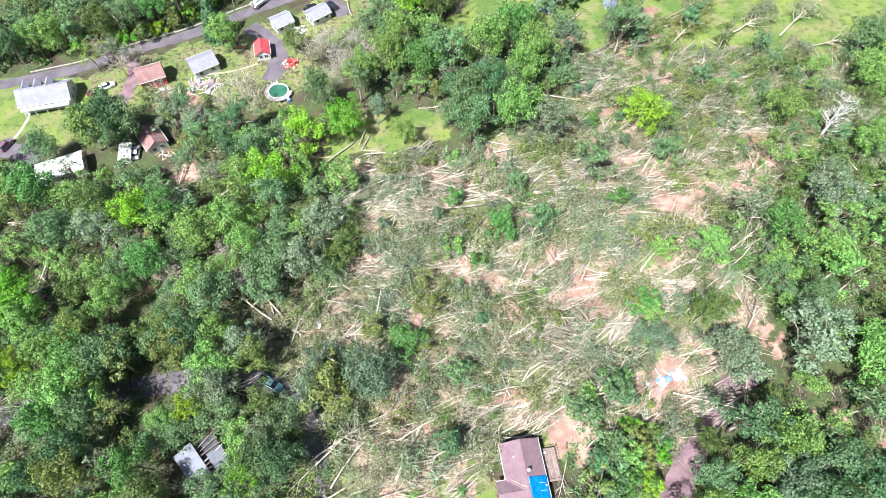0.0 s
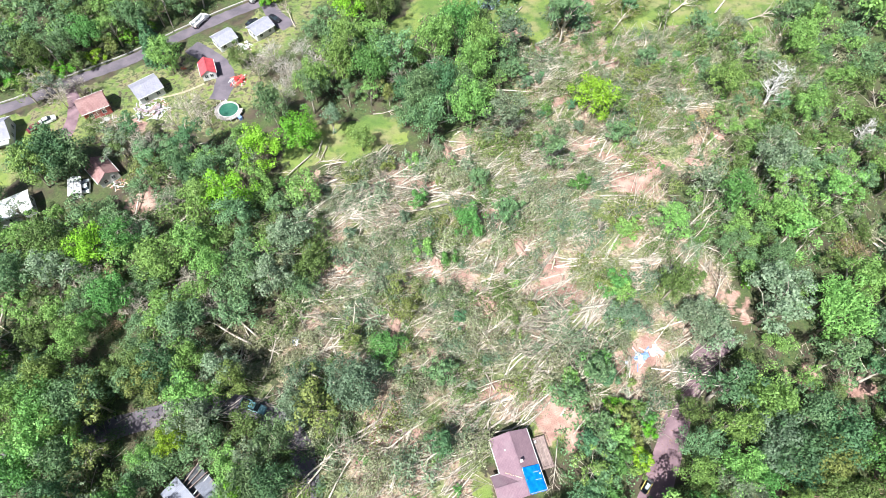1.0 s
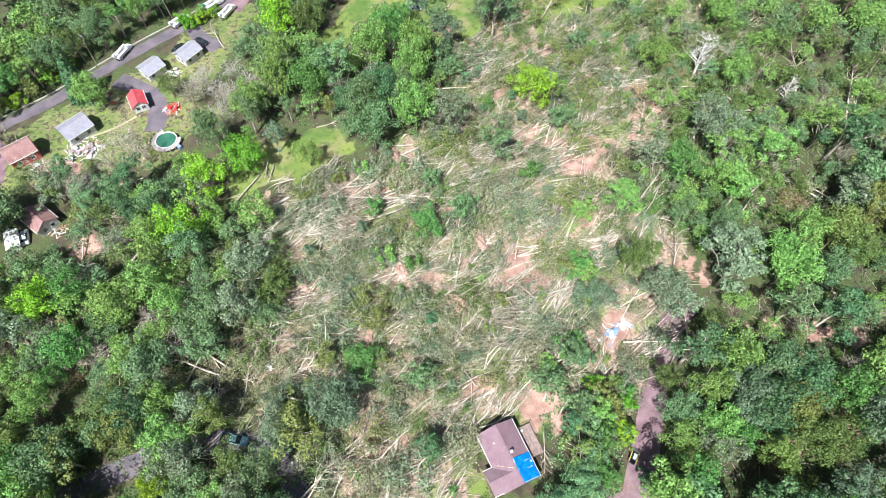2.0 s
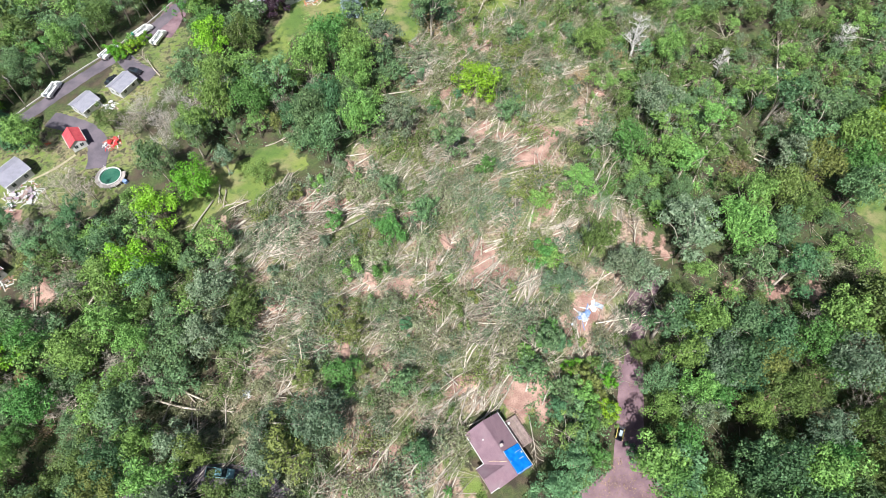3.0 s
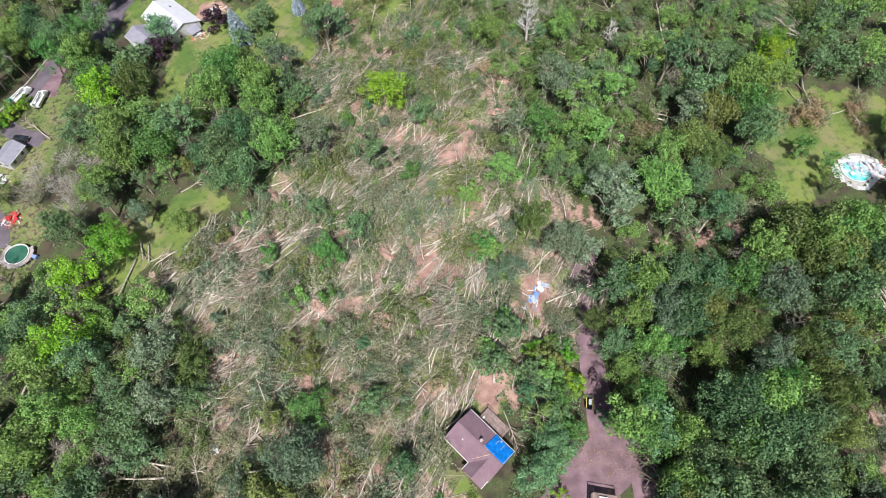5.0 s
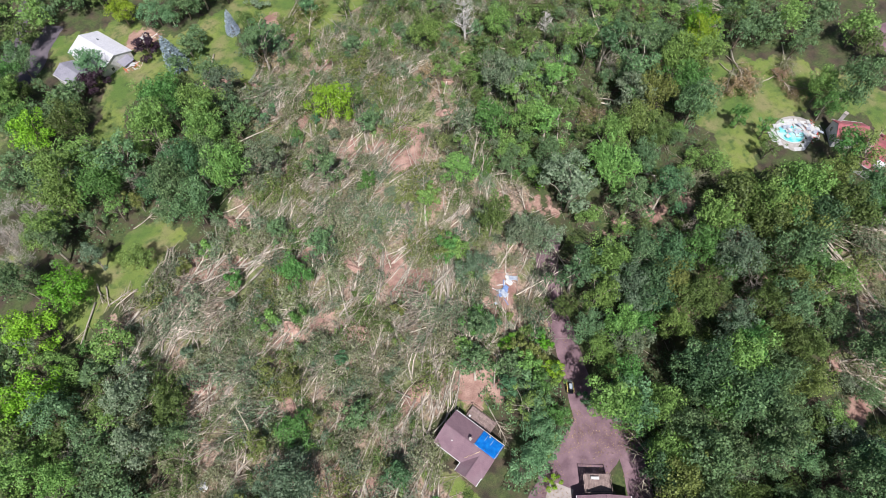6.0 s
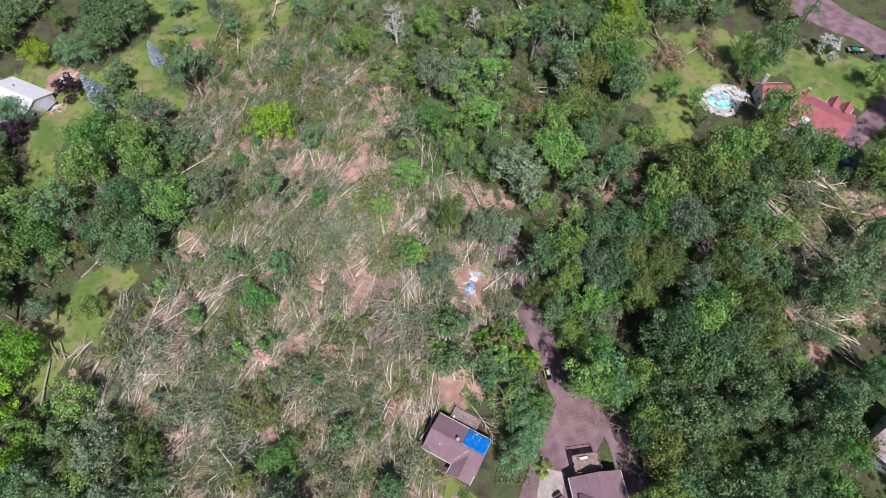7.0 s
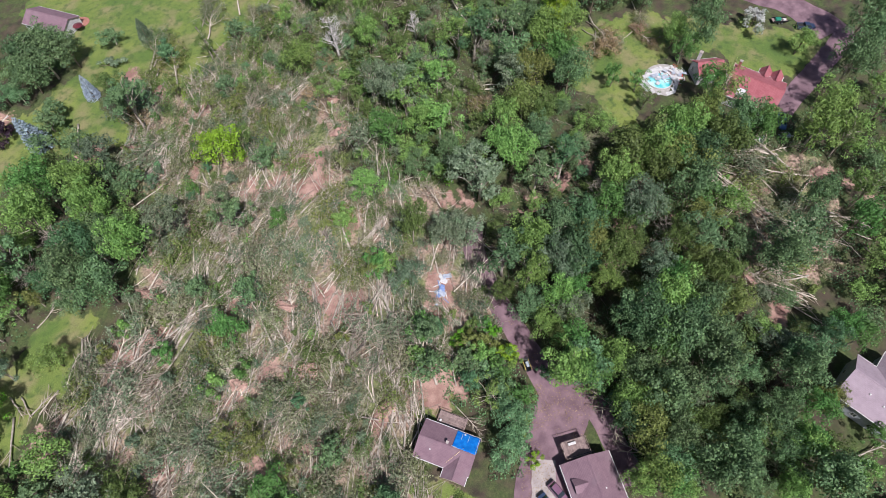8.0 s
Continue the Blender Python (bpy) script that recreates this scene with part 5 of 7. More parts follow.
plant("oak", "mid", -64.8, 137.5, 4.1, 6.6)
plant("plum", "plum", 28.9, 166.6, 3.6, 3.3)
plant("plum", "plum", 10.0, 164.9, 3.7, 3.3)
plant("maple", "blue", 13.1, 170.6, 4.4, 4.4)
plant("maple", "lime", 31.3, 184.5, 3.9, 4.4)
plant("plum", "plum", 33.0, 195.2, 2.7, 3.3)
plant("sapling", "dark", 37.8, 156.7, 3.4, 3.3)
plant("maple", "olive", -44.4, 137.0, 2.9, 4.0)
plant("maple", "lime", -10.0, 151.0, 4.6, 7.7)
plant("maple", "silver", 34.7, 131.8, 4.6, 6.6)
plant("oak", "mid", -46.1, 36.0, 4.2, 7.0)
plant("oak", "dark", -69.0, 37.0, 4.6, 7.5)
plant("oak", "mid", -75.5, 38.0, 4.4, 7.0)
plant("maple", "silver", -41.0, 40.5, 3.6, 6.5)
plant("oak", "dark", -53.0, 41.0, 4.2, 7.0)
plant("maple", "dark", -30.0, 25.0, 3.4, 6.5)
plant("maple", "mid", -39.0, 22.0, 3.2, 6.0)
plant("oak", "olive", -53.5, 10.5, 4.0, 6.5)
plant("tatter", "silver", -26.5, 38.2, 3.0, 5.0)
plant("oak", "mid", 109.0, 1.2, 4.5, 9.0)
plant("oak", "olive", 119.5, -2.8, 3.8, 8.0)
plant("tatter", "olive", 130.5, -4.5, 4.2, 8.5)
plant("oak", "dark", 119.8, -10.0, 4.4, 9.0)
plant("oak", "mid", 118.5, -15.5, 4.0, 8.5)
plant("oak", "mid", 102.3, 2.0, 4.5, 9.0)
plant("oak", "olive", 95.3, 4.0, 4.5, 9.0)
plant("oak", "dark", 102.0, -5.2, 4.5, 9.0)
plant("oak", "olive", 110.3, -9.7, 4.5, 9.0)
plant("ash", "dark", -70.0, 110.5, 3.4, 5.5)
plant("tatter", "silver", -73.4, 106.0, 3.8, 5.5)
plant("maple", "dark", -57.5, 98.3, 3.4, 5.5)
plant("ash", "dark", -64.4, 99.0, 3.0, 5.5)
plant("maple", "dark", -52.9, 93.5, 3.4, 5.5)
plant("shrub", "lime", 21.7, -0.6, 1.5, 1.2)
plant("maple", "blue", 20.2, 4.8, 3.6, 4.5)
plant("sapling", "mid", 34.7, 14.0, 2.6, 3.3)
plant("maple", "blue", 26.6, 8.0, 3.2, 4.5)
plant("sapling", "dark", 30.0, 11.5, 2.6, 3.5)
plant("sapling", "mid", 31.5, 7.5, 2.2, 3.0)
plant("sapling", "blue", 23.5, 4.5, 2.4, 3.2)
plant("tatter", "mid", 28.5, 13.2, 3.0, 4.5)
plant("sapling", "mid", 35.5, 18.0, 2.6, 3.5)
plant("sapling", "dark", 33.0, 21.0, 2.6, 3.5)
plant("sapling", "blue", 29.5, 18.5, 2.3, 3.2)
plant("sapling", "olive", 37.5, 22.0, 2.4, 3.2)
plant("shrub", "lime", -104.0, 137.6, 2.4, 1.6)
plant("shrub", "olive", -100.0, 139.6, 2.3, 1.6)
plant("shrub", "lime", -96.0, 141.5, 2.6, 1.8)
plant("sapling", "olive", -92.0, 143.5, 2.6, 3.0)
plant("shrub", "lime", -88.3, 145.5, 2.6, 1.8)
plant("sapling", "lime", -108.5, 135.8, 2.6, 2.8)
plant("sapling", "olive", -84.0, 148.5, 2.6, 3.0)
plant("shrub", "lime", -38.5, 165.2, 1.9, 1.6)
plant("shrub", "lime", -36.2, 167.8, 2.0, 1.6)
plant("shrub", "mid", -34.2, 170.6, 1.9, 1.6)
plant("sapling", "lime", -39.6, 167.6, 2.0, 2.2)
plant("tatter", "olive", 121.0, 13.0, 2.6, 4.0)
plant("tatter", "mid", 126.5, 17.0, 2.6, 4.5)
plant("oak", "mid", 148.0, 14.0, 3.6, 6.0)
plant("maple", "mid", 143.0, 9.5, 3.2, 5.5)

plant("tatter", "olive", -102.0, 130.0, 3.4, 5.0)
plant("tatter", "silver", -96.0, 131.5, 3.2, 5.0)
plant("tatter", "olive", -78.8, 112.6, 3.2, 5.0)
plant("tatter", "olive", -73.0, 107.0, 3.4, 5.0)
plant("ash", "dark", -58.7, 103.5, 3.0, 5.0)
plant("tatter", "silver", -66.1, 103.5, 3.2, 5.0)
plant("maple", "dark", -88.0, 104.0, 4.4, 6.5)

plant("maple", "mid", 55.4, 17.5, 3.3, 8.0)
plant("maple", "olive", 49.2, 20.8, 2.3, 8.0)
plant("oak", "mid", 64.1, 20.9, 4.3, 8.0)
plant("maple", "blue", 69.1, 16.8, 3.8, 8.0)
plant("maple", "silver", 63.3, 14.2, 3.3, 8.0)
plant("oak", "olive", 68.6, 9.1, 4.4, 8.0)
plant("oak", "mid", 53.7, 9.1, 3.6, 8.0)
plant("maple", "mid", 58.1, 7.4, 2.7, 8.0)
plant("maple", "silver", 52.2, 5.3, 3.1, 8.0)
plant("maple", "blue", 64.6, 7.6, 2.8, 8.0)
plant("oak", "olive", 67.0, 2.4, 3.6, 8.0)
plant("maple", "blue", 49.2, 14.9, 3.0, 8.0)
plant("oak", "mid", 46.8, 9.8, 2.9, 8.0)
plant("oak", "olive", 46.4, 5.4, 2.8, 8.0)
plant("maple", "mid", 45.3, 2.3, 3.2, 8.0)
plant("maple", "mid", 40.1, -1.3, 3.6, 8.0)
plant("maple", "mid", 61.6, 1.8, 2.9, 8.0)
plant("maple", "dark", 57.2, -4.3, 3.7, 8.0)
plant("oak", "dark", 53.8, -8.7, 3.4, 8.0)
plant("maple", "mid", 82.0, 1.9, 2.6, 8.0)
plant("maple", "mid", 81.8, 9.9, 3.8, 8.0)
plant("maple", "silver", 70.1, -7.5, 3.7, 8.0)
plant("oak", "olive", 80.2, -8.5, 3.1, 8.0)
plant("oak", "olive", 71.0, -13.4, 3.0, 8.0)
plant("maple", "olive", 86.9, -10.5, 3.1, 8.0)
plant("oak", "dark", 61.3, -15.7, 4.4, 8.0)
plant("oak", "dark", 68.1, -18.9, 3.5, 8.0)
plant("oak", "dark", 46.6, -10.7, 3.7, 8.0)
plant("oak", "mid", 53.1, -13.8, 3.7, 8.0)
plant("oak", "dark", 60.5, -21.3, 2.8, 8.0)
plant("oak", "olive", 75.9, -18.9, 3.4, 8.0)
plant("oak", "olive", 70.4, -23.1, 3.3, 8.0)
plant("maple", "blue", 39.4, -9.5, 1.8, 8.0)
plant("oak", "dark", 46.3, -15.0, 2.4, 8.0)
plant("maple", "olive", 79.4, -13.7, 2.4, 8.0)
plant("maple", "silver", 27.4, 98.7, 4.1, 8.0)
plant("maple", "mid", 75.6, 67.3, 4.0, 8.0)
plant("tatter", "silver", 69.6, 72.3, 4.0, 8.0)
plant("maple", "mid", 83.3, 62.1, 3.7, 8.0)
plant("maple", "olive", 54.4, 47.1, 3.4, 8.0)
plant("maple", "lime", 142.4, 51.3, 4.0, 8.0)
plant("maple", "mid", 134.7, 42.7, 4.1, 8.0)
plant("oak", "mid", 121.3, 38.8, 4.5, 8.0)
plant("maple", "silver", 108.9, 48.6, 4.6, 8.0)
plant("maple", "mid", 92.6, 42.7, 3.6, 8.0)
plant("oak", "mid", 85.2, 35.6, 4.7, 8.0)
plant("maple", "blue", 91.9, 32.4, 3.4, 8.0)
plant("maple", "silver", 75.4, 42.5, 4.5, 8.0)
plant("ash", "mid", 85.1, 56.8, 4.2, 8.0)
plant("oak", "olive", 112.7, 43.7, 4.5, 8.0)
plant("oak", "olive", 101.3, 40.4, 3.9, 8.0)
plant("maple", "olive", 100.9, 34.3, 3.2, 8.0)
plant("ash", "mid", 88.8, 69.6, 3.8, 8.0)
plant("ash", "mid", 99.3, 66.1, 3.6, 8.0)
plant("tatter", "mid", 115.3, 68.0, 4.0, 8.0)
plant("ash", "dark", 124.7, 58.7, 4.6, 8.0)
plant("oak", "dark", 129.7, 52.5, 4.2, 8.0)
plant("oak", "olive", 98.2, 9.4, 5.9, 8.5)
plant("oak", "olive", 101.2, -1.0, 5.0, 8.5)
plant("maple", "mid", 125.6, -29.0, 4.2, 8.5)
plant("tatter", "olive", 127.2, -35.4, 3.1, 8.5)
plant("maple", "blue", 92.0, -32.3, 5.1, 8.5)
plant("oak", "dark", 84.6, -28.6, 4.0, 8.5)
plant("maple", "mid", 102.5, -42.4, 3.6, 8.5)
plant("tatter", "olive", 113.8, -42.9, 3.2, 8.5)
plant("oak", "dark", 105.8, -33.1, 3.4, 8.5)
plant("oak", "dark", 46.6, -18.8, 4.7, 8.5)
plant("maple", "dark", 57.1, -29.1, 2.9, 8.5)
plant("maple", "blue", 52.5, -24.8, 3.1, 8.5)
plant("oak", "dark", 59.8, -38.3, 4.0, 8.5)
plant("maple", "blue", 65.3, -38.7, 3.2, 8.5)
plant("maple", "mid", 75.6, -44.8, 2.8, 8.5)
plant("oak", "dark", 47.8, -36.9, 3.2, 8.5)
plant("maple", "dark", 36.1, -13.3, 3.0, 8.5)
plant("maple", "olive", 41.4, -22.9, 2.8, 8.5)
plant("maple", "blue", 81.3, -11.4, 3.6, 8.5)
plant("oak", "olive", 73.6, 1.7, 3.6, 8.5)
plant("oak", "olive", 74.1, -16.2, 3.2, 8.5)
plant("maple", "mid", 67.4, -10.9, 3.4, 8.5)
plant("oak", "dark", 43.4, -32.8, 3.0, 8.5)
plant("oak", "mid", 47.8, -43.0, 3.2, 8.5)
plant("maple", "olive", 59.0, -45.8, 2.4, 8.5)
plant("tatter", "olive", 121.6, -14.8, 3.7, 8.5)
plant("maple", "dark", 116.5, -9.1, 3.4, 8.5)
plant("sapling", "mid", 97.9, -11.4, 3.3, 4.0)
plant("maple", "silver", 66.1, -35.7, 3.8, 4.0)
plant("sapling", "mid", 125.4, 23.7, 2.2, 4.0)
plant("oak", "mid", -99.1, 79.8, 4.9, 7.5)
plant("tatter", "olive", -101.3, 74.6, 3.5, 7.5)
plant("oak", "dark", -87.7, 66.8, 4.2, 7.5)
plant("maple", "olive", -82.8, 76.2, 4.0, 7.5)
plant("maple", "silver", -79.9, 67.9, 4.2, 7.5)
plant("maple", "lime", -72.3, 73.1, 4.2, 7.5)
plant("maple", "mid", -66.0, 74.6, 3.7, 7.5)
plant("oak", "mid", -56.4, 67.8, 4.7, 7.5)
plant("maple", "mid", -50.7, 70.5, 3.9, 7.5)
plant("maple", "mid", -48.5, 81.5, 4.9, 7.5)
plant("maple", "blue", -40.9, 78.8, 4.0, 7.5)
plant("maple", "mid", -45.4, 64.6, 3.3, 7.5)
plant("oak", "mid", -65.6, 59.0, 4.0, 7.5)
plant("maple", "mid", -69.8, 55.9, 2.2, 7.5)
plant("oak", "lime", -92.7, 52.4, 3.9, 7.5)
plant("maple", "mid", -87.6, 46.3, 3.6, 7.5)
plant("maple", "mid", -71.8, 49.1, 2.9, 7.5)
plant("oak", "olive", -74.9, 43.6, 3.5, 7.5)
plant("maple", "blue", -50.1, 50.2, 4.6, 7.5)
plant("maple", "silver", -32.0, 59.8, 4.3, 7.5)
plant("oak", "mid", -47.4, 43.7, 3.1, 7.5)
plant("oak", "mid", -81.6, 39.1, 3.7, 7.5)
plant("maple", "lime", -86.7, 35.7, 3.2, 7.5)
plant("oak", "mid", -77.1, 40.2, 3.0, 7.5)
plant("oak", "mid", -70.8, 31.0, 3.6, 7.5)
plant("oak", "mid", -76.6, 25.3, 3.7, 7.5)
plant("oak", "dark", -69.0, 27.1, 3.7, 7.5)
plant("oak", "dark", -69.7, 20.7, 3.6, 7.5)
plant("oak", "dark", -75.0, 15.0, 3.1, 7.5)
plant("oak", "olive", -69.6, 15.0, 3.7, 7.5)
plant("oak", "mid", -56.9, 17.0, 3.5, 7.5)
plant("maple", "mid", -54.5, 25.2, 2.2, 7.5)
plant("maple", "lime", -49.6, 27.4, 2.4, 7.5)
plant("maple", "silver", -44.8, 30.9, 3.6, 7.5)
plant("maple", "lime", -36.4, 15.0, 2.9, 7.5)
plant("oak", "dark", -30.5, 16.9, 3.7, 7.5)
plant("maple", "silver", -27.3, 31.7, 2.9, 7.5)
plant("maple", "olive", -39.5, 37.6, 3.0, 7.5)
plant("maple", "olive", -54.7, 38.9, 3.2, 7.5)
plant("tatter", "olive", -65.7, 36.8, 3.2, 7.5)
plant("tatter", "olive", -64.2, 27.6, 2.6, 7.5)
plant("ash", "olive", 90.3, 57.7, 3.9, 7.5)
plant("oak", "dark", 78.0, 50.9, 3.1, 7.5)
plant("oak", "mid", 85.9, 40.4, 3.6, 7.5)
plant("oak", "mid", 113.0, 116.5, 4.6, 7.5)
plant("tatter", "silver", 89.1, 80.4, 3.5, 7.5)
plant("maple", "mid", 105.7, 92.9, 3.6, 7.5)
plant("maple", "mid", 61.5, 64.3, 3.9, 3.5)
plant("sapling", "mid", 49.8, 64.1, 2.6, 3.5)
plant("sapling", "mid", 42.9, 50.0, 2.9, 3.5)
plant("sapling", "silver", 55.7, 50.1, 2.9, 3.5)
plant("maple", "silver", 44.4, 42.2, 3.6, 3.5)
plant("maple", "silver", 59.7, 42.0, 3.3, 3.5)
plant("sapling", "dark", 56.9, 93.1, 2.9, 3.5)
plant("sapling", "blue", 72.5, 119.6, 2.8, 3.5)
plant("sapling", "brown", -69.2, 67.3, 2.1, 3.5)
plant("sapling", "blue", 101.9, 99.2, 2.3, 3.5)
plant("shrub", "lime", 73.9, 48.0, 1.0, 3.5)
plant("shrub", "olive", 24.9, 47.8, 2.0, 3.5)
plant("shrub", "mid", 3.3, 65.7, 2.6, 2.5)
plant("shrub", "mid", 7.4, 62.9, 2.1, 2.5)
plant("sapling", "blue", 8.5, 47.3, 1.5, 2.5)
plant("shrub", "mid", 19.3, 42.5, 1.5, 2.5)
plant("sapling", "mid", 34.9, 33.7, 2.7, 2.5)
plant("sapling", "blue", 36.3, 30.1, 2.2, 2.5)
plant("sapling", "mid", 28.9, 30.3, 2.2, 2.5)
plant("sapling", "blue", 38.4, 4.7, 1.6, 2.5)
plant("shrub", "mid", 2.9, 93.3, 2.0, 2.5)
plant("sapling", "mid", 2.5, 79.8, 2.2, 2.5)
plant("shrub", "mid", 12.3, 90.1, 1.7, 2.5)
plant("shrub", "olive", 41.7, 23.7, 1.7, 2.5)
plant("sapling", "lime", 38.9, 13.9, 2.1, 2.5)
plant("shrub", "mid", -4.4, 34.8, 1.1, 2.5)

plant("oak", "dark", -89.7, 103.5, 5.1, 7.0)
plant("oak", "dark", -84.6, 101.5, 5.3, 7.0)
plant("oak", "dark", -94.7, 102.5, 3.9, 6.0)
plant("maple", "mid", 56.1, -43.0, 2.9, 7.0)
plant("oak", "dark", 55.0, -38.8, 2.7, 7.0)
plant("oak", "mid", 48.6, -44.1, 3.0, 7.0)
plant("oak", "dark", 44.2, -40.0, 2.8, 7.0)
plant("maple", "olive", 48.9, -48.5, 2.5, 7.0)
plant("tatter", "olive", 45.3, -35.6, 2.8, 7.0)
plant("maple", "mid", 48.2, -53.2, 2.7, 6.0)
plant("maple", "blue", 70.6, -42.2, 2.8, 7.0)
plant("maple", "mid", 75.6, -48.9, 2.6, 7.0)
plant("oak", "mid", 38.9, -42.7, 2.7, 7.0)
plant("oak", "dark", 36.5, -36.3, 2.7, 7.0)
plant("maple", "olive", 42.8, -47.8, 2.7, 7.0)
plant("sapling", "mid", 57.4, -55.9, 1.8, 3.0)
plant("oak", "mid", 29.7, -24.4, 3.1, 8.0)
plant("oak", "dark", 34.6, -29.2, 2.9, 8.0)
plant("oak", "mid", 25.8, -19.3, 2.7, 8.0)
plant("oak", "dark", -13.3, 182.5, 3.4, 7.0)
plant("oak", "mid", -7.5, 181.7, 3.8, 7.0)
plant("oak", "dark", -1.5, 182.7, 3.8, 7.0)
plant("oak", "mid", -11.8, 171.5, 3.3, 7.0)
plant("oak", "olive", -7.2, 173.2, 3.0, 7.0)
plant("oak", "dark", -17.7, 188.8, 3.8, 7.0)
plant("oak", "mid", -24.8, 187.3, 3.8, 7.0)
plant("oak", "dark", -30.6, 183.6, 3.7, 7.0)
plant("oak", "olive", -21.0, 196.0, 3.9, 7.0)
plant("oak", "dark", 53.3, 172.4, 6.0, 7.0)
plant("oak", "dark", 46.5, 172.0, 5.0, 6.5)
plant("oak", "dark", 58.5, 176.5, 5.2, 6.5)
plant("oak", "dark", 52.0, 179.0, 5.2, 6.5)
plant("maple", "dark", 60.0, 170.0, 4.4, 5.5)
plant("spruce", "blue", 32.5, 156.0, 3.0, 3.6)
plant("spruce", "blue", 52.8, 157.1, 1.9, 2.4)
plant("spruce", "silver", 79.1, 160.5, 2.0, 2.4)


for x, y, r in ((-39.0, 166.6, 1.9), (-36.8, 167.6, 1.7), (-34.6, 168.6, 1.9), (-32.4, 169.6, 1.8), (-30.2, 170.7, 1.6)):
    plant("shrub", "lime", x, y, r, 1.2)
for k, (x, y) in enumerate([(-126, 133), (-120, 135), (-114, 136.5), (-108, 138.5), (-101.5, 142), (-95, 145.5), (-88.5, 149), (-82, 152), (-76, 155.5), (-70.5, 160), (-64, 163), (-58.5, 167), (-52.5, 170.5), (-46.5, 174), (-40, 177), (-34, 181), (-28.5, 185.5), (-22.5, 190), (-17, 195.5), (-11, 201)]):
    plant(("oak", "maple", "oak", "ash")[k % 4], ("dark", "mid", "mid", "dark", "olive")[k % 5], x, y, (3.6, 3.1, 4.0, 3.2)[k % 4], 7.0)
for x, y, r, tone in ((40.4, -11.3, 3.6, "mid"), (36.0, -16.5, 3.8, "olive"), (29.5, -20.5, 3.6, "mid"), (33.5, -22.0, 3.4, "blue"), (37.5, -21.0, 3.6, "dark"), (45.1, -5.4, 3.6, "mid"), (42.6, -15.5, 3.6, "olive")):
    plant("oak", tone, x, y, r, 8.5)
for x, y, tone in ((-17.4, 173.0, "mid"), (-12.9, 178.0, "dark"), (-9.9, 155.4, "mid"), (-1.8, 148.1, "olive"), (-12.6, 134.7, "mid"), (-22.4, 119.5, "mid"), (-11.0, 169.0, "mid")):
    plant("maple", tone, x, y, 4.2, 8.0)


# a bleached bare tree and two small bare ones
for x, y, s, turn in ((98.8, 99.3, 1.0, 20), (152.0, 76.0, 0.8, 130), (118.0, 84.0, 0.6, 60)):
    t = thing("dead_tree", place(x, y, turn) @ pose(0, 0, 0, -6, 4), "bare bleached dead tree with many forked limbs", "tree", "dead trees")
    t.scale = (s, s, s)
    part("bare_crown", bare_tree(np.random.default_rng(int(x)), 15.0, 4.2, 36, 0.5), M["bark_bleached"], t, smooth=True)
# grey leafless crowns at the edge of the grove
for i, (x, y) in enumerate([(-31, 130), (-27, 126), (-22, 131), (-34, 136), (-26, 137), (-17, 127), (-14, 134), (-31, 119), (-72, 108), (-66, 105), (-60, 113), (-55, 117), (-93, 127), (-89, 131), (-64, 79), (-58, 83), (-50, 62), (-62, 58), (-44, 56), (-72, 66), (-40, 68), (-56, 46), (104, 70), (116, 60), (90, 66), (86, 12), (-74, 111), (-67, 105.5), (-79, 116), (-51.5, 113.6), (-57, 117), (-99, 132.5), (-36, 133), (-29, 127), (-39, 131.5), (2, 120.7), (-15, 134.7), (-57.3, 86.6), (10.6, 123), (81.6, -6)]):
    t = thing("dead_tree", place(x, y, 50 * i) @ pose(0, 0, 0, 3 * (i % 3) - 3, 5 - 4 * (i % 3)), "grey stripped tree with bare twigs", "tree", "stripped trees")
    t.scale = (0.85, 0.85, 0.75 + 0.05 * (i % 4))
    part("bare_crown", bare_tree(np.random.default_rng(90 + i), 9.0, 5.2, 30, 0.2), M["bark_white" if i < 8 else "bark_pale"], t, smooth=True)

# ---- woods ----
CLEAR = [(14.9, 15.9, 9.5), (21.4, -13.6, 10), (64.6, -57, 10), (-112.4, 117.6, 9), (-84.6, 125.2, 7), (-70.5, 127, 9), (-54.3, 136, 7), (-39.4, 152, 7), (-50.3, 148.6, 6), (-77.8, 100, 6.5), (-84, 97, 4), (-99.3, 91, 5),
         (15, 176, 14), (69.4, 191.6, 11), (139.3, -10, 11), (137, 4, 8), (-46.6, 19, 6.5), (-47.2, 119.5, 5.5), (133.4, 10, 8), (46.4, 34.4, 5.5), (-28, 47.6, 3.5), (-36.2, 34.1, 4.4), (75, -35, 4), (110, -24, 5), (58, 84, 6), (-46, 113, 7.0), (-93, 120, 3), (132.5, -22, 5), (174.5, -16, 5), (174, -10, 4), (-0.9, 136.3, 3.5), (5.2, 140.4, 4.5), (11.3, 143.4, 4.5), (17, 147, 4.5), (25, 152.7, 4.5), (126, -20, 3.2), (119, -11, 3.2), (123, -15, 3.2), (101, 14, 3.2),
         (57.3, 2.6, 2.6), (68.8, -3.6, 1.6), (82.0, 10.9, 1.8), (48.9, -5.5, 2.2), (44.8, -8.5, 2.0), (74.0, -1.9, 1.4), (-104.4, 69.8, 2.8), (-91.1, 60.0, 2.9), (-85.7, 55.8, 2.4), (-38.9, 68.6, 1.6), (-65.5, 49.6, 2.0), (66.2, -25.6, 1.7), (56.3, -23.6, 1.7), (55.3, -34.6, 1.9), (114.2, -19.2, 3.7), (85.4, -34.4, 2.9), (123.9, -37.4, 3.2), (118.2, -47.2, 3.1), (74.6, -32.0, 1.8), (106.4, 47.8, 2.1), (89.5, 45.8, 2.0), (99.0, 41.5, 1.7)]


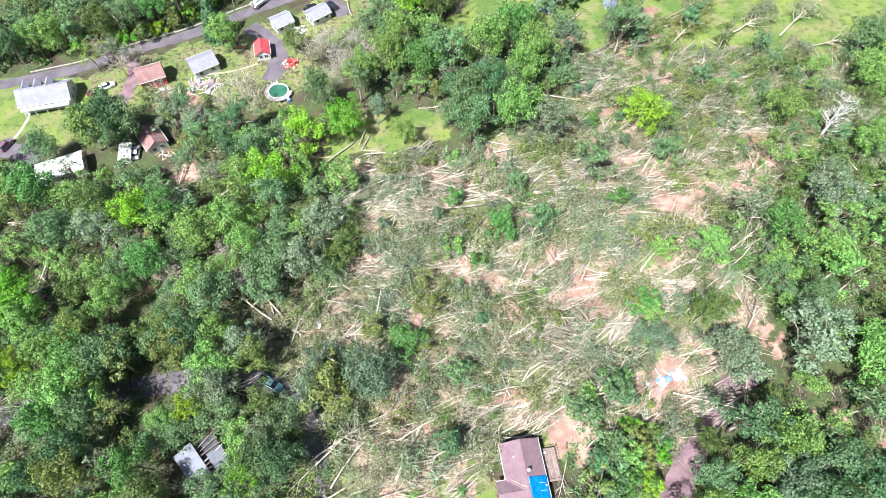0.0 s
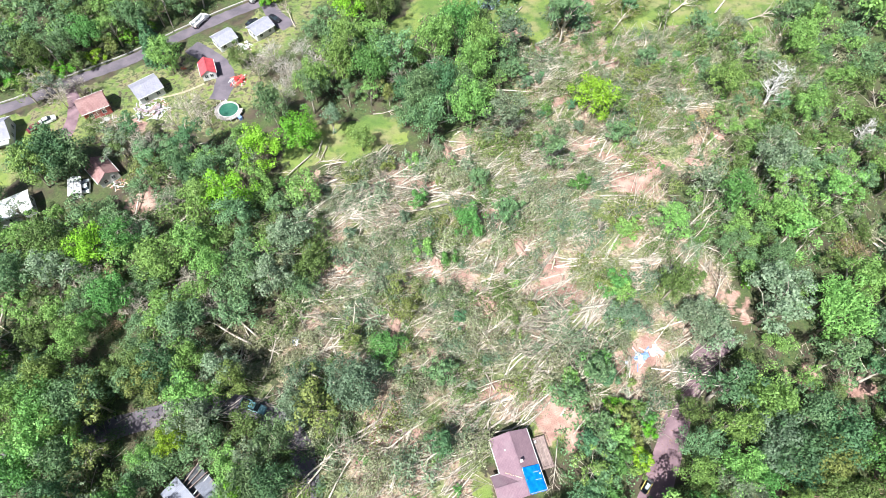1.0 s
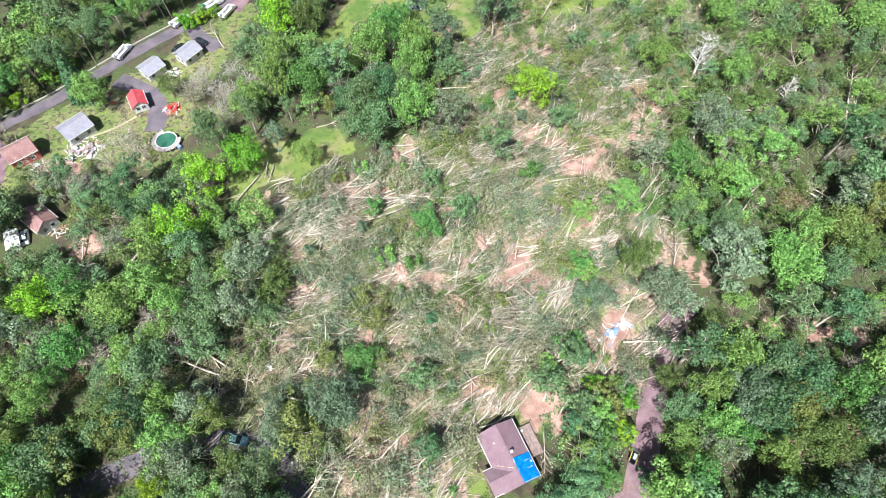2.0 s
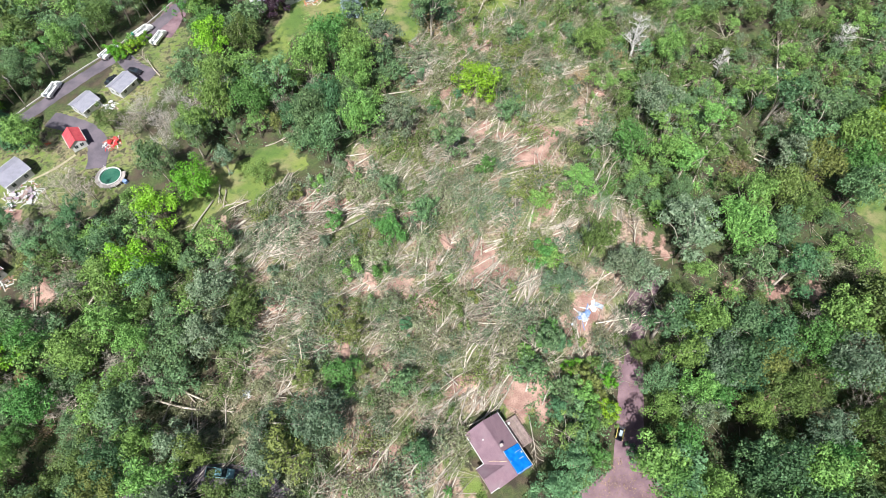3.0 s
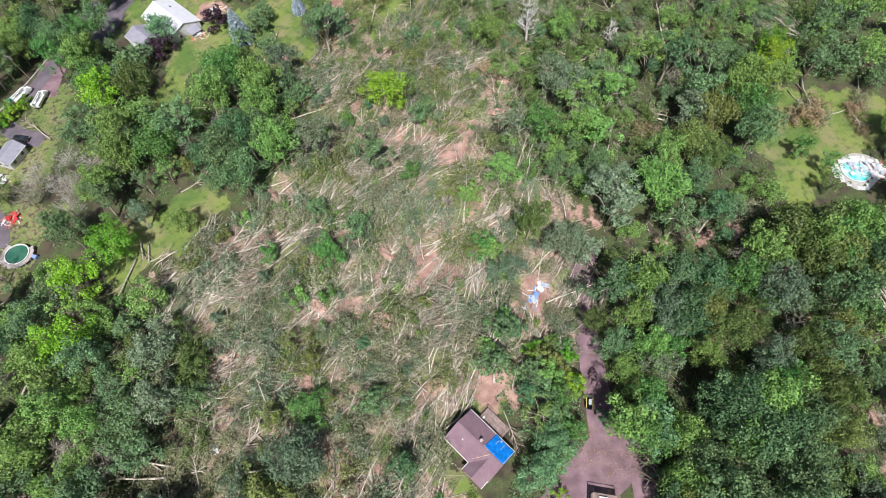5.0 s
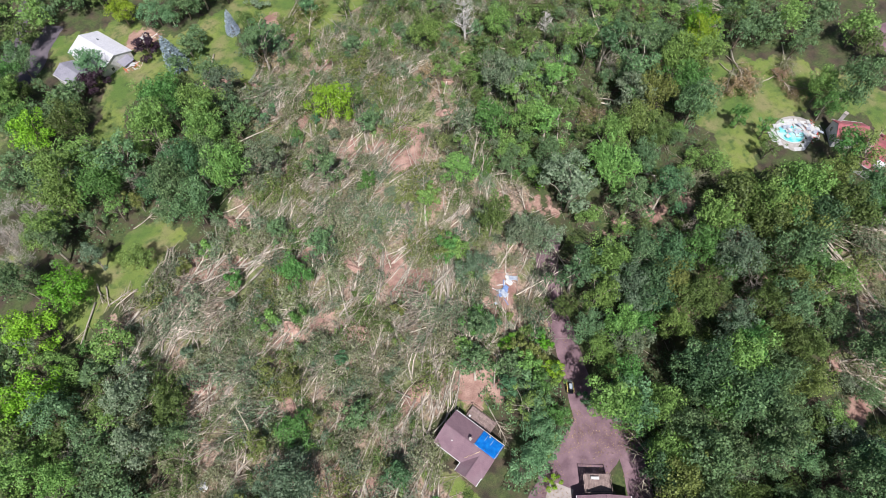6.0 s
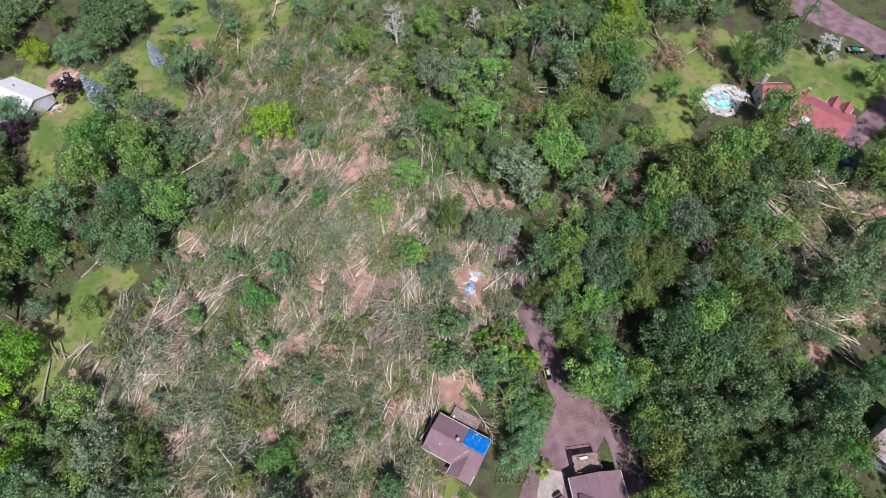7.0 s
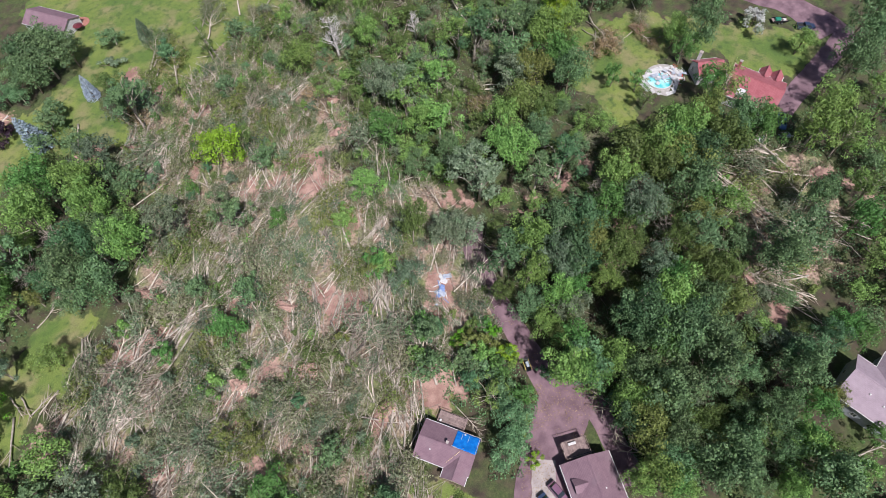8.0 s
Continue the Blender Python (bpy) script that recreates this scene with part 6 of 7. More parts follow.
def open_ground(x, y, margin=1.5):
    """Whether nothing but wood stands at a place: no lawn, road, house or planted tree."""
    if any(inside(p, x, y) for p in LAWNS):
        return False
    if any(math.hypot(x - a, y - b) < r for a, b, r in CLEAR):
        return False
    for line, w in ((ROAD_NORTH, 4.4), (ROAD_SOUTH, 3.6), (LANE, 4.0), (EAST_DRIVE, 5.5), (SHED_DRIVE, 5.0)):
        if from_line(line, x, y) < w:
            return False
    if inside([(46, 2), (36, 8), (13, 1), (2, -6), (8, -16), (30, -20), (42, -8)], x, y):
        return False
    return True


def scatter(poly, spacing, mixture, seed, size=(0.75, 1.15), near=1.0, single=None):
    """Fills a stretch of woodland with trees of a mixture, none nearer to another than it may stand."""
    rng = random.Random(seed)
    xs, ys = [p[0] for p in poly], [p[1] for p in poly]
    spots = []
    y = min(ys)
    while y < max(ys):
        x = min(xs)
        while x < max(xs):
            spots.append((x + rng.uniform(-0.42, 0.42) * spacing, y + rng.uniform(-0.42, 0.42) * spacing))
            x += spacing
        y += spacing
    rng.shuffle(spots)
    for x, y in spots:
        if not inside(poly, x, y) or not open_ground(x, y):
            continue
        if any(math.hypot(x - a, y - b) < near * r + 0.8 for a, b, r in PLANTED if abs(x - a) < 9 and abs(y - b) < 9):
            continue
        shape, tone = rng.choice(mixture)
        plant(shape, tone, x, y, SHAPES[shape][0] * 0.8 * rng.uniform(*size), single=single is None or bool(single and inside(single, x, y)))


RICH = [("oak", "dark"), ("oak", "mid"), ("oak", "dark"), ("maple", "mid"), ("maple", "dark"), ("ash", "dark"), ("oak", "olive"), ("maple", "blue")]
TORN = [("tatter", "mid"), ("tatter", "dark"), ("ash", "olive"), ("ash", "dark"), ("maple", "olive"), ("oak", "olive"), ("maple", "mid"), ("ash", "mid"), ("maple", "blue")]
YOUNG = [("sapling", "mid"), ("sapling", "dark"), ("sapling", "blue"), ("sapling", "olive"), ("sapling", "lime"), ("shrub", "mid"), ("shrub", "olive"), ("shrub", "dark")]
GROVE = [(-36, 146), (-15, 155), (3, 150), (17, 160), (31, 154), (39, 143), (35, 119), (27, 105), (17, 99), (5, 101), (-1, 112), (-14, 114), (-22, 116), (-18, 138)]
WEST_WOOD = [(-130, 96), (-104, 86), (-88, 88), (-72, 90), (-60, 102), (-54, 112), (-40, 113), (-34, 95), (-24, 84), (-31, 74), (-20, 69), (-28, 54), (-48, 51), (-50, 43), (-34, 38), (-24, 40), (-12, 33), (-21, 24), (-21, -4), (-80, -4), (-104, 30), (-128, 70)]
EAST_WOOD = [(54, 20), (60, 30), (70, 36), (79, 50), (92, 52), (116, 66), (132, 52), (124, 35), (109, 17), (109, 10), (124, 6), (129, -6), (122, -16), (104, -12), (94, -24), (80, -30), (76, -44), (62, -44), (44, -40), (33, -34), (27, -22), (36, -13), (44, -6), (46, 5)]
MID_WOOD = [(84, 84), (100, 95), (129, 92), (160, 88), (181, 58), (162, 42), (144, 44), (122, 34), (132, 52), (116, 66), (92, 52), (76, 48), (70, 60), (68, 72)]
NORTH_WOOD = [(-150, 122), (-123, 130), (-97, 141.5), (-80, 149), (-68, 157), (-55, 166), (-42, 173), (-30, 182), (-14, 197), (-30, 215), (-70, 195), (-110, 172), (-150, 150)]
SOUTH_EAST = [(120, -14), (126, -34), (108, -46), (92, -42), (76, -52), (90, -62), (130, -64), (150, -52), (160, -34), (140, -26)]
FAR_EAST = [(150, 40), (160, 30), (158, 6), (176, -6), (178, 20), (190, 50), (170, 60)]
FAR_NORTH = [(36, 170), (44, 150), (58, 146), (62, 160), (54, 190), (40, 200)]
LIGHT = [("ash", "mid"), ("ash", "olive"), ("tatter", "olive"), ("maple", "mid"), ("tatter", "mid"), ("ash", "dark"), ("maple", "olive"), ("ash", "mid"), ("tatter", "silver"), ("maple", "blue"), ("maple", "dark")]
TORN_EDGE = [(62, 69), (78, 84), (84, 100), (82, 124), (96, 150), (118, 132), (127, 110), (115, 93), (100, 70), (80, 50), (72, 50)]
scatter(GROVE, 5.4, RICH + TORN[:4], 1, (0.62, 1.0), single=[(-36, 146), (-22, 116), (17, 99), (27, 105), (10, 130)])
scatter(EAST_WOOD, 5.4, RICH[2:] + LIGHT[:6] + [("oak", "olive"), ("maple", "olive"), ("tatter", "olive")] + [("maple", "silver"), ("oak", "mid")], 2, (0.5, 0.8), 1.05, single=[])
DEEP = [("oak", "dark"), ("oak", "olive"), ("maple", "dark"), ("oak", "dark"), ("ash", "dark"), ("maple", "olive"), ("maple", "mid"), ("maple", "silver")]
scatter([(44, -9), (59, -7), (69, -20), (72, -31), (69, -41), (57, -40), (51, -52), (41, -49), (29, -26), (37, -18)], 4.0, DEEP, 18, (0.45, 0.7), 0.8, single=[])
scatter(WEST_WOOD, 5.3, RICH[:3] + LIGHT + [("maple", "dark"), ("tatter", "silver"), ("maple", "blue"), ("oak", "olive"), ("maple", "dark")], 3, (0.66, 1.1), single=[])
scatter(TORN_EDGE, 5.2, LIGHT, 17, (0.45, 0.85), 0.75, single=[])
scatter(MID_WOOD, 5.2, LIGHT, 4, (0.6, 0.95), single=[])
scatter(NORTH_WOOD, 5.6, RICH + [("tatter", "dark"), ("ash", "olive")], 5, (0.75, 1.1), single=[])
scatter(SOUTH_EAST, 6.0, RICH[1:] + TORN[:4], 6, (0.7, 1.0), single=[])
scatter([(-13, 176), (-17, 158), (-11, 150), (-1, 146), (3, 151), (9, 163), (0, 172), (-6, 180)], 5.2, RICH + [("maple", "mid")], 14, (0.7, 1.05), single=[])
scatter([(118, 133), (140, 140), (152, 122), (184, 92), (168, 72), (150, 86), (128, 95), (121, 112)], 5.8, RICH + TORN, 15, (0.7, 1.05), single=[])
scatter([(-8, 200), (-2, 192), (5, 197), (14, 200), (30, 194), (38, 200), (60, 214), (22, 232), (0, 226)], 6.0, RICH, 16, (0.8, 1.1), single=[])
scatter(FAR_EAST, 8.0, RICH, 7, (0.85, 1.2), single=[])
scatter(FAR_NORTH, 7.5, [("maple", "blue"), ("maple", "mid"), ("sapling", "silver"), ("sapling", "olive"), ("maple", "olive")], 8, (0.8, 1.1))
scatter(BLOWDOWN, 11.0, [("sapling", "olive"), ("sapling", "silver"), ("shrub", "olive"), ("shrub", "mid"), ("tatter", "olive"), ("sapling", "silver"), ("sapling", "mid")], 9, (0.5, 1.0), 0.8)
scatter(BLOWDOWN_EAST, 7.0, YOUNG, 10, (0.5, 0.9))
scatter([(29, 16), (36, 27), (46, 22), (44, 14), (38, 12), (33, 12)], 3.2, YOUNG[:5], 11, (0.7, 1.1), 0.6)
scatter([(-150, 125), (-123, 131), (-97, 142), (-80, 149.5), (-68, 157.5), (-56, 166), (-60, 172), (-100, 150), (-150, 134)], 4.0, YOUNG[3:], 13, (0.8, 1.2), 0.5, single=[])
scatter([(60, 150), (80, 170), (120, 150), (118, 132), (96, 146), (70, 146)], 11, YOUNG, 12, (0.5, 1.0))


scatter([(36, 104), (36, 131), (70, 150), (96, 150), (118, 132), (127, 110), (115, 93), (95, 97), (66, 92)], 7.0, [("sapling", "mid"), ("sapling", "olive"), ("shrub", "mid"), ("sapling", "blue"), ("shrub", "olive"), ("ash", "olive")], 19, (0.5, 0.95), 0.85)


def far_woods():
    """The wood all round and in depth, past what the hillside shows singly: one thing with a crown mesh for each tone."""
    rng = np.random.default_rng(40)
    hull = [(-132, 100), (-150, 150), (-108, 172), (-30, 217), (-2, 203), (20, 215), (80, 215), (150, 178), (136, 140), (165, 90), (185, 60), (200, 20), (200, -45), (150, -55), (120, -68), (50, -64), (30, -42), (0, -20), (-80, -6), (-106, 30)]
    for x in np.arange(-180, 250, 12.5):
        for y in np.arange(-105, 270, 12.5):
            px, py = x + rng.uniform(-4, 4), y + rng.uniform(-4, 4)
            if inside(hull, px, py) or not open_ground(px, py) or math.hypot(px - 25, py - 75) > 180:
                continue
            k = rng.uniform(0.85, 1.2)
            plant_joined("oak", ("dark", "mid", "olive")[rng.integers(3)], rng.integers(3), place(px, py, rng.uniform(0, 360)) @ Matrix.Diagonal((k, k, k, 1)), 0.09, 3.0)
    ob = new("woodland")
    tagged(ob, "unbroken green broadleaf wood covering the hillside all round", "trees", kind="stuff")
    for tone, (crowns, stems) in JOINED.items():
        v = np.concatenate(crowns)
        part("crowns", (v.tolist(), np.arange(len(v)).reshape(-1, 3).tolist()), LEAF[tone], ob)
        part("trunks", joined(stems[::3]), M["bark"], ob)


far_woods()

# ---- fallen trees, logs and storm litter ----
def fallen_parts(rng, length, r, crown):
    """A felled tree lying along x: trunk, broken branches and the flattened crown's leaves."""
    pts = np.array([(0, 0, 0.45), (0.3 * length, rng.normal(0, 0.15), 0.65), (0.65 * length, rng.normal(0, 0.3), 1.2), (length, rng.normal(0, 0.5), 1.6)])
    trunk = tube(pts, r * np.array([1.0, 0.85, 0.6, 0.2]), 7)
    br, tips = [], []
    for i in range(crown):
        s = rng.uniform(0.42, 1.0)
        p = np.array([np.interp(s * length, pts[:, 0], pts[:, k]) for k in range(3)])
        side = rng.choice([-1, 1])
        ln = rng.uniform(1.4, 5.2) * (1.2 - 0.5 * s)
        a = rng.uniform(0.25, 0.95)
        e = p + [ln * math.cos(a), side * ln * math.sin(a), rng.uniform(-1.0, 2.2)]
        e[2] = max(e[2], 0.12)
        mid = 0.5 * (p + e) + rng.normal(0, 0.22, 3)
        mid[2] = max(mid[2], 0.15)
        br.append(tube([p, mid, e], r * np.array([0.5, 0.34, 0.12]), 3))
        tips += [mid, e, 0.5 * (mid + e)]
        for k in range(2):
            q = mid + (e - mid) * rng.uniform(0, 0.9)
            q2 = q + rng.normal(0, 0.7, 3) * [1, 1, 0.35]
            q2[2] = max(q2[2], 0.08)
            br.append(tube([q, q2], [0.045, 0.02], 3))
            tips.append(q2)
    return trunk, joined(br), np.array(tips)


FALLEN = {}


def root_plate_part(parent, rng, r=1.9):
    """The torn-up disc of roots and soil at the foot of a felled tree."""
    bm = bmesh.new()
    bmesh.ops.create_icosphere(bm, subdivisions=3, radius=1.0)
    off = rng.uniform(0, 50)
    for v in bm.verts:
        k = 1 + 0.4 * noise.noise(v.co * 1.7 + Vector((off, 0, 0))) + 0.25 * noise.noise(v.co * 5 + Vector((off, 3, 0)))
        v.co = Vector((v.co.x * 0.75 * k, v.co.y * r * k, v.co.z * r * 0.75 * k))
    bm.transform(Matrix.Translation((-0.5, 0, 0.35)) @ Matrix.Rotation(radians(-50), 4, "Y"))
    p = part("root_plate", bm, M["soil"], parent, "torn-up disc of reddish soil and roots")
    out = []
    for i in range(7):
        a = rng.uniform(0, 6.28)
        e = np.array([-0.3 - rng.uniform(0, 0.5), 1.25 * r * math.cos(a), 0.35 * r + 0.9 * r * math.sin(a)])
        e[2] = max(e[2], 0.1)
        out.append(tube([(0, 0, 0.45 * r), 0.6 * e + [0, 0, 0.1], e], [0.08, 0.05, 0.02], 4))
    part("root", joined(out), M["bark"], p)


def fell(x, y, angle, tone="wilt", length=11.0, root=False, bare=False):
    """Lays a felled tree with its foot at x, y, pointing along angle; the copies of a kind share their meshes."""
    variant = pick.randrange(3)
    key = (tone, root, bare, variant)
    m = place(x, y, angle) @ pose(0, 0, 0, pick.uniform(-8, 8), pick.uniform(-2, 1)) @ Matrix.Diagonal((length / 11, length / 11 * pick.uniform(0.85, 1.15), length / 11, 1))
    if key in FALLEN:
        return copy_thing(FALLEN[key], m @ unscaled(FALLEN[key]))
    rng = np.random.default_rng(hash_of(tone) + 5 * variant + 100 * root + 50 * bare)
    trunk, branches, tips = fallen_parts(rng, 11.0, 0.17, 15 if bare else 15)
    words = "felled pale trunk with broken bare branches on the ground" if bare else f"uprooted tree with {TONE[tone]} leaves lying flat" if root else f"felled tree with {TONE[tone]} leaves lying on the slope"
    t = FALLEN[key] = thing("fallen_tree", Matrix(), words, "fallen tree", "felled trees")
    part("trunk", trunk, M["bark_pale"], t, smooth=True)
    part("broken_crown", branches, M["twig"], t)
    if not bare:
        n = 1050
        off = rng.normal(0, 0.48, (n, 3)) * [1, 1, 0.7]
        at = tips[rng.integers(len(tips), size=n)] + off
        at[:, 2] = np.maximum(at[:, 2], 0.12)
        lv = leaves_mesh(rng, at, off + [0, 0, 0.4], 0.34, 0.35)
        part("foliage", (lv[0].tolist(), lv[1].tolist()), LEAF[tone], t)
    if root:
        root_plate_part(t, rng)
    t.matrix_world = m
    return t


def log(x, y, x2, y2, r=0.24, up=0.3):
    """A bare pale trunk lying from its thick end to its thin end."""
    d, n = math.hypot(x2 - x, y2 - y), 6
    rng = random.Random(int(31 * x + 17 * y))
    pts = [(x + (x2 - x) * i / n + rng.uniform(-0.1, 0.1), y + (y2 - y) * i / n + rng.uniform(-0.1, 0.1), land(x + (x2 - x) * i / n, y + (y2 - y) * i / n) + up + 0.35 * r * i) for i in range(n + 1)]
    t = tagged(new("log"), "long bare pale trunk lying across the debris", "log", "bare logs")
    o = Vector(pts[0])
    t.location = o
    part("trunk", tube([Vector(p) - o for p in pts], [0.72 * r * (1 - 0.55 * i / n) for i in range(n + 1)], 8), M["bark_pale"], t, smooth=True)
    rb = np.random.default_rng(rng.randrange(999))
    out = []
    for i in range(5):
        k = rb.uniform(0.4, 0.98)
        p = np.array([x - o.x + (x2 - x) * k, y - o.y + (y2 - y) * k, pts[int(k * n)][2] - o.z])
        a = math.atan2(y2 - y, x2 - x) + rb.choice([-1, 1]) * rb.uniform(0.3, 0.8)
        ln = rb.uniform(1.2, 3.4)
        out.append(tube([p, p + [ln * math.cos(a), ln * math.sin(a), rb.uniform(-0.1, 0.5)]], [0.09, 0.03], 5))
    part("broken_crown", joined(out), M["twig"], t)


def fall_angle(x, y):
    """The way the wind laid the trees: eastward in the north-west, turning northward to the south-east."""
    return 8 + 0.42 * (x + 10) * (1 if x > -10 else 0) * (0.6 if y > 80 else 1.0) + 0.45 * max(0.0, 62 - y)


log(-8.4, 79.6, -0.3, 74.1, 0.32)
log(-14.4, 72.8, -0.9, 72.0, 0.36)
log(-2.8, 85.1, 2.9, 89.3, 0.28)
log(-3.0, 82.0, 10.4, 85.0, 0.37)
log(4.9, 80.5, 13.1, 82.6, 0.30)
log(-7.7, 75.2, 5.4, 75.7, 0.36)
log(28.6, 94.0, 19.8, 87.8, 0.33)
log(-23.9, 100.6, -32.1, 91.8, 0.34)
log(-3.2, 100.9, -8.8, 94.1, 0.31)
log(-15.0, 96.7, -20.7, 96.0, 0.27)
log(-20.1, 102.7, -22.0, 96.8, 0.27)
log(-22.6, 91.6, -25.8, 82.8, 0.31)
log(-19.9, 84.8, -18.0, 88.8, 0.25)
log(-4.4, 63.3, 1.2, 66.2, 0.28)
log(-3.0, 29.6, -9.3, 15.0, 0.37)
log(-4.1, 26.8, -15.8, 15.0, 0.37)
log(11.9, 29.5, 3.7, 25.7, 0.31)
log(13.8, 29.3, 6.3, 23.3, 0.31)
log(17.6, 27.1, 4.9, 20.2, 0.37)
log(37.9, 95.9, 25.5, 90.4, 0.36)
log(46.5, 114.3, 37.8, 107.0, 0.34)
log(47.3, 90.1, 53.7, 85.5, 0.29)
log(48.1, 86.5, 57.4, 90.0, 0.32)
log(51.4, 81.1, 60.2, 82.8, 0.31)
log(47.9, 76.9, 57.2, 75.1, 0.31)
log(40.5, 48.9, 23.5, 34.9, 0.37)
log(38.2, 49.6, 23.4, 39.9, 0.37)
log(38.7, 44.9, 26.6, 36.1, 0.37)
log(27.3, 53.2, 18.7, 41.2, 0.37)
log(59.8, 57.2, 45.6, 56.6, 0.37)
log(90.2, 149.7, 79.5, 127.2, 0.37)
log(90.2, 124.7, 82.3, 119.1, 0.32)
log(77.7, 107.4, 66.5, 98.4, 0.37)
log(90.7, 77.2, 85.4, 71.5, 0.29)
log(97.5, 77.2, 88.6, 69.1, 0.34)
log(67.8, 142.3, 58.4, 137.4, 0.33)
log(69.6, 134.7, 60.0, 127.6, 0.34)
log(-9.1, 81.0, -1.0, 75.0, 0.32)
log(-9.3, 73.8, -1.7, 72.6, 0.29)
log(2.3, 84.1, 10.5, 86.5, 0.30)
log(5.0, 81.1, 12.5, 83.3, 0.29)
log(-3.2, 86.3, 6.3, 89.9, 0.32)
log(-10.7, 97.5, -6.7, 98.9, 0.25)
log(-4.0, 67.7, 1.7, 69.2, 0.27)
log(-21.8, 97.6, -16.1, 97.2, 0.27)
log(-21.3, 104.9, -22.7, 98.7, 0.28)
log(33.4, 62.4, 23.6, 53.3, 0.36)
log(30.2, 48.9, 16.6, 38.8, 0.37)
log(110.2, -9.6, 99.8, -29.3, 0.37)
log(83.3, -29.4, 83.7, -41.2, 0.34)
log(81.3, -28.7, 80.8, -40.9, 0.35)
log(90.8, -28.4, 84.3, -35.1, 0.31)
log(49.8, -52.1, 57.4, -59.2, 0.32)
log(44.1, 98.5, 48.1, 100.9, 0.26)
log(42.5, 113.7, 36.4, 107.4, 0.30)
log(46.7, 109.6, 41.7, 101.3, 0.32)
log(92.5, 121.0, 77.0, 104.8, 0.37)
log(49.3, 84.7, 40.7, 82.6, 0.31)
log(54.0, 83.6, 63.0, 82.7, 0.31)
log(59.8, 57.3, 46.6, 57.3, 0.36)
log(69.6, 53.9, 76.1, 59.5, 0.30)
log(43.3, 35.0, 37.9, 20.3, 0.37)
log(40.4, 28.2, 37.1, 17.1, 0.34)
log(63.6, 36.1, 60.2, 27.8, 0.31)
log(75.7, 97.4, 64.8, 93.7, 0.34)
log(103.3, 65.4, 88.0, 54.2, 0.37)
log(33.4, 91.4, 21.6, 87.6, 0.35)
log(26.6, 91.1, 34.3, 96.5, 0.31)
log(66.0, 114.3, 69.3, 126.9, 0.36)
log(42.8, 152.8, 34.9, 143.7, 0.34)
log(88.1, 47.8, 80.0, 42.6, 0.31)
log(100.6, 13.9, 93.9, -3.1, 0.37)
log(85.7, 1.7, 94.0, 6.2, 0.31)
fell(4.4, 61.9, 200, "silver", 14.0, True)
fell(14.4, 50.3, 215, "wilt", 14.0, True)
fell(15.7, 30.4, 230, "wilt", 14.0, True)
fell(4.4, 40.2, 0, "wilt", 14.0, True)
fell(-25.1, 89.1, 10, "olive", 14.0, True)
fell(83.7, 93.4, 40, "brown", 14.0, True)
fell(82.9, -26.8, -35, "olive", 14.0, True)
fell(-16.7, 65.9, 20, "wilt", 14.0, True)
fell(-21.9, 89.3, 15, "wilt", 14.0, True)
fell(75.4, 84.3, 60, "brown", 14.0, True)
fell(44.1, 132.3, 30, "brown", 14.0, True)
fell(12.6, 96.0, 10, "olive", 14.0, True)
fell(-7.1, 112.6, 0, "silver", 9.0, False, True)
log(14.2, 30.6, 4.7, 26.3, 0.34)
log(14.0, 29.1, 7.0, 23.2, 0.30)
log(27.6, 47.5, 16.5, 37.9, 0.30)
log(37.7, 18.0, 43.2, 34.5, 0.34)
log(43.0, 34.9, 37.5, 19.5, 0.34)
log(28.0, 117.4, 42.4, 113.5, 0.30)
log(19.9, 109.0, 31.4, 103.4, 0.26)
log(-3.9, 101.1, -12.3, 92.0, 0.36)
log(32.5, 62.2, 22.3, 52.8, 0.30)
log(29.4, 48.3, 16.7, 38.8, 0.28)
log(-0.3, 67.4, -3.9, 65.1, 0.34)
log(-2.7, 29.6, -9.2, 14.0, 0.36)

log(109.3, -9.7, 99.0, -28.2, 0.30)
log(117.5, -13.7, 108.4, -26.6, 0.26)
log(83.1, -29.0, 82.2, -39.7, 0.30)
log(81.6, -28.8, 77.8, -45.9, 0.28)
log(85.4, -33.9, 84.2, -40.7, 0.28)
log(91.3, -26.9, 85.5, -33.0, 0.22)
log(103.6, -48.1, 99.9, -52.9, 0.30)
log(15.3, 37.4, 29.8, 48.8, 0.26)
log(27.3, 56.0, 33.4, 62.9, 0.28)
log(32.4, 49.9, 38.6, 52.7, 0.28)
log(28.8, 47.9, 33.6, 51.6, 0.22)
log(95.9, 5.0, 87.0, -2.5, 0.24)
log(93.0, 0.3, 90.2, -5.0, 0.22)
log(37.5, 108.5, 43.1, 113.6, 0.26)
log(45.2, 104.5, 52.8, 115.2, 0.24)
log(40.8, 102.4, 44.6, 103.3, 0.24)
log(40.9, 118.2, 41.2, 123.2, 0.22)
log(78.5, 107.6, 68.8, 97.0, 0.22)
log(48.5, 57.7, 59.9, 57.9, 0.26)
log(10.0, 62.3, 20.7, 56.7, 0.20)
log(85.8, 75.2, 90.5, 78.1, 0.20)
log(88.9, 69.4, 98.9, 80.4, 0.20)
log(-8.0, 81.6, 4.8, 78.5, 0.26)
log(-16.2, 73.7, -0.8, 71.5, 0.26)
log(5.8, 80.9, 13.0, 81.2, 0.22)
log(-5.9, 95.7, -2.6, 100.4, 0.32)
log(-9.5, 96.1, -6.1, 96.6, 0.30)
log(-12.6, 25.8, -8.7, 32.1, 0.30)
log(44.3, 51.9, 40.8, 45.8, 0.24)
log(67.9, 98.3, 79.2, 108.0, 0.26)
log(86.9, 113.4, 93.1, 121.8, 0.22)
log(86.7, 71.5, 90.9, 78.7, 0.22)
log(89.0, 68.3, 99.2, 78.7, 0.20)
log(65.7, 60.7, 71.6, 56.8, 0.20)
